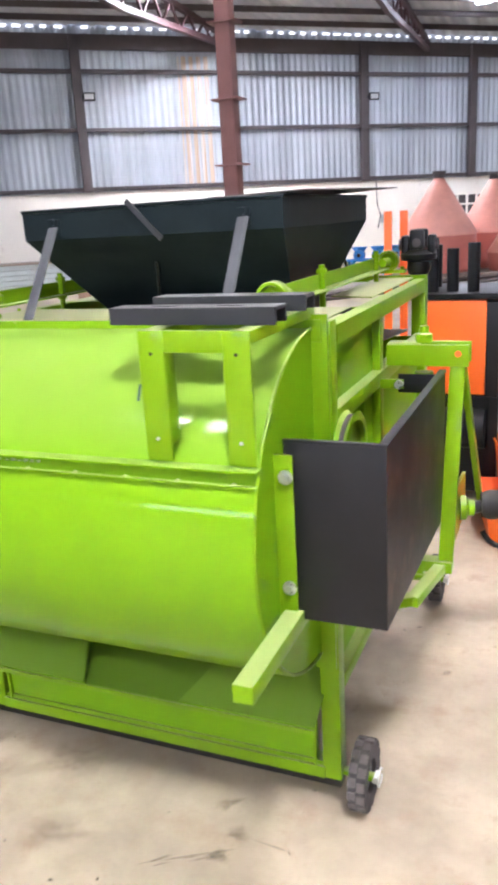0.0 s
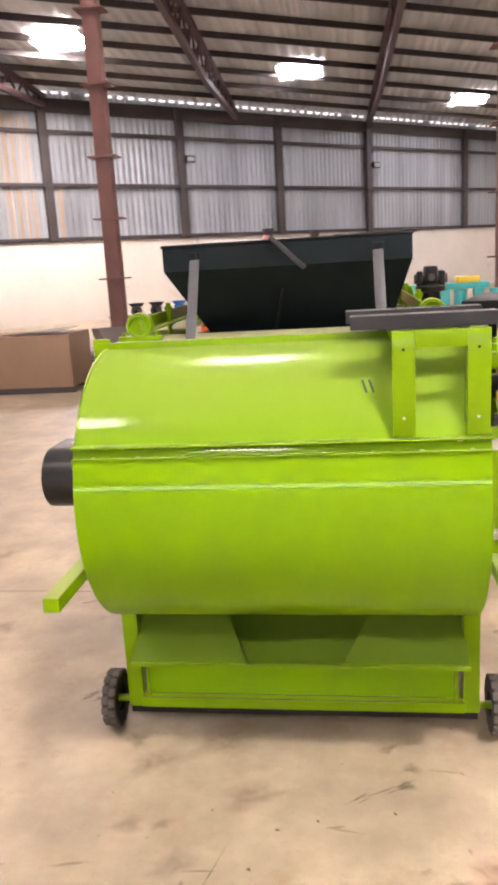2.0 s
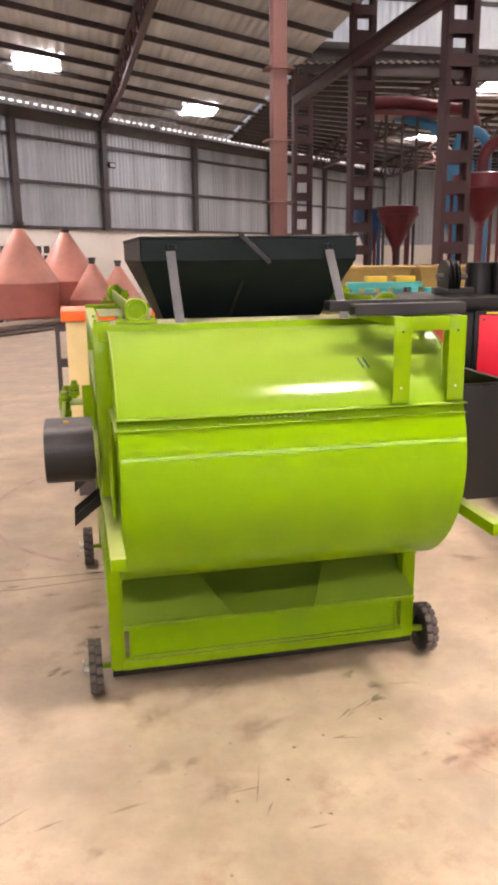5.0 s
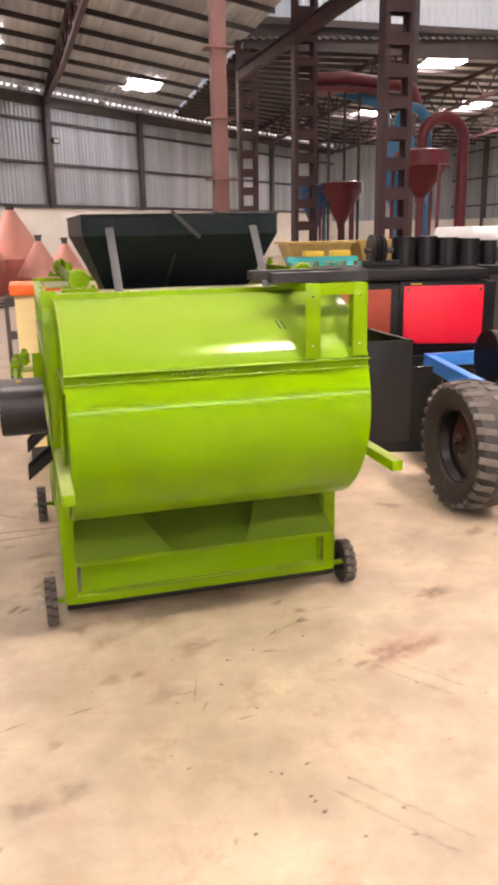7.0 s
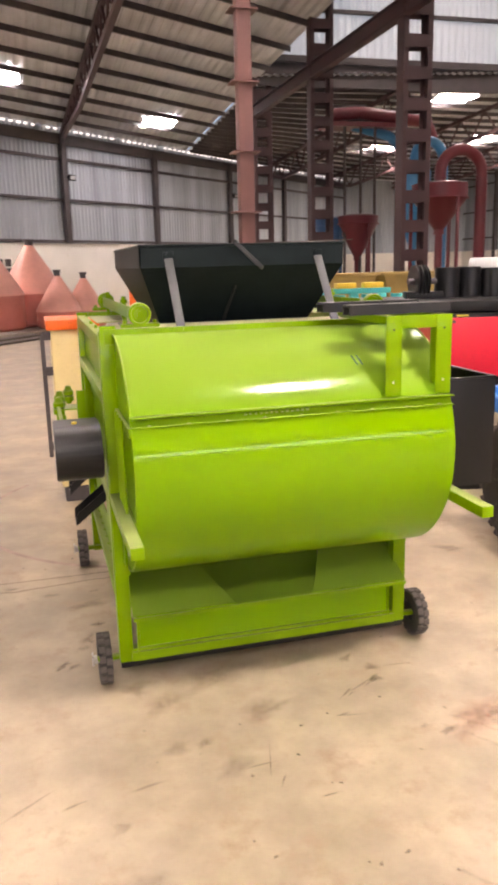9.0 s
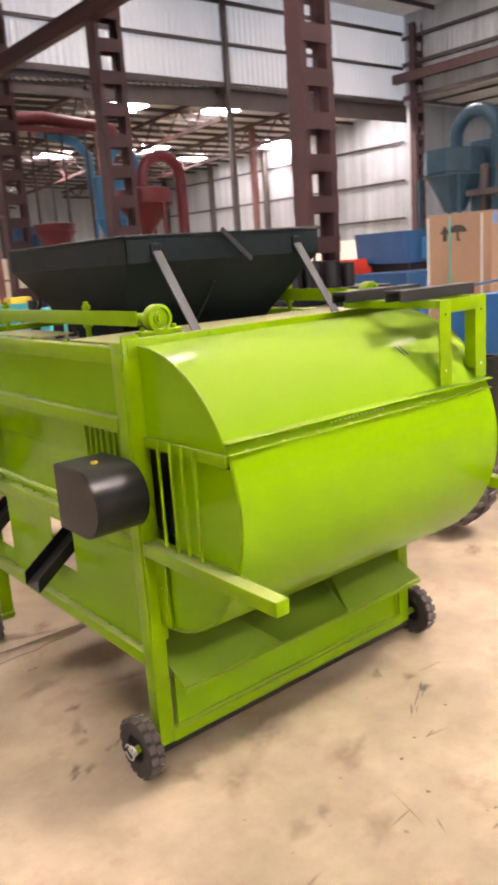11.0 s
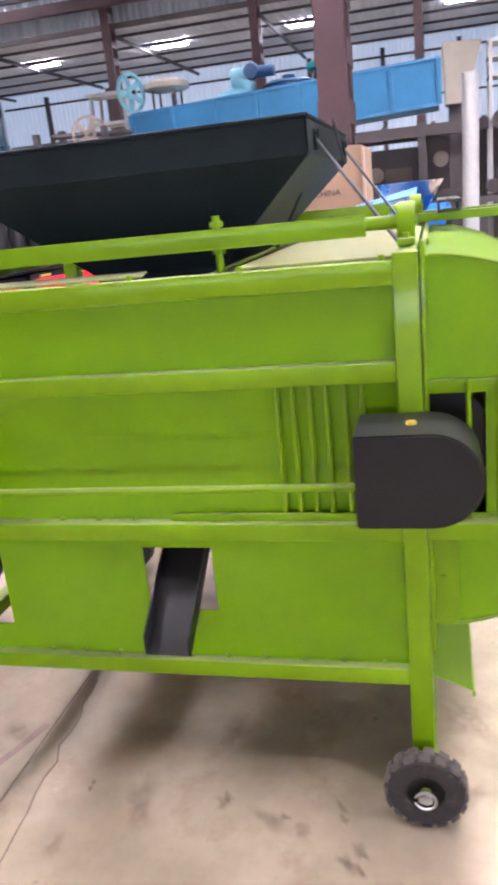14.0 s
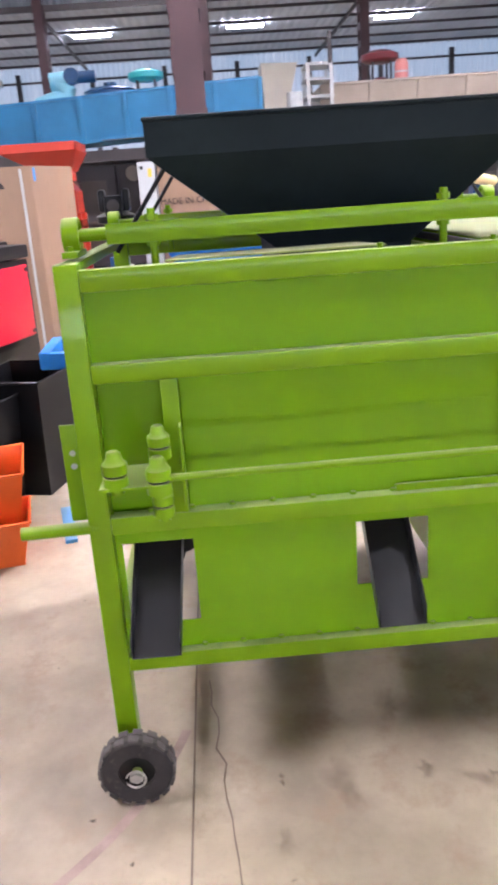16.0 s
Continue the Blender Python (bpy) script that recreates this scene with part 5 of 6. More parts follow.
def teal_press(label):
    t = thing("teal_press", label, "machine", group="teal presses")
    for x in (-0.33, 0.0, 0.33):
        part("upright", box(x - 0.045, x + 0.045, -0.05, 0.05, 1.02, 1.34, 0.008), TEAL, t)
    part("beam", box(-0.42, 0.42, -0.06, 0.06, 1.34, 1.40, 0.008), TEAL, t)
    part("bed", box(-0.5, 0.85, -0.2, 0.2, 0.98, 1.03, 0.006), GREY_PAINT, t, "grey bed plate")
    for x in (-0.17, 0.15, 0.5, 0.76):
        part("ram", lathe([(0, 0), (0.075, 0), (0.075, 0.12), (0.06, 0.13), (0.06, 0.27), (0.065, 0.27), (0.065, 0.30), (0, 0.30)], (x, -0.02, 1.03), n=18), TEAL, t, "teal cylinder")
    for x in (-0.1, 0.22):
        part("cap_block", box(x - 0.11, x + 0.11, -0.07, 0.07, 1.40, 1.46, 0.01), YELLOW, t, "yellow block")
    part("base", box(-0.45, 0.8, -0.18, 0.18, 0.02, 0.98, 0.01), YELLOW, t, "yellow slatted base")
    for k in range(9):
        part("slat", box(-0.44, 0.79, -0.192, -0.178, 0.1 + 0.095 * k, 0.15 + 0.095 * k), YELLOW, t)
    part("sled", box(-0.5, 0.85, -0.22, 0.22, 0, 0.02), STEEL_DARK, t)
    return t


tp = placed(teal_press("teal press with cylinders on a yellow slatted base"), 1.83, 7.5, -4)
copy_thing(tp, pose(0.35, 7.7, -0.1 + 0.1, 0, 0, 5))


def khaki_bin(x, y):
    b = thing("khaki_bin", "khaki tapered sheet bin with a board on top", "bin", group="row of khaki bins")
    hi = [(-0.55, -0.4), (0.55, -0.4), (0.55, 0.4), (-0.55, 0.4)]
    lo = [(-0.4, -0.3), (0.4, -0.3), (0.4, 0.3), (-0.4, 0.3)]
    part("wall", sheet([[(*p, 1.45) for p in hi + hi[:1]], [(*p, 1.05) for p in lo + lo[:1]]], 0.01), KHAKI, b, "", 0)
    part("lid", box(-0.6, 0.6, -0.45, 0.45, 1.46, 1.50, 0.006), KHAKI, b)
    for px in (-0.38, 0.38):
        for py in (-0.28, 0.28):
            part("leg", box(px - 0.03, px + 0.03, py - 0.03, py + 0.03, 0, 1.06), KHAKI, b)
    return placed(b, x, y, -3)


kb = khaki_bin(3.45, 12.0)
for x, y, a in ((4.7, 12.1, 2), (5.95, 12.0, -2)):
    copy_thing(kb, pose(x, y, 0, 0, 0, a))
for k in range(9):
    pk = thing("timber_plank", "pale timber plank in a loose pile", "plank", group="pile of pale planks")
    x, y, z = 5.7 + random.uniform(-0.5, 0.5), 14.2 + random.uniform(-0.3, 0.3), 0.05 + 0.055 * k
    a = random.uniform(-0.4, 0.4)
    part("board", bar((x - math.cos(a), y - math.sin(a), z), (x + math.cos(a), y + math.sin(a), z), 0.2, 0.05), PLY, pk)


# ---- blue chassis with a lugged tyre
bt = thing("blue_chassis", "blue steel chassis beam on a large lugged tyre", "trailer", (1.2, 3.3, 0))
part("chassis_beam", bar((1.535, 4.42, 0.69), (1.245, 3.04, 0.69), 0.07, 0.10), BLUE_BRIGHT, bt)
part("chassis_beam", bar((1.50, 4.40, 0.695), (2.1, 4.42, 0.695), 0.07, 0.10), BLUE_BRIGHT, bt)
part("chassis_beam", bar((2.06, 4.4, 0.69), (1.98, 2.9, 0.69), 0.07, 0.10), BLUE_BRIGHT, bt)
part("axle", rod((1.1, 3.05, 0.405), (2.05, 3.0, 0.405), 0.05, n=14), BLACK, bt)
part("spring_mount", box(1.24, 1.36, 3.0, 3.14, 0.40, 0.66, 0.006), BLUE_BRIGHT, bt)
part("chassis_post", bar((2.05, 3.95, 0.02), (2.05, 3.95, 1.25), 0.09, 0.09, up=(0, 1, 0)), BLUE_DEEP, bt)
part("engine_block", rod((1.62, 3.75, 0.80), (2.2, 3.70, 0.80), 0.20, n=22), BLACK, bt, "black engine drum")
part("jack", box(1.52, 1.58, 4.34, 4.40, 0, 0.64), STEEL_DARK, bt)
axis = Vector((1.0, -0.06, 0.0)).normalized()
ctr = Vector((1.07, 3.05, 0.405))
wh = part("wheel", lathe([(0.0, -0.03), (0.08, -0.05), (0.2, -0.03), (0.22, -0.08), (0.24, -0.08), (0.24, 0.1), (0.0, 0.1)], ctr, axis, 32), BLACK, bt, "dark wheel with a lugged tyre")
part("tyre", lathe([(0.235, -0.10), (0.30, -0.135), (0.36, -0.13), (0.388, -0.10), (0.395, 0.0), (0.388, 0.10), (0.36, 0.13), (0.30, 0.135), (0.235, 0.10)], ctr, axis, 48, ring=True), RUBBER, wh)
side = axis.cross(Vector((0, 0, 1))).normalized()
for k in range(28):
    t = 2 * math.pi * k / 28
    for s in (-1, 1):
        tt = t + (0.11 if s > 0 else 0)
        rad = math.cos(tt) * side + math.sin(tt) * Vector((0, 0, 1))
        tan = -math.sin(tt) * side + math.cos(tt) * Vector((0, 0, 1))
        p = ctr + rad * 0.388
        part("lug", bar(p + axis * s * 0.02 - tan * 0.01, p + axis * s * 0.135 + tan * 0.018 - rad * 0.02, 0.042, 0.03, up=rad, bevel=0.004), TREAD, wh)
for k in range(6):
    t = 2 * math.pi * k / 6
    p = ctr + (math.cos(t) * side + math.sin(t) * Vector((0, 0, 1))) * 0.06
    part("wheel_nut", rod(p - axis * 0.07, p - axis * 0.04, 0.012, n=6), STEEL_DARK, wh)

# ---- blue hopper with a shiny funnel, east of the machine
bh = thing("blue_feeder", "bright blue sheet feeder with folded edges", "machine", (2.5, 2.9, 0))
hi = [(1.78, 2.15), (3.0, 2.15), (3.0, 3.62), (1.78, 3.62)]
lo = [(2.0, 2.4), (2.8, 2.4), (2.8, 3.3), (2.0, 3.3)]
part("bin", sheet([[(*p, 1.30 + (0.14 if i in (0, 1, 4) else 0.0)) for i, p in enumerate(hi + hi[:1])], [(*p, 0.75) for p in lo + lo[:1]]], 0.006), BLUE_BRIGHT, bh, "", 0)
part("apron", sheet([[(1.74, 2.6, 1.50), (1.95, 2.6, 1.50)], [(1.72, 3.60, 1.36), (1.95, 3.60, 1.36)]], 0.006), BLUE_BRIGHT, bh, "", 0)
part("apron", sheet([[(1.80, 2.35, 1.52), (2.25, 2.35, 1.56)], [(1.80, 2.75, 1.46), (2.25, 2.75, 1.48)]], 0.006), BLUE, bh, "", 0)
part("motor", rod((1.7, 2.2, 1.12), (1.7, 2.55, 1.12), 0.09, n=20), BLUE_BRIGHT, bh)
for x in (2.05, 2.75):
    for y in (2.42, 3.28):
        part("leg", box(x - 0.03, x + 0.03, y - 0.03, y + 0.03, 0, 0.76), BLUE, bh)
fu = thing("steel_funnel", "shiny stainless funnel on a blue feeder", "funnel", (2.55, 2.35, 1.3))
part("cone", lathe([(0.06, 1.30), (0.12, 1.40), (0.24, 1.60), (0.232, 1.60), (0.11, 1.40), (0.05, 1.30)], (2.55, 2.42, 0), n=32), STAINLESS, fu)
part("bracket", box(2.4, 2.7, 2.40, 2.44, 1.27, 1.31), STEEL_DARK, fu)
pump = thing("white_pump", "small off-white pump on a blue stand", "pump", (2.2, 1.5, 0))
part("barrel", rod((2.05, 1.62, 1.60), (2.2, 1.38, 1.56), 0.035, n=16), CREAM, pump)
for d in (0.0, 0.06):
    part("flange", rod((2.02 + d * 0.4, 1.66 - d, 1.607), (2.03 + d * 0.4, 1.645 - d, 1.605), 0.05, n=16), CREAM, pump)
part("stand", box(2.1, 2.2, 1.45, 1.55, 0, 1.54), BLUE_DEEP, pump)
cart = thing("timber_board", "pale timber board lying on a dark trestle", "board", (2.8, 1.2, 1.42))
part("board", box(2.3, 3.3, 0.7, 1.35, 1.40, 1.44, 0.004), PLY, cart)
tr = thing("trestle", "dark steel trestle under a board", "trestle", (2.8, 1.0, 0))
for x in (2.4, 3.2):
    for y in (0.8, 1.25):
        part("leg", box(x - 0.025, x + 0.025, y - 0.025, y + 0.025, 0, 1.40), STEEL_DARK, tr)

# ---- packing crates
def lettering(text, size, at, facing, mat_, parent):
    """Raised block letters standing upright, facing the given direction (degrees about z)."""
    cu = bpy.data.curves.new("lettering", "FONT")
    cu.body, cu.size, cu.extrude = text, size, 0.002
    cu.align_x = "CENTER"
    tmp = bpy.data.objects.new("tmp", cu)
    scene.collection.objects.link(tmp)
    me = bpy.data.meshes.new_from_object(tmp.evaluated_get(bpy.context.evaluated_depsgraph_get()))
    bpy.data.objects.remove(tmp)
    me.materials.append(mat_)
    me.transform(pose(*at, 90, 0, facing))
    ob = new("lettering", me)
    ob.parent = parent
    ob.matrix_parent_inverse = parent.matrix_basis.inverted()
    return ob


M_, R_, L_ = Vector((4.41, 4.91, 0)), Vector((5.02, 4.63, 0)), Vector((4.27, 5.61, 0))
FACE = Vector((-0.98, -0.196, 0))
k1 = thing("packing_crate", "tall plywood packing crate with white straps and stencilled arrows", "crate", (4.3, 4.9, 0), group="plywood packing crates")
q = R_ + (L_ - M_)
part("side", prism([tuple(p[:2]) for p in (M_, R_, q, L_)], "z", 0.06, 1.975, 0.006), PLY, k1, "", 0)
for p, w in ((M_.lerp(L_, 0.12), M_.lerp(L_, 0.155)), (M_.lerp(L_, 0.945), M_.lerp(L_, 0.98))):
    n_ = FACE * 0.006
    part("strap", bar(p + n_ + Vector((0, 0, 1.0)), w + n_ + Vector((0, 0, 1.0)), 0.006, 1.9, bevel=0), GREY_PAINT, k1, "white plastic strap")
part("strap", bar(M_.lerp(L_, 0.61) + FACE * 0.006 + Vector((0, 0, 1.0)), M_.lerp(L_, 0.63) + FACE * 0.006 + Vector((0, 0, 1.0)), 0.006, 1.9, bevel=0), TEAL, k1, "green plastic strap")


def stencil(outline, at):
    """A painted mark on the crate's west face: (along, up) outline round a point of the face."""
    g = bmesh.new()
    run = (L_ - M_).normalized()
    g.faces.new([g.verts.new(at + FACE * 0.004 - run * u + Vector((0, 0, v))) for u, v in outline])
    return g


p = M_.lerp(L_, 0.70) + Vector((0, 0, 1.70))
part("stencil_arrow", stencil([(-0.022, 0), (0.022, 0), (0.022, 0.08), (0.06, 0.07), (0, 0.16), (-0.06, 0.07), (-0.022, 0.08)], p), INK, k1, "stencilled upright arrow", 0)
p = M_.lerp(L_, 0.50) + Vector((0, 0, 1.70))
part("stencil_umbrella", stencil([(0.10 * math.cos(radians(a)), 0.085 + 0.075 * math.sin(radians(a))) for a in range(0, 181, 20)], p), INK, k1, "stencilled umbrella mark", 0)
part("stencil_umbrella", stencil([(-0.012, 0), (0.03, 0), (0.03, 0.02), (0.012, 0.02), (0.012, 0.084), (-0.012, 0.084)], p), INK, k1, "", 0)
part("blue_tape", bar(M_ + Vector((0.02, -0.012, 1.9)), M_ + Vector((0.05, -0.024, 1.9)), 0.006, 0.12, bevel=0), BLUE_BRIGHT, k1)
part("runner", prism([tuple(p[:2]) for p in (M_, R_, q, L_)], "z", 0.0, 0.06), STEEL_DARK, k1, "", 0)
k2 = thing("packing_crate", "wide plywood packing crate with stencilled lettering", "crate", (5.4, 3.4, 0), group="plywood packing crates")
part("side", box(5.0, 6.3, 2.93, 3.79, 0.9, 2.0, 0.006), PLY, k2)
part("batten", box(4.985, 5.0, 2.93, 2.96, 0.92, 1.98), PLY, k2)
part("strap", box(5.24, 5.27, 2.924, 2.932, 0.92, 1.98), GREY_PAINT, k2, "white plastic strap")
lettering("SR 10D", 0.085, (4.993, 3.40, 1.745), -90, INK, k2)
lettering("MADE IN CHINA", 0.085, (4.993, 3.47, 1.545), -90, INK, k2)
pal = thing("pallet_stack", "stack of dark wooden pallets under a crate", "pallet", (5.6, 3.4, 0))
for k in range(6):
    for y in (2.95, 3.15, 3.35, 3.55, 3.72):
        part("board", box(5.0, 6.3, y, y + 0.08, 0.125 + 0.15 * k - 0.02, 0.15 * (k + 1) - 0.004), TAUPE, pal)
    for x in (5.02, 5.6, 6.18):
        part("block", box(x, x + 0.1, 2.95, 3.8, 0.15 * k, 0.105 + 0.15 * k), TAUPE, pal)
gc = thing("switch_cabinet", "pale grey electrical switch cabinet with a black knob", "cabinet", (5.1, 3.9, 0))
part("body", box(4.98, 5.25, 3.81, 3.98, 0.02, 1.965, 0.006), GREY_PAINT, gc)
part("knob", rod((4.965, 3.94, 1.91), (4.98, 3.94, 1.91), 0.018, n=12), BLACK, gc)
part("sticker", box(4.977, 4.98, 3.84, 3.88, 1.82, 1.90), YELLOW, gc)
part("plinth", box(4.99, 5.24, 3.82, 3.97, 0, 0.02), BLACK, gc)

# ---- red hopper mill behind the crate
rh = thing("red_mill", "orange-red hopper mill on legs", "machine", (6.4, 5.1, 0))
hx, hy = 6.35, 5.12
hi = [(hx - 0.42, hy - 0.42), (hx + 0.42, hy - 0.42), (hx + 0.42, hy + 0.42), (hx - 0.42, hy + 0.42)]
lo = [(hx - 0.2, hy - 0.32), (hx + 0.2, hy - 0.32), (hx + 0.2, hy + 0.05), (hx - 0.2, hy + 0.05)]
part("hopper", sheet([[(*p, 2.28) for p in hi + hi[:1]], [(*p, 2.19) for p in hi + hi[:1]], [(*p, 1.98) for p in lo + lo[:1]]], 0.006), HOP_RED, rh, "", 0)
part("neck", box(hx - 0.18, hx + 0.18, hy - 0.30, hy + 0.03, 1.88, 1.98, 0.004), HOP_RED, rh)
part("case", prism([(hy - 0.34, 1.52), (hy + 0.10, 1.52), (hy + 0.10, 1.76), (hy + 0.0, 1.88), (hy - 0.24, 1.88), (hy - 0.34, 1.76)], "x", hx - 0.25, hx + 0.25, 0.006), HOP_RED, rh, "", 0)
for x in (hx - 0.22, hx + 0.22):
    for y in (hy - 0.33, hy + 0.08):
        part("leg", box(x - 0.03, x + 0.03, y - 0.03, y + 0.03, 0, 1.52), HOP_RED, rh)
part("rail", box(hx - 0.25, hx + 0.25, hy - 0.36, hy - 0.31, 1.36, 1.44), HOP_RED, rh)

# ---- long bins on a dark gantry, hall side
gan = thing("gantry", "dark steel gantry carrying long sheet bins", "frame", (13.2, 2, 0))
for y in np.arange(8.0, -5.0, -1.85):
    for x in (12.6, 14.1):
        part("leg", box(x - 0.07, x + 0.07, y - 0.07, y + 0.07, 0, 2.62), STEEL_DARK, gan)
for k, y in enumerate(np.arange(7.2, -5.0, -1.35)):
    dc = thing("stored_machine", "dark unpainted machine stored under the gantry", "machine", (15.0, float(y), 0), group="machines stored under the gantry")
    h = 2.3 + 0.2 * ((k * 7) % 3)
    part("body", box(14.6, 15.5, y - 0.66, y + 0.66, 0.3, h, 0.03), STEEL_DARK, dc)
    part("door", box(14.575, 14.6, y - 0.45, y + 0.1, 0.5, h - 0.4, 0.008), PLATE, dc)
    part("motor", rod((14.5, y + 0.3, h - 0.5), (14.6, y + 0.3, h - 0.5), 0.16, n=18), TAUPE, dc)
    part("plinth", box(14.65, 15.45, y - 0.55, y + 0.5, 0, 0.3), BLACK, dc)
for x in (12.55, 14.05):
    part("rail", box(x, x + 0.1, -5.0, 8.1, 2.38, 2.58), STEEL_DARK, gan)
    part("rail", box(x, x + 0.08, -5.0, 8.1, 1.3, 1.4), STEEL_DARK, gan)
for y in np.arange(7.6, -5.0, -0.9):
    part("tie", box(12.6, 14.1, y, y + 0.08, 2.58, 2.62), STEEL_DARK, gan)


def long_bin(y0, y1, zb0, zb1, zt0, zt1, mat_, label, ribs):
    b = thing("conveyor_bin", label, "bin", (13.2, (y0 + y1) / 2, 2.62), group="long bins on the gantry")
    part("front", sheet([[(12.62, y0, zb0), (12.62, y1, zb1)], [(12.5, y0, zt0), (12.5, y1, zt1)]], 0.02), mat_, b, "", 0)
    part("back", sheet([[(13.9, y0, zb0), (13.9, y1, zb1)], [(14.0, y0, zt0), (14.0, y1, zt1)]], 0.02), mat_, b, "", 0)
    part("bottom", sheet([[(12.62, y0, zb0), (12.62, y1, zb1)], [(13.9, y0, zb0), (13.9, y1, zb1)]], 0.02), mat_, b, "", 0)
    part("lid", sheet([[(12.5, y0, zt0 - 0.01), (12.5, y1, zt1 - 0.01)], [(14.0, y0, zt0 - 0.01), (14.0, y1, zt1 - 0.01)]], 0.012), mat_, b, "", 0)
    for y, zb, zt in ((y0, zb0, zt0), (y1, zb1, zt1)):
        part("end", sheet([[(12.62, y, zb), (13.9, y, zb)], [(12.5, y, zt), (14.0, y, zt)]], 0.02), mat_, b, "", 0)
    for k in range(ribs + 1):
        f = k / ribs
        y, zb, zt = y0 + (y1 - y0) * f, zb0 + (zb1 - zb0) * f, zt0 + (zt1 - zt0) * f
        part("rib", bar((12.60, y, zb), (12.46, y, zt), 0.09, 0.08, up=(1, 0, 0)), mat_, b)
    part("rim", bar((12.48, y0, zt0), (12.48, y1, zt1), 0.06, 0.05), mat_, b)
    part("sill", bar((12.60, y0, zb0), (12.60, y1, zb1), 0.06, 0.06), mat_, b)
    return b


long_bin(8.02, 2.12, 2.62, 2.90, 3.40, 3.66, BLUE, "long blue sheet-steel conveyor bin with ribs", 7)
long_bin(0.95, -4.6, 2.75, 2.80, 3.45, 3.47, TAUPE, "long taupe sheet-steel conveyor bin with ribs", 6)


def vent_hat(y, r, z0, z1, mat_, label):
    h = thing("vent_cowl", label, "vent", (13.2, y, z0), group="cowls on the bins")
    part("cap", lathe([(0, z1 + r * 0.28), (r * 0.5, z1 + r * 0.2), (r, z1), (r, z1 - 0.1), (r * 0.8, z1 - 0.14), (0, z1 - 0.14)], (13.2, y, 0), n=28), mat_, h)
    for a in (45, 135, 225, 315):
        px, py = 13.2 + r * 0.7 * math.cos(radians(a)), y + r * 0.7 * math.sin(radians(a))
        part("stay", rod((px, py, z0), (px, py, z1 - 0.12), 0.025, n=8), STEEL_DARK, h)
    part("ring", lathe([(r * 0.5, z0), (r * 0.5, z0 + 0.08), (r * 0.3, z0 + 0.12), (0, z0 + 0.12)], (13.2, y, 0), n=20), mat_, h)


vent_hat(7.45, 0.46, 3.42, 3.98, PALE_CHUTE, "cream metal cowl on thin stays")
vent_hat(4.25, 0.34, 3.56, 3.95, TEAL, "teal metal cowl on thin stays")
vent_hat(-0.30, 0.36, 3.47, 4.0, CYC_RED, "dark red metal cowl on thin stays")
bl = thing("blower_elbow", "blue blower elbow with a dark motor", "blower", (13.2, 5.95, 3.5))
part("elbow", pipe([(13.2, 6.35, 3.46)] + [(13.2, 6.05 + 0.30 * math.cos(radians(a)), 3.58 + 0.30 * math.sin(radians(a))) for a in range(170, 80, -12)] + [(13.2, 5.75, 3.90)], 0.18, 18), PALE_BLUE, bl, "pale blue pipe elbow")
part("fan_case", lathe([(0, -0.12), (0.14, -0.12), (0.16, 0), (0.14, 0.12), (0, 0.12)], (13.1, 5.65, 3.96), (1, 0, 0), 22), BLUE_DEEP, bl)
part("motor", rod((13.1, 5.2, 3.94), (13.1, 5.6, 3.94), 0.11, n=18), BLUE_DEEP, bl)
ld = thing("tank_lid", "round blue lid on the bin", "lid", (13.2, 4.95, 3.5))
part("drum", lathe([(0.48, 3.52), (0.48, 3.64), (0.52, 3.66), (0.4, 3.72), (0.14, 3.74), (0.12, 3.82), (0, 3.82)], (13.2, 4.95, 0), n=30), BLUE_DEEP, ld)
fh = thing("cream_chute", "pale chalky sheet chute at the end of the blue bin", "chute", (13.2, 1.7, 3.0))
part("hood", prism([(2.05, 3.95), (1.35, 3.92), (1.55, 3.2), (1.75, 2.9), (2.0, 2.9)], "x", 12.9, 13.6), PALE_CHUTE, fh, "", 0)
part("leg", box(13.1, 13.3, 1.75, 1.95, 0, 2.9), STEEL_DARK, fh)
sp = thing("silver_duct", "upright silver duct pipe", "duct", (11.2, 1.65, 0))
part("pipe", rod((11.2, 1.65, 0.4), (11.1, 1.64, 3.2), 0.135, n=24), GREY_PAINT, sp)
part("foot", box(11.0, 11.4, 1.45, 1.85, 0, 0.4), STEEL_DARK, sp)
tw = thing("bin_tower", "grey steel tower with a wheel and belts", "machine", (12.6, 0.9, 0))
for x in (12.2, 12.8):
    for y in (0.82, 1.25):
        part("leg", box(x - 0.03, x + 0.03, y - 0.03, y + 0.03, 0, 3.8), GREY_PAINT, tw)
for z in (3.2, 3.5, 3.75):
    part("deck", box(12.16, 12.84, 0.78, 1.29, z, z + 0.05), GREY_PAINT, tw)
part("wheel", lathe([(0.28, -0.03), (0.34, -0.03), (0.34, 0.03), (0.28, 0.03)], (12.4, 0.80, 4.0), (0.2, 1, 0), 30, ring=True), STEEL_DARK, tw)
part("motor", rod((11.7, 1.1, 2.5), (12.1, 1.1, 2.5), 0.14, n=16), STEEL_DARK, tw)
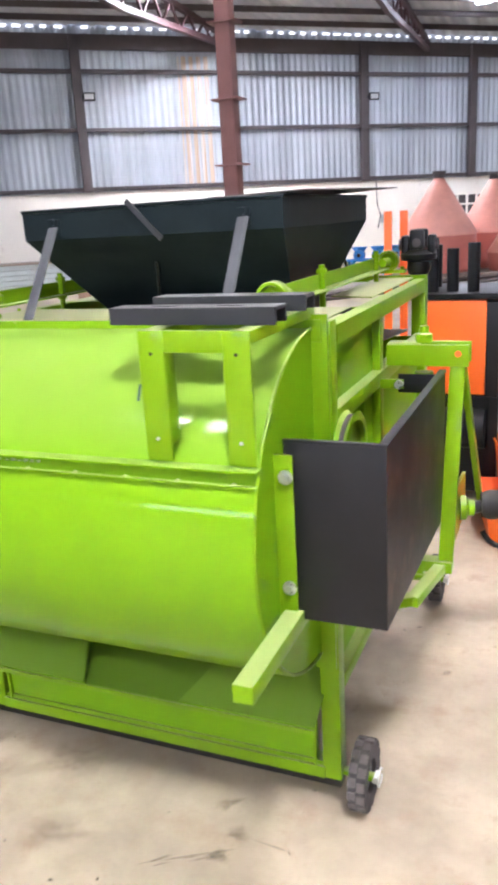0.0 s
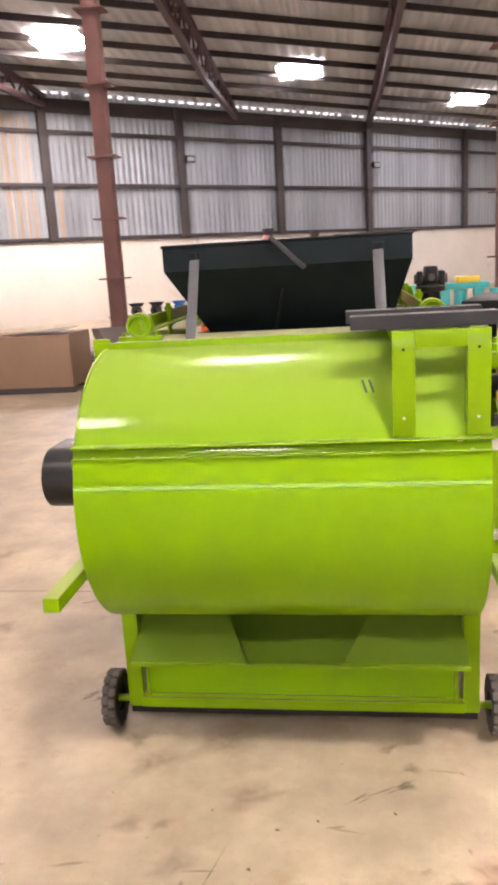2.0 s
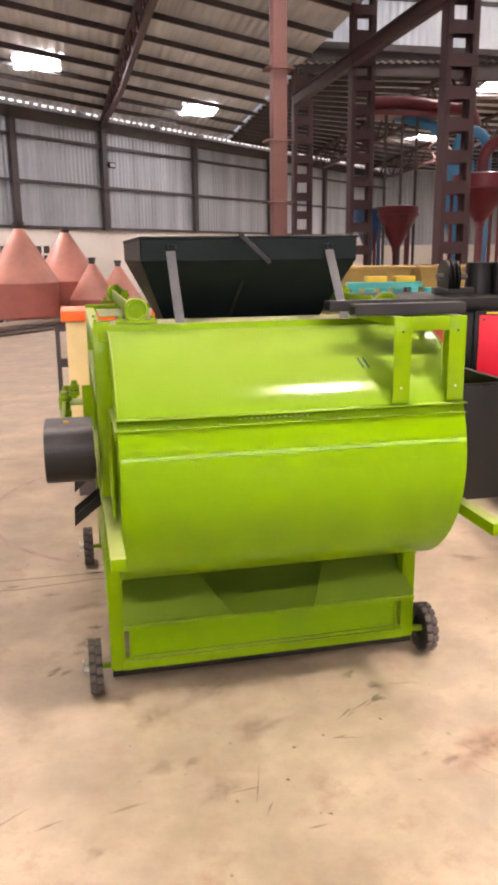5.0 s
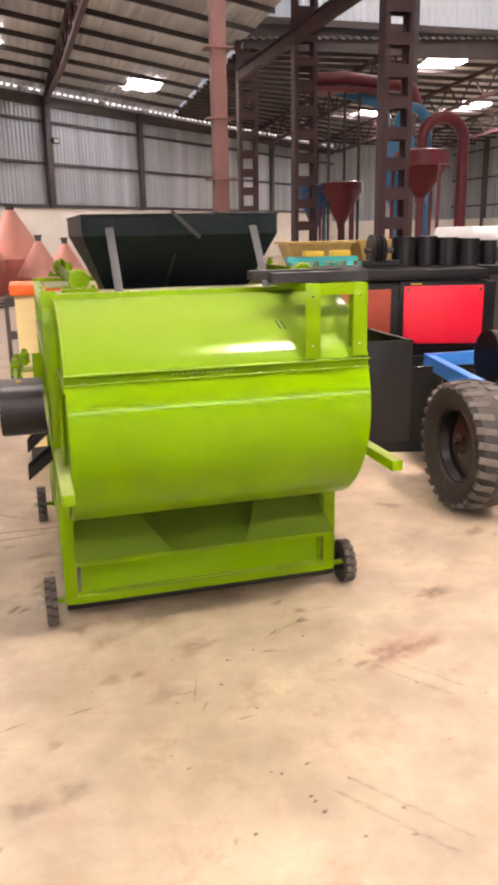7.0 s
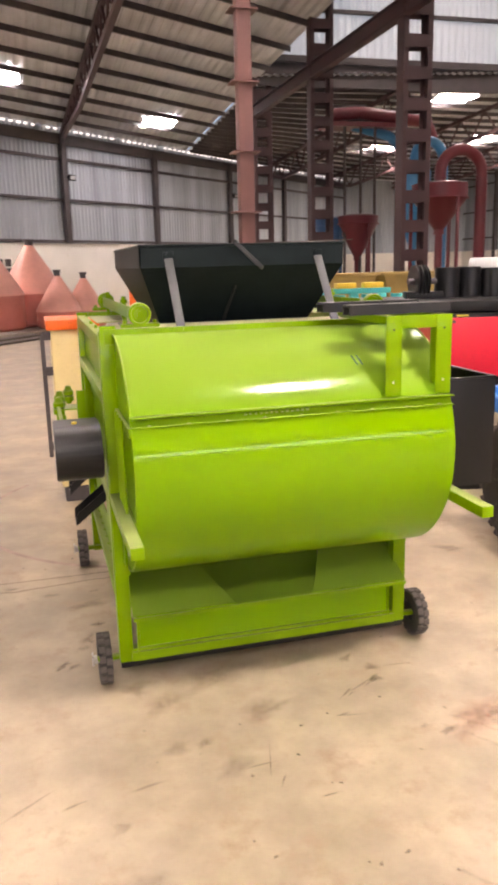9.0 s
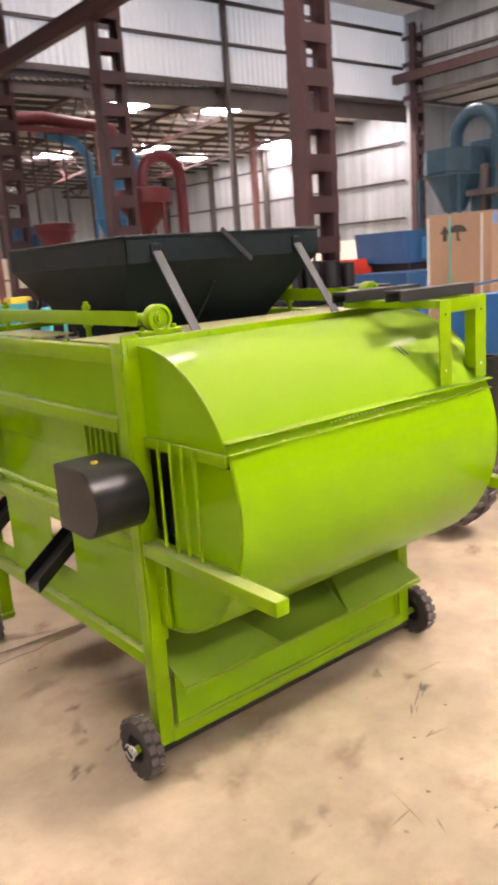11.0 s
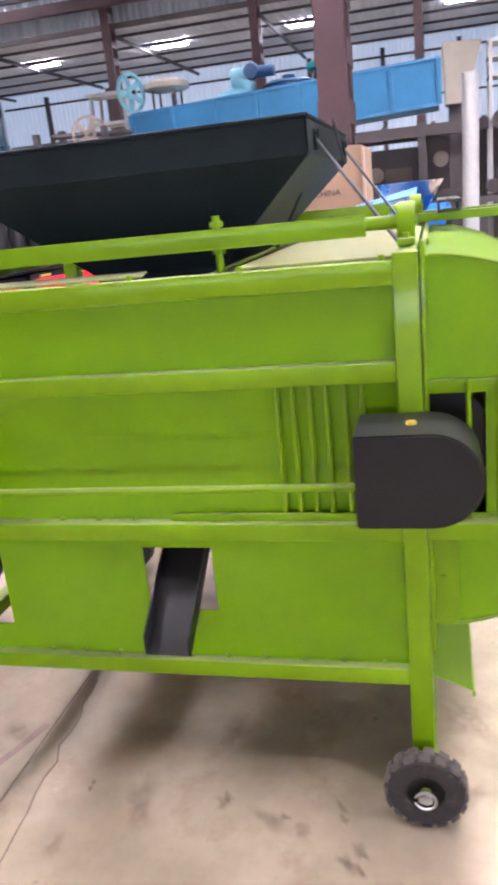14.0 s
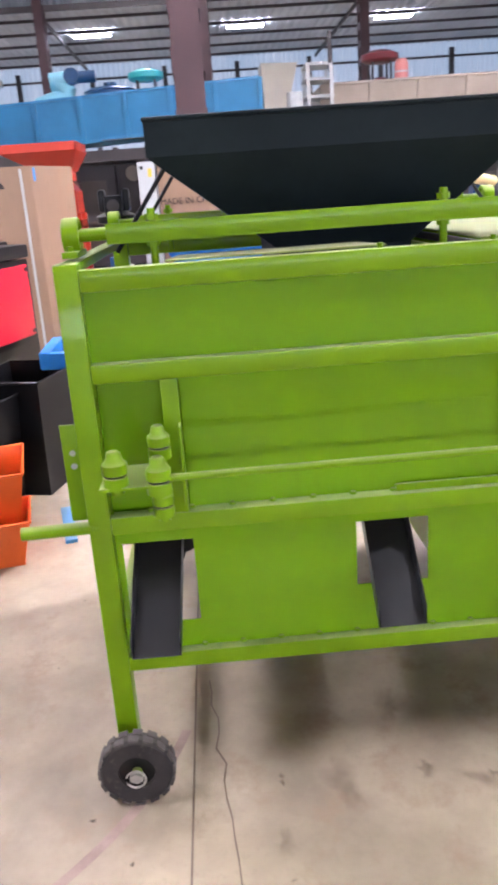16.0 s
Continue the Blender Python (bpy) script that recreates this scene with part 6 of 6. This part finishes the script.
for y, z in ((1.0, 1.7), (0.2, 1.7), (-1.0, 1.6), (-2.2, 1.7)):
    dm = thing("idle_machine", "dark unpainted machine part on a bench", "machine", (11.6, y, 0), group="dark machines by the gantry")
    part("bench", box(11.2, 12.0, y - 0.5, y + 0.5, 1.15, 1.25), STEEL_DARK, dm)
    for px in (11.25, 11.95):
        for py in (y - 0.45, y + 0.45):
            part("leg", box(px - 0.04, px + 0.04, py - 0.04, py + 0.04, 0, 1.15), STEEL_DARK, dm)
    part("block", box(11.35, 11.85, y - 0.3, y + 0.2, 1.25, z, 0.03), STEEL_DARK, dm)
    part("roll", rod((11.4, y + 0.25, 1.4), (11.9, y + 0.25, 1.4), 0.12, n=16), STEEL_DARK, dm)

pd_ = thing("pink_drum", "small faded pink drum on the taupe bin", "drum", (12.9, -0.65, 3.46))
part("body", lathe([(0, 3.465), (0.13, 3.465), (0.13, 3.78), (0.10, 3.86), (0, 3.86)], (12.9, -0.65, 0), n=20), PINK_DRUM, pd_)
part("band", lathe([(0.133, 3.62), (0.137, 3.62), (0.137, 3.65), (0.133, 3.65)], (12.9, -0.65, 0), n=20, ring=True), GREY_PAINT, pd_)


def spoked_wheel(x, y, z, r, mat_, axis_, parent):
    w_ = part("wheel", lathe([(r * 0.86, -0.03), (r, -0.035), (r, 0.035), (r * 0.86, 0.03)], (x, y, z), axis_, 36, ring=True), mat_, parent)
    ax = Vector(axis_).normalized()
    u = ax.orthogonal().normalized()
    v = ax.cross(u)
    for k in range(5):
        a = 2 * math.pi * k / 5
        d = math.cos(a) * u + math.sin(a) * v
        part("spoke", bar(Vector((x, y, z)) + d * r * 0.1, Vector((x, y, z)) + d * r * 0.9, r * 0.30, 0.03, up=ax), mat_, w_)
    part("hub", rod(Vector((x, y, z)) - ax * 0.05, Vector((x, y, z)) + ax * 0.05, r * 0.34, n=20), mat_, w_)
    part("axle_end", rod(Vector((x, y, z)) - ax * 0.1, Vector((x, y, z)) + ax * 0.1, r * 0.1, n=12), STEEL_DARK, w_)


st = thing("elevator_stand", "pale steel stand with a light blue spoked wheel", "machine", (12.9, 8.3, 0))
for x in (12.7, 13.2):
    for y in (8.25, 8.95):
        part("leg", bar((x, y, 0), (x, y - 0.05, 3.9), 0.06, 0.06), GREY_PAINT, st)
for z in (2.9, 3.3, 3.85):
    part("deck", box(12.65, 13.25, 8.1, 9.0, z, z + 0.06), GREY_PAINT, st)
spoked_wheel(12.75, 8.05, 3.84, 0.38, PALE_BLUE, (0.36, 0.93, 0), st)
dk = thing("flywheel_mill", "dark mill with a brown spoked flywheel", "machine", (10.6, 8.3, 0))
spoked_wheel(10.57, 8.12, 2.96, 0.32, TAUPE, (0.75, 0.6, 0), dk)
part("shaft", rod((10.2, 8.7, 2.96), (11.0, 7.5, 2.96), 0.05, n=12), STEEL_DARK, dk)
for y in (8.5, 9.0, 7.7):
    part("upright", box(10.3, 10.42, y, y + 0.1, 0, 3.05), STEEL_DARK, dk)
part("deck", box(10.0, 11.2, 7.5, 9.2, 2.5, 2.6), STEEL_DARK, dk)

# ---- blue cyclone far off in the hall
cyc = thing("blue_cyclone", "blue cyclone dust collector with a bent pipe", "cyclone", (26, 20.5, 0))
def octagon(r):
    return [(26.0 + r * math.cos(radians(22.5 + 45 * k)), 21.2 + r * math.sin(radians(22.5 + 45 * k))) for k in range(9)]


part("tank", sheet([[(*p, 5.4) for p in octagon(1.28)], [(*p, 4.55) for p in octagon(1.28)], [(*p, 4.5) for p in octagon(1.2)], [(*p, 3.0) for p in octagon(0.45)]], 0.03), BLUE_SLATE, cyc, "", 0)
part("tank_top", prism(octagon(1.3)[:8], "z", 5.40, 5.45), BLUE_SLATE, cyc, "", 0)
part("rail", prism(octagon(1.34)[:8], "z", 4.40, 4.50), BLUE_SLATE, cyc, "", 0)
part("bend", pipe([(26.2, 21.22, 5.4), (26.2, 21.22, 5.86)] + [(26.2, 20.2 + 1.02 * math.cos(radians(a)), 5.86 + 1.02 * math.sin(radians(a))) for a in range(0, 181, 12)] + [(26.2, 19.18, 2.0)], 0.28, 20), BLUE_SLATE, cyc, "bent blue pipe")
for z in (5.75, 4.6, 3.4):
    part("flange", lathe([(0.28, -0.04), (0.34, -0.04), (0.34, 0.04), (0.28, 0.04)], (26.2, 19.18, z), n=24, ring=True), BLUE_SLATE, cyc)
part("filter_box", box(27.0, 28.3, 19.5, 21.1, 2.4, 5.8, 0.02), BLUE_SLATE, cyc)
part("filter_pipe", rod((27.0, 18.85, 1.0), (27.0, 18.85, 4.6), 0.2, n=20), BLUE_SLATE, cyc)
part("foot", box(25.8, 27.3, 18.6, 19.5, 0, 2.05), BLUE_SLATE, cyc)
for x in (25.0, 27.0):
    for y in (20.2, 22.2):
        part("leg", box(x - 0.07, x + 0.07, y - 0.07, y + 0.07, 0, 4.42), BLUE_SLATE, cyc)
part("leg", box(27.2, 28.2, 19.6, 21.0, 0, 2.4), BLUE_SLATE, cyc)


def cyclone(x, y, r, z_top, z_cone, z_tip, mat_, label, bend=0):
    c = thing("cyclone", label, "cyclone", (x, y, 0), group="cyclones in the hall")
    part("body", lathe([(r * 0.2, z_tip - 0.12), (r * 0.18, z_tip), (r, z_cone), (r, z_top), (r * 0.7, z_top + 0.05), (0, z_top + 0.05)], (x, y, 0), n=28), mat_, c)
    part("band", lathe([(r * 1.03, z_cone - 0.03), (r * 1.06, z_cone), (r * 1.03, z_cone + 0.03)], (x, y, 0), n=28, ring=True), mat_, c)
    for a in (40, 160, 280):
        px, py = x + r * 1.02 * math.cos(radians(a)), y + r * 1.02 * math.sin(radians(a))
        part("leg", rod((px, py, 0), (px, py, z_cone), 0.05, n=8), mat_, c)
    part("outlet", rod((x, y, 0.3), (x, y, z_tip), 0.1, n=10), mat_, c)
    if bend:
        part("bend", pipe([(x, y, z_top), (x, y, z_top + 0.3)] + [(x + bend * (0.6 - 0.6 * math.cos(radians(a))), y, z_top + 0.3 + 0.55 * math.sin(radians(a))) for a in range(15, 181, 15)] + [(x + bend * 1.2, y, 0.5)], 0.15, 18), mat_, c, "bent pipe")
    return c


cyclone(8.75, 18.2, 0.71, 3.58, 3.22, 2.45, CYC_RED, "dark red cyclone with a bent pipe", 1)
cyclone(8.95, 24.0, 0.68, 3.15, 2.9, 1.85, CYC_RED, "dark red funnel-shaped cyclone")
cyclone(8.25, 24.6, 0.6, 3.1, 2.85, 1.75, BLUE_DEEP, "dark blue funnel-shaped cyclone")
cyclone(9.75, 21.6, 0.5, 4.3, 3.1, 2.0, BLUE, "blue cyclone with a bent pipe", 0.8)
plat = thing("duct_platform", "dark red duct platform on tall thin posts", "platform", (9.2, 24.2, 0))
part("deck", box(7.9, 10.4, 23.8, 24.8, 5.9, 6.05), CYC_RED, plat)
part("duct", pipe([(8.0, 24.0, 6.25), (9.0, 24.0, 6.35), (10.6, 24.0, 6.2), (11.4, 24.0, 6.1), (11.6, 24.0, 5.6)], 0.2, 14), CYC_RED, plat)
part("duct", pipe([(8.9, 24.3, 6.0), (10.2, 24.3, 5.7), (10.6, 24.3, 5.3), (10.65, 24.3, 4.0)], 0.16, 14), BLUE, plat)
for x in (7.95, 8.45, 9.0, 9.5, 10.35):
    part("post", rod((x, 23.9, 0), (x, 23.9, 5.9), 0.05, n=8), STEEL_DARK, plat)

# ---- further machines in the hall
for x, y, z, m_, lab in ((6.9, 8.0, 1.9, BLUE_DEEP, "dark blue sheet-metal machine body on a dark base"), (5.6, 8.6, 1.55, HOP_RED, "orange-red machine body on a dark base"), (6.1, 7.3, 1.35, BLUE_DEEP, "deep blue machine body on a dark base"), (4.6, 8.6, 1.4, STEEL_DARK, "dark machine body on a dark base")):
    mb = thing("machine_body", lab, "machine", (x, y, 0), group="machine bodies in the hall")
    part("case", prism([(y - 0.5, z - 0.45), (y + 0.5, z - 0.45), (y + 0.55, z), (y - 0.4, z)], "x", x - 0.6, x + 0.6, 0.01), m_, mb, "", 0)
    part("base", box(x - 0.5, x + 0.5, y - 0.4, y + 0.4, 0, z - 0.45), STEEL_DARK, mb)
    part("fan_case", lathe([(0, -0.12), (0.28, -0.12), (0.3, 0), (0.28, 0.12), (0, 0.12)], (x + 0.75, y - 0.2, z - 0.4), (0.3, -1, 0), 22), m_ if m_ is not STEEL_DARK else HOP_RED, mb)
    part("fan_stand", box(x + 0.65, x + 0.85, y - 0.3, y - 0.1, 0, z - 0.65), STEEL_DARK, mb)

    part("front_panel", box(x - 0.35, x + 0.45, y - 0.53, y - 0.515, z - 0.4, z - 0.1, 0.004), BLUE if m_ is BLUE_DEEP else m_, mb)
drum = thing("pale_drum", "pale grey horizontal drum on a dark steel cradle", "drum", (3.5, 7.3, 0))
part("barrel", lathe([(0.0, 0.0), (0.11, 0.0), (0.12, 0.02), (0.12, 0.40), (0.125, 0.41), (0.125, 0.44), (0.12, 0.45), (0.12, 0.78), (0.11, 0.8), (0.0, 0.8)], (3.25, 7.45, 1.58), (0.77, -0.64, 0.0), 28), GREY_PAINT, drum)
for f in (0.15, 0.65):
    cx, cy = 3.25 + 0.77 * f, 7.45 - 0.64 * f
    part("cradle", box(cx - 0.05, cx + 0.05, cy - 0.05, cy + 0.05, 0, 1.47), STEEL_DARK, drum)
part("shelf", bar((3.2, 7.49, 1.30), (3.9, 6.91, 1.30), 0.4, 0.05), STEEL_DARK, drum)
part("base", bar((3.2, 7.49, 0.03), (3.9, 6.91, 0.03), 0.5, 0.06), STEEL_DARK, drum)

# ---------------------------------------------------------------- marks on the floor


def fading(name, colour, strength):
    """A stain that thins out towards its edge and breaks up into grain."""
    m = surface(name, colour, 0.75, var=0.25, scale=25, fine=80)
    t = m.node_tree
    at, n, mul, tr, mx = (t.nodes.new("ShaderNode" + k) for k in ("Attribute", "TexNoise", "Math", "BsdfTransparent", "MixShader"))
    at.attribute_name = "fade"
    n.inputs["Scale"].default_value, n.inputs["Detail"].default_value = 32, 7
    coord = t.nodes.new("ShaderNodeTexCoord")
    t.links.new(coord.outputs["Object"], n.inputs["Vector"])
    grain = t.nodes.new("ShaderNodeMapRange")
    grain.inputs[1].default_value, grain.inputs[2].default_value, grain.inputs[3].default_value, grain.inputs[4].default_value = 0.3, 0.7, strength * 0.35, strength
    t.links.new(n.outputs["Fac"], grain.inputs[0])
    mul.operation = "MULTIPLY"
    t.links.new(at.outputs["Fac"], mul.inputs[0])
    t.links.new(grain.outputs[0], mul.inputs[1])
    t.links.new(mul.outputs[0], mx.inputs[0])
    t.links.new(tr.outputs[0], mx.inputs[1])
    t.links.new(t.nodes["Principled BSDF"].outputs[0], mx.inputs[2])
    t.links.new(mx.outputs[0], t.nodes["Material Output"].inputs[0])
    return m


SCUFF = fading("floor_scuff", (0.13, 0.09, 0.065), 0.52)
SOFT = fading("floor_soft_stain", (0.25, 0.18, 0.125), 0.40)
REDMARK = fading("floor_red_dust", (0.45, 0.20, 0.13), 0.6)
SPOT = fading("floor_drip_oil", (0.05, 0.04, 0.035), 0.95)
FAINT_TREAD = fading("floor_tread_dust", (0.24, 0.17, 0.115), 0.25)


def blotch(x, y, r, mat_, stretch=1.0, turn=0.0, name="floor_stain", label="dark oily stain on the concrete"):
    """A ragged patch on the floor, full in the middle and fading out."""
    g = bmesh.new()
    fade = g.verts.layers.float.new("fade")
    n = 18
    ph = random.uniform(0, 60)
    c, s = math.cos(radians(turn)), math.sin(radians(turn))
    rings = []
    for f, v in ((0.25, 1.0), (0.6, 0.8), (0.95, 0.35), (1.35, 0.0)):
        ring_ = []
        for i in range(n):
            a = 2 * math.pi * i / n
            k = f * r * (0.9 + 0.7 * noise.noise((math.cos(a) * 1.3 + ph, math.sin(a) * 1.3, ph)))
            px, py = k * stretch * math.cos(a), k * math.sin(a)
            w = g.verts.new((x + px * c - py * s, y + px * s + py * c, 0.0015))
            w[fade] = v
            ring_.append(w)
        rings.append(ring_)
    g.faces.new(rings[0])
    for p, q in zip(rings, rings[1:]):
        for i in range(n):
            g.faces.new((p[i], p[(i + 1) % n], q[(i + 1) % n], q[i]))
    return tagged(finish(name, g, mat_, 0), label, "stain", kind="structure")


# broad soft stains
for x, y, r, st_ in ((-1.61, 1.11, 0.055, 1.3), (-1.465, 1.143, 0.05, 1.3), (-1.275, 1.75, 0.038, 1.3), (-1.18, 1.755, 0.024, 1.4), (-1.51, 1.40, 0.025, 1.2), (-1.737, 1.20, 0.026, 1.5),
                     (-1.06, 2.19, 0.09, 1.6), (-1.48, 2.86, 0.026, 1.3), (-1.55, 2.626, 0.02, 1.3), (-1.10, 1.59, 0.05, 1.5), (-1.5, 3.1, 0.05, 2.0), (-0.9, 1.9, 0.06, 2.2)):
    blotch(x, y, r, SOFT, st_, 20)
# oil spots by the wheels and in front
for x, y, r, st_ in ((-0.385, 2.07, 0.022, 1.3), (-0.40, 1.98, 0.022, 1.4), (-0.456, 2.173, 0.02, 2.2), (-0.373, 1.613, 0.012, 1.6), (-1.60, 2.47, 0.02, 1.6), (-1.65, 2.48, 0.018, 1.5),
                     (-1.51, 2.68, 0.014, 1.5), (-1.50, 2.52, 0.012, 1.6), (-1.632, 2.505, 0.014, 2.0), (-1.661, 2.461, 0.010, 3.0), (-1.456, 2.532, 0.010, 3.0), (-1.454, 2.852, 0.016, 1.4), (-1.442, 3.27, 0.010, 1.3), (-1.47, 3.268, 0.008, 1.5)):
    blotch(x, y, r, SCUFF, st_, 35)
# small dark drips
for x, y in ((-0.845, 1.053), (-0.721, 1.057), (-0.761, 0.911), (-0.757, 0.885), (-0.746, 0.837), (-1.774, 1.093), (-1.70, 0.997), (-0.969, 0.812), (-0.615, 0.951), (-0.511, 0.781),
             (-0.669, 0.71), (-1.096, 1.151), (-0.814, 1.037), (-0.809, 1.754), (-0.876, 1.59), (-0.79, 1.404), (-1.703, 3.67), (-1.543, 3.79), (-0.685, 1.80), (-0.447, 1.845)):
    blotch(x, y, random.uniform(0.005, 0.0085), SPOT, random.uniform(1, 1.8), random.uniform(0, 180), "floor_drip", "dark drip on the concrete")
# thin scratches
for x, y, r, st_, a in ((-1.779, 1.602, 0.006, 14, 35), (-1.651, 1.551, 0.006, 7, 20), (-0.981, 1.581, 0.003, 26, 75), (-1.41, 1.578, 0.008, 8, 15), (-1.022, 1.573, 0.005, 10, 5),
                        (-0.845, 1.359, 0.006, 6, 0), (-0.603, 1.762, 0.005, 10, -10), (-0.634, 1.775, 0.006, 5, 10), (-0.27, 2.06, 0.004, 16, -5), (-0.966, 1.475, 0.004, 12, 60)):
    blotch(x, y, r, SCUFF, st_, a, "floor_scratch", "dark drag scratch on the concrete")
for k in range(26):
    x, y = random.uniform(-3.2, 1.2), random.uniform(0.0, 4.6)
    blotch(x, y, random.uniform(0.02, 0.07), SOFT, random.uniform(1, 2.2), random.uniform(0, 180), "floor_smudge", "soft brown smudge on the concrete")
for k in range(80):
    x, y = random.uniform(-2.6, 0.6), random.uniform(0.3, 4.2)
    blotch(x, y, random.uniform(0.003, 0.008), SCUFF, random.uniform(1, 2.5), random.uniform(0, 180), "floor_speck", "small dark speck on the concrete")
for k in range(9):
    blotch(-0.56 + 0.020 * k + random.uniform(-0.04, 0.04), 1.90 + 0.012 * k, random.uniform(0.003, 0.0055), SCUFF, random.uniform(7, 15), 38 + random.uniform(-7, 7), "floor_scratch", "dark drag scratch on the concrete")
# tread prints of a lugged tyre
for cx, cy in ((-0.144, 1.449), (-0.53, 0.77)):
    for k in range(7):
        for side_ in (-1, 1):
            blotch(cx + 0.035 * (k - 3) + 0.035 * side_, cy - 0.05 * (k - 3) + 0.02 * side_, 0.009, FAINT_TREAD, 4.5, -45, "floor_tread_mark", "faint tread print on the concrete")
for x, y, r, st_ in ((-0.15, 1.61, 0.07, 2.4), (0.02, 1.62, 0.05, 2.2), (0.29, 2.05, 0.06, 2.0), (-0.3, 1.56, 0.02, 2)):
    blotch(x, y, r, REDMARK, st_, 20, "floor_dust_mark", "reddish dust mark on the concrete")
CRACK = surface("floor_crack", (0.20, 0.155, 0.12), 0.9)
joint_ = thing("floor_joint", "straight saw-cut joint in the concrete floor", "joint", (-1.5, 3.52, 0), kind="structure")
part("groove", bar((-8.0, 3.56, 0.0008), (-0.2, 3.51, 0.0008), 0.006, 0.0012, bevel=0), CRACK, joint_, "", 0)
crk = thing("floor_crack", "thin wandering crack in the concrete floor", "crack", (-1.5, 3.43, 0), kind="structure")
pts = [(-0.95 - 0.07 * i, 3.47 - 0.006 * i + 0.03 * noise.noise((i * 0.9, 2.0, 0)), 0.0012) for i in range(16)]
for p, q2 in zip(pts, pts[1:]):
    part("crack_piece", bar(p, q2, 0.0035 + 0.002 * random.random(), 0.0014, bevel=0), CRACK, crk, "", 0)
ring = thing("floor_tyre_ring", "faint circular tyre mark on the floor", "mark", (-1.5, 5.4, 0), kind="structure")
FAINT = surface("faint_mark", (0.33, 0.235, 0.19), 0.7, var=0.25, scale=10)
for cx, cy, r in ((-0.881, 4.739, 1.239), (-1.75, 7.35, 1.17)):
    inner = [(cx + (r - 0.015) * math.cos(a), cy + (r - 0.015) * math.sin(a), 0.001) for a in np.linspace(2.4, 4.45, 60)]
    outer = [(cx + (r + 0.015) * math.cos(a), cy + (r + 0.015) * math.sin(a), 0.001) for a in np.linspace(2.4, 4.45, 60)]
    part("mark", sheet([inner, outer], 0), FAINT, ring, "", 0)
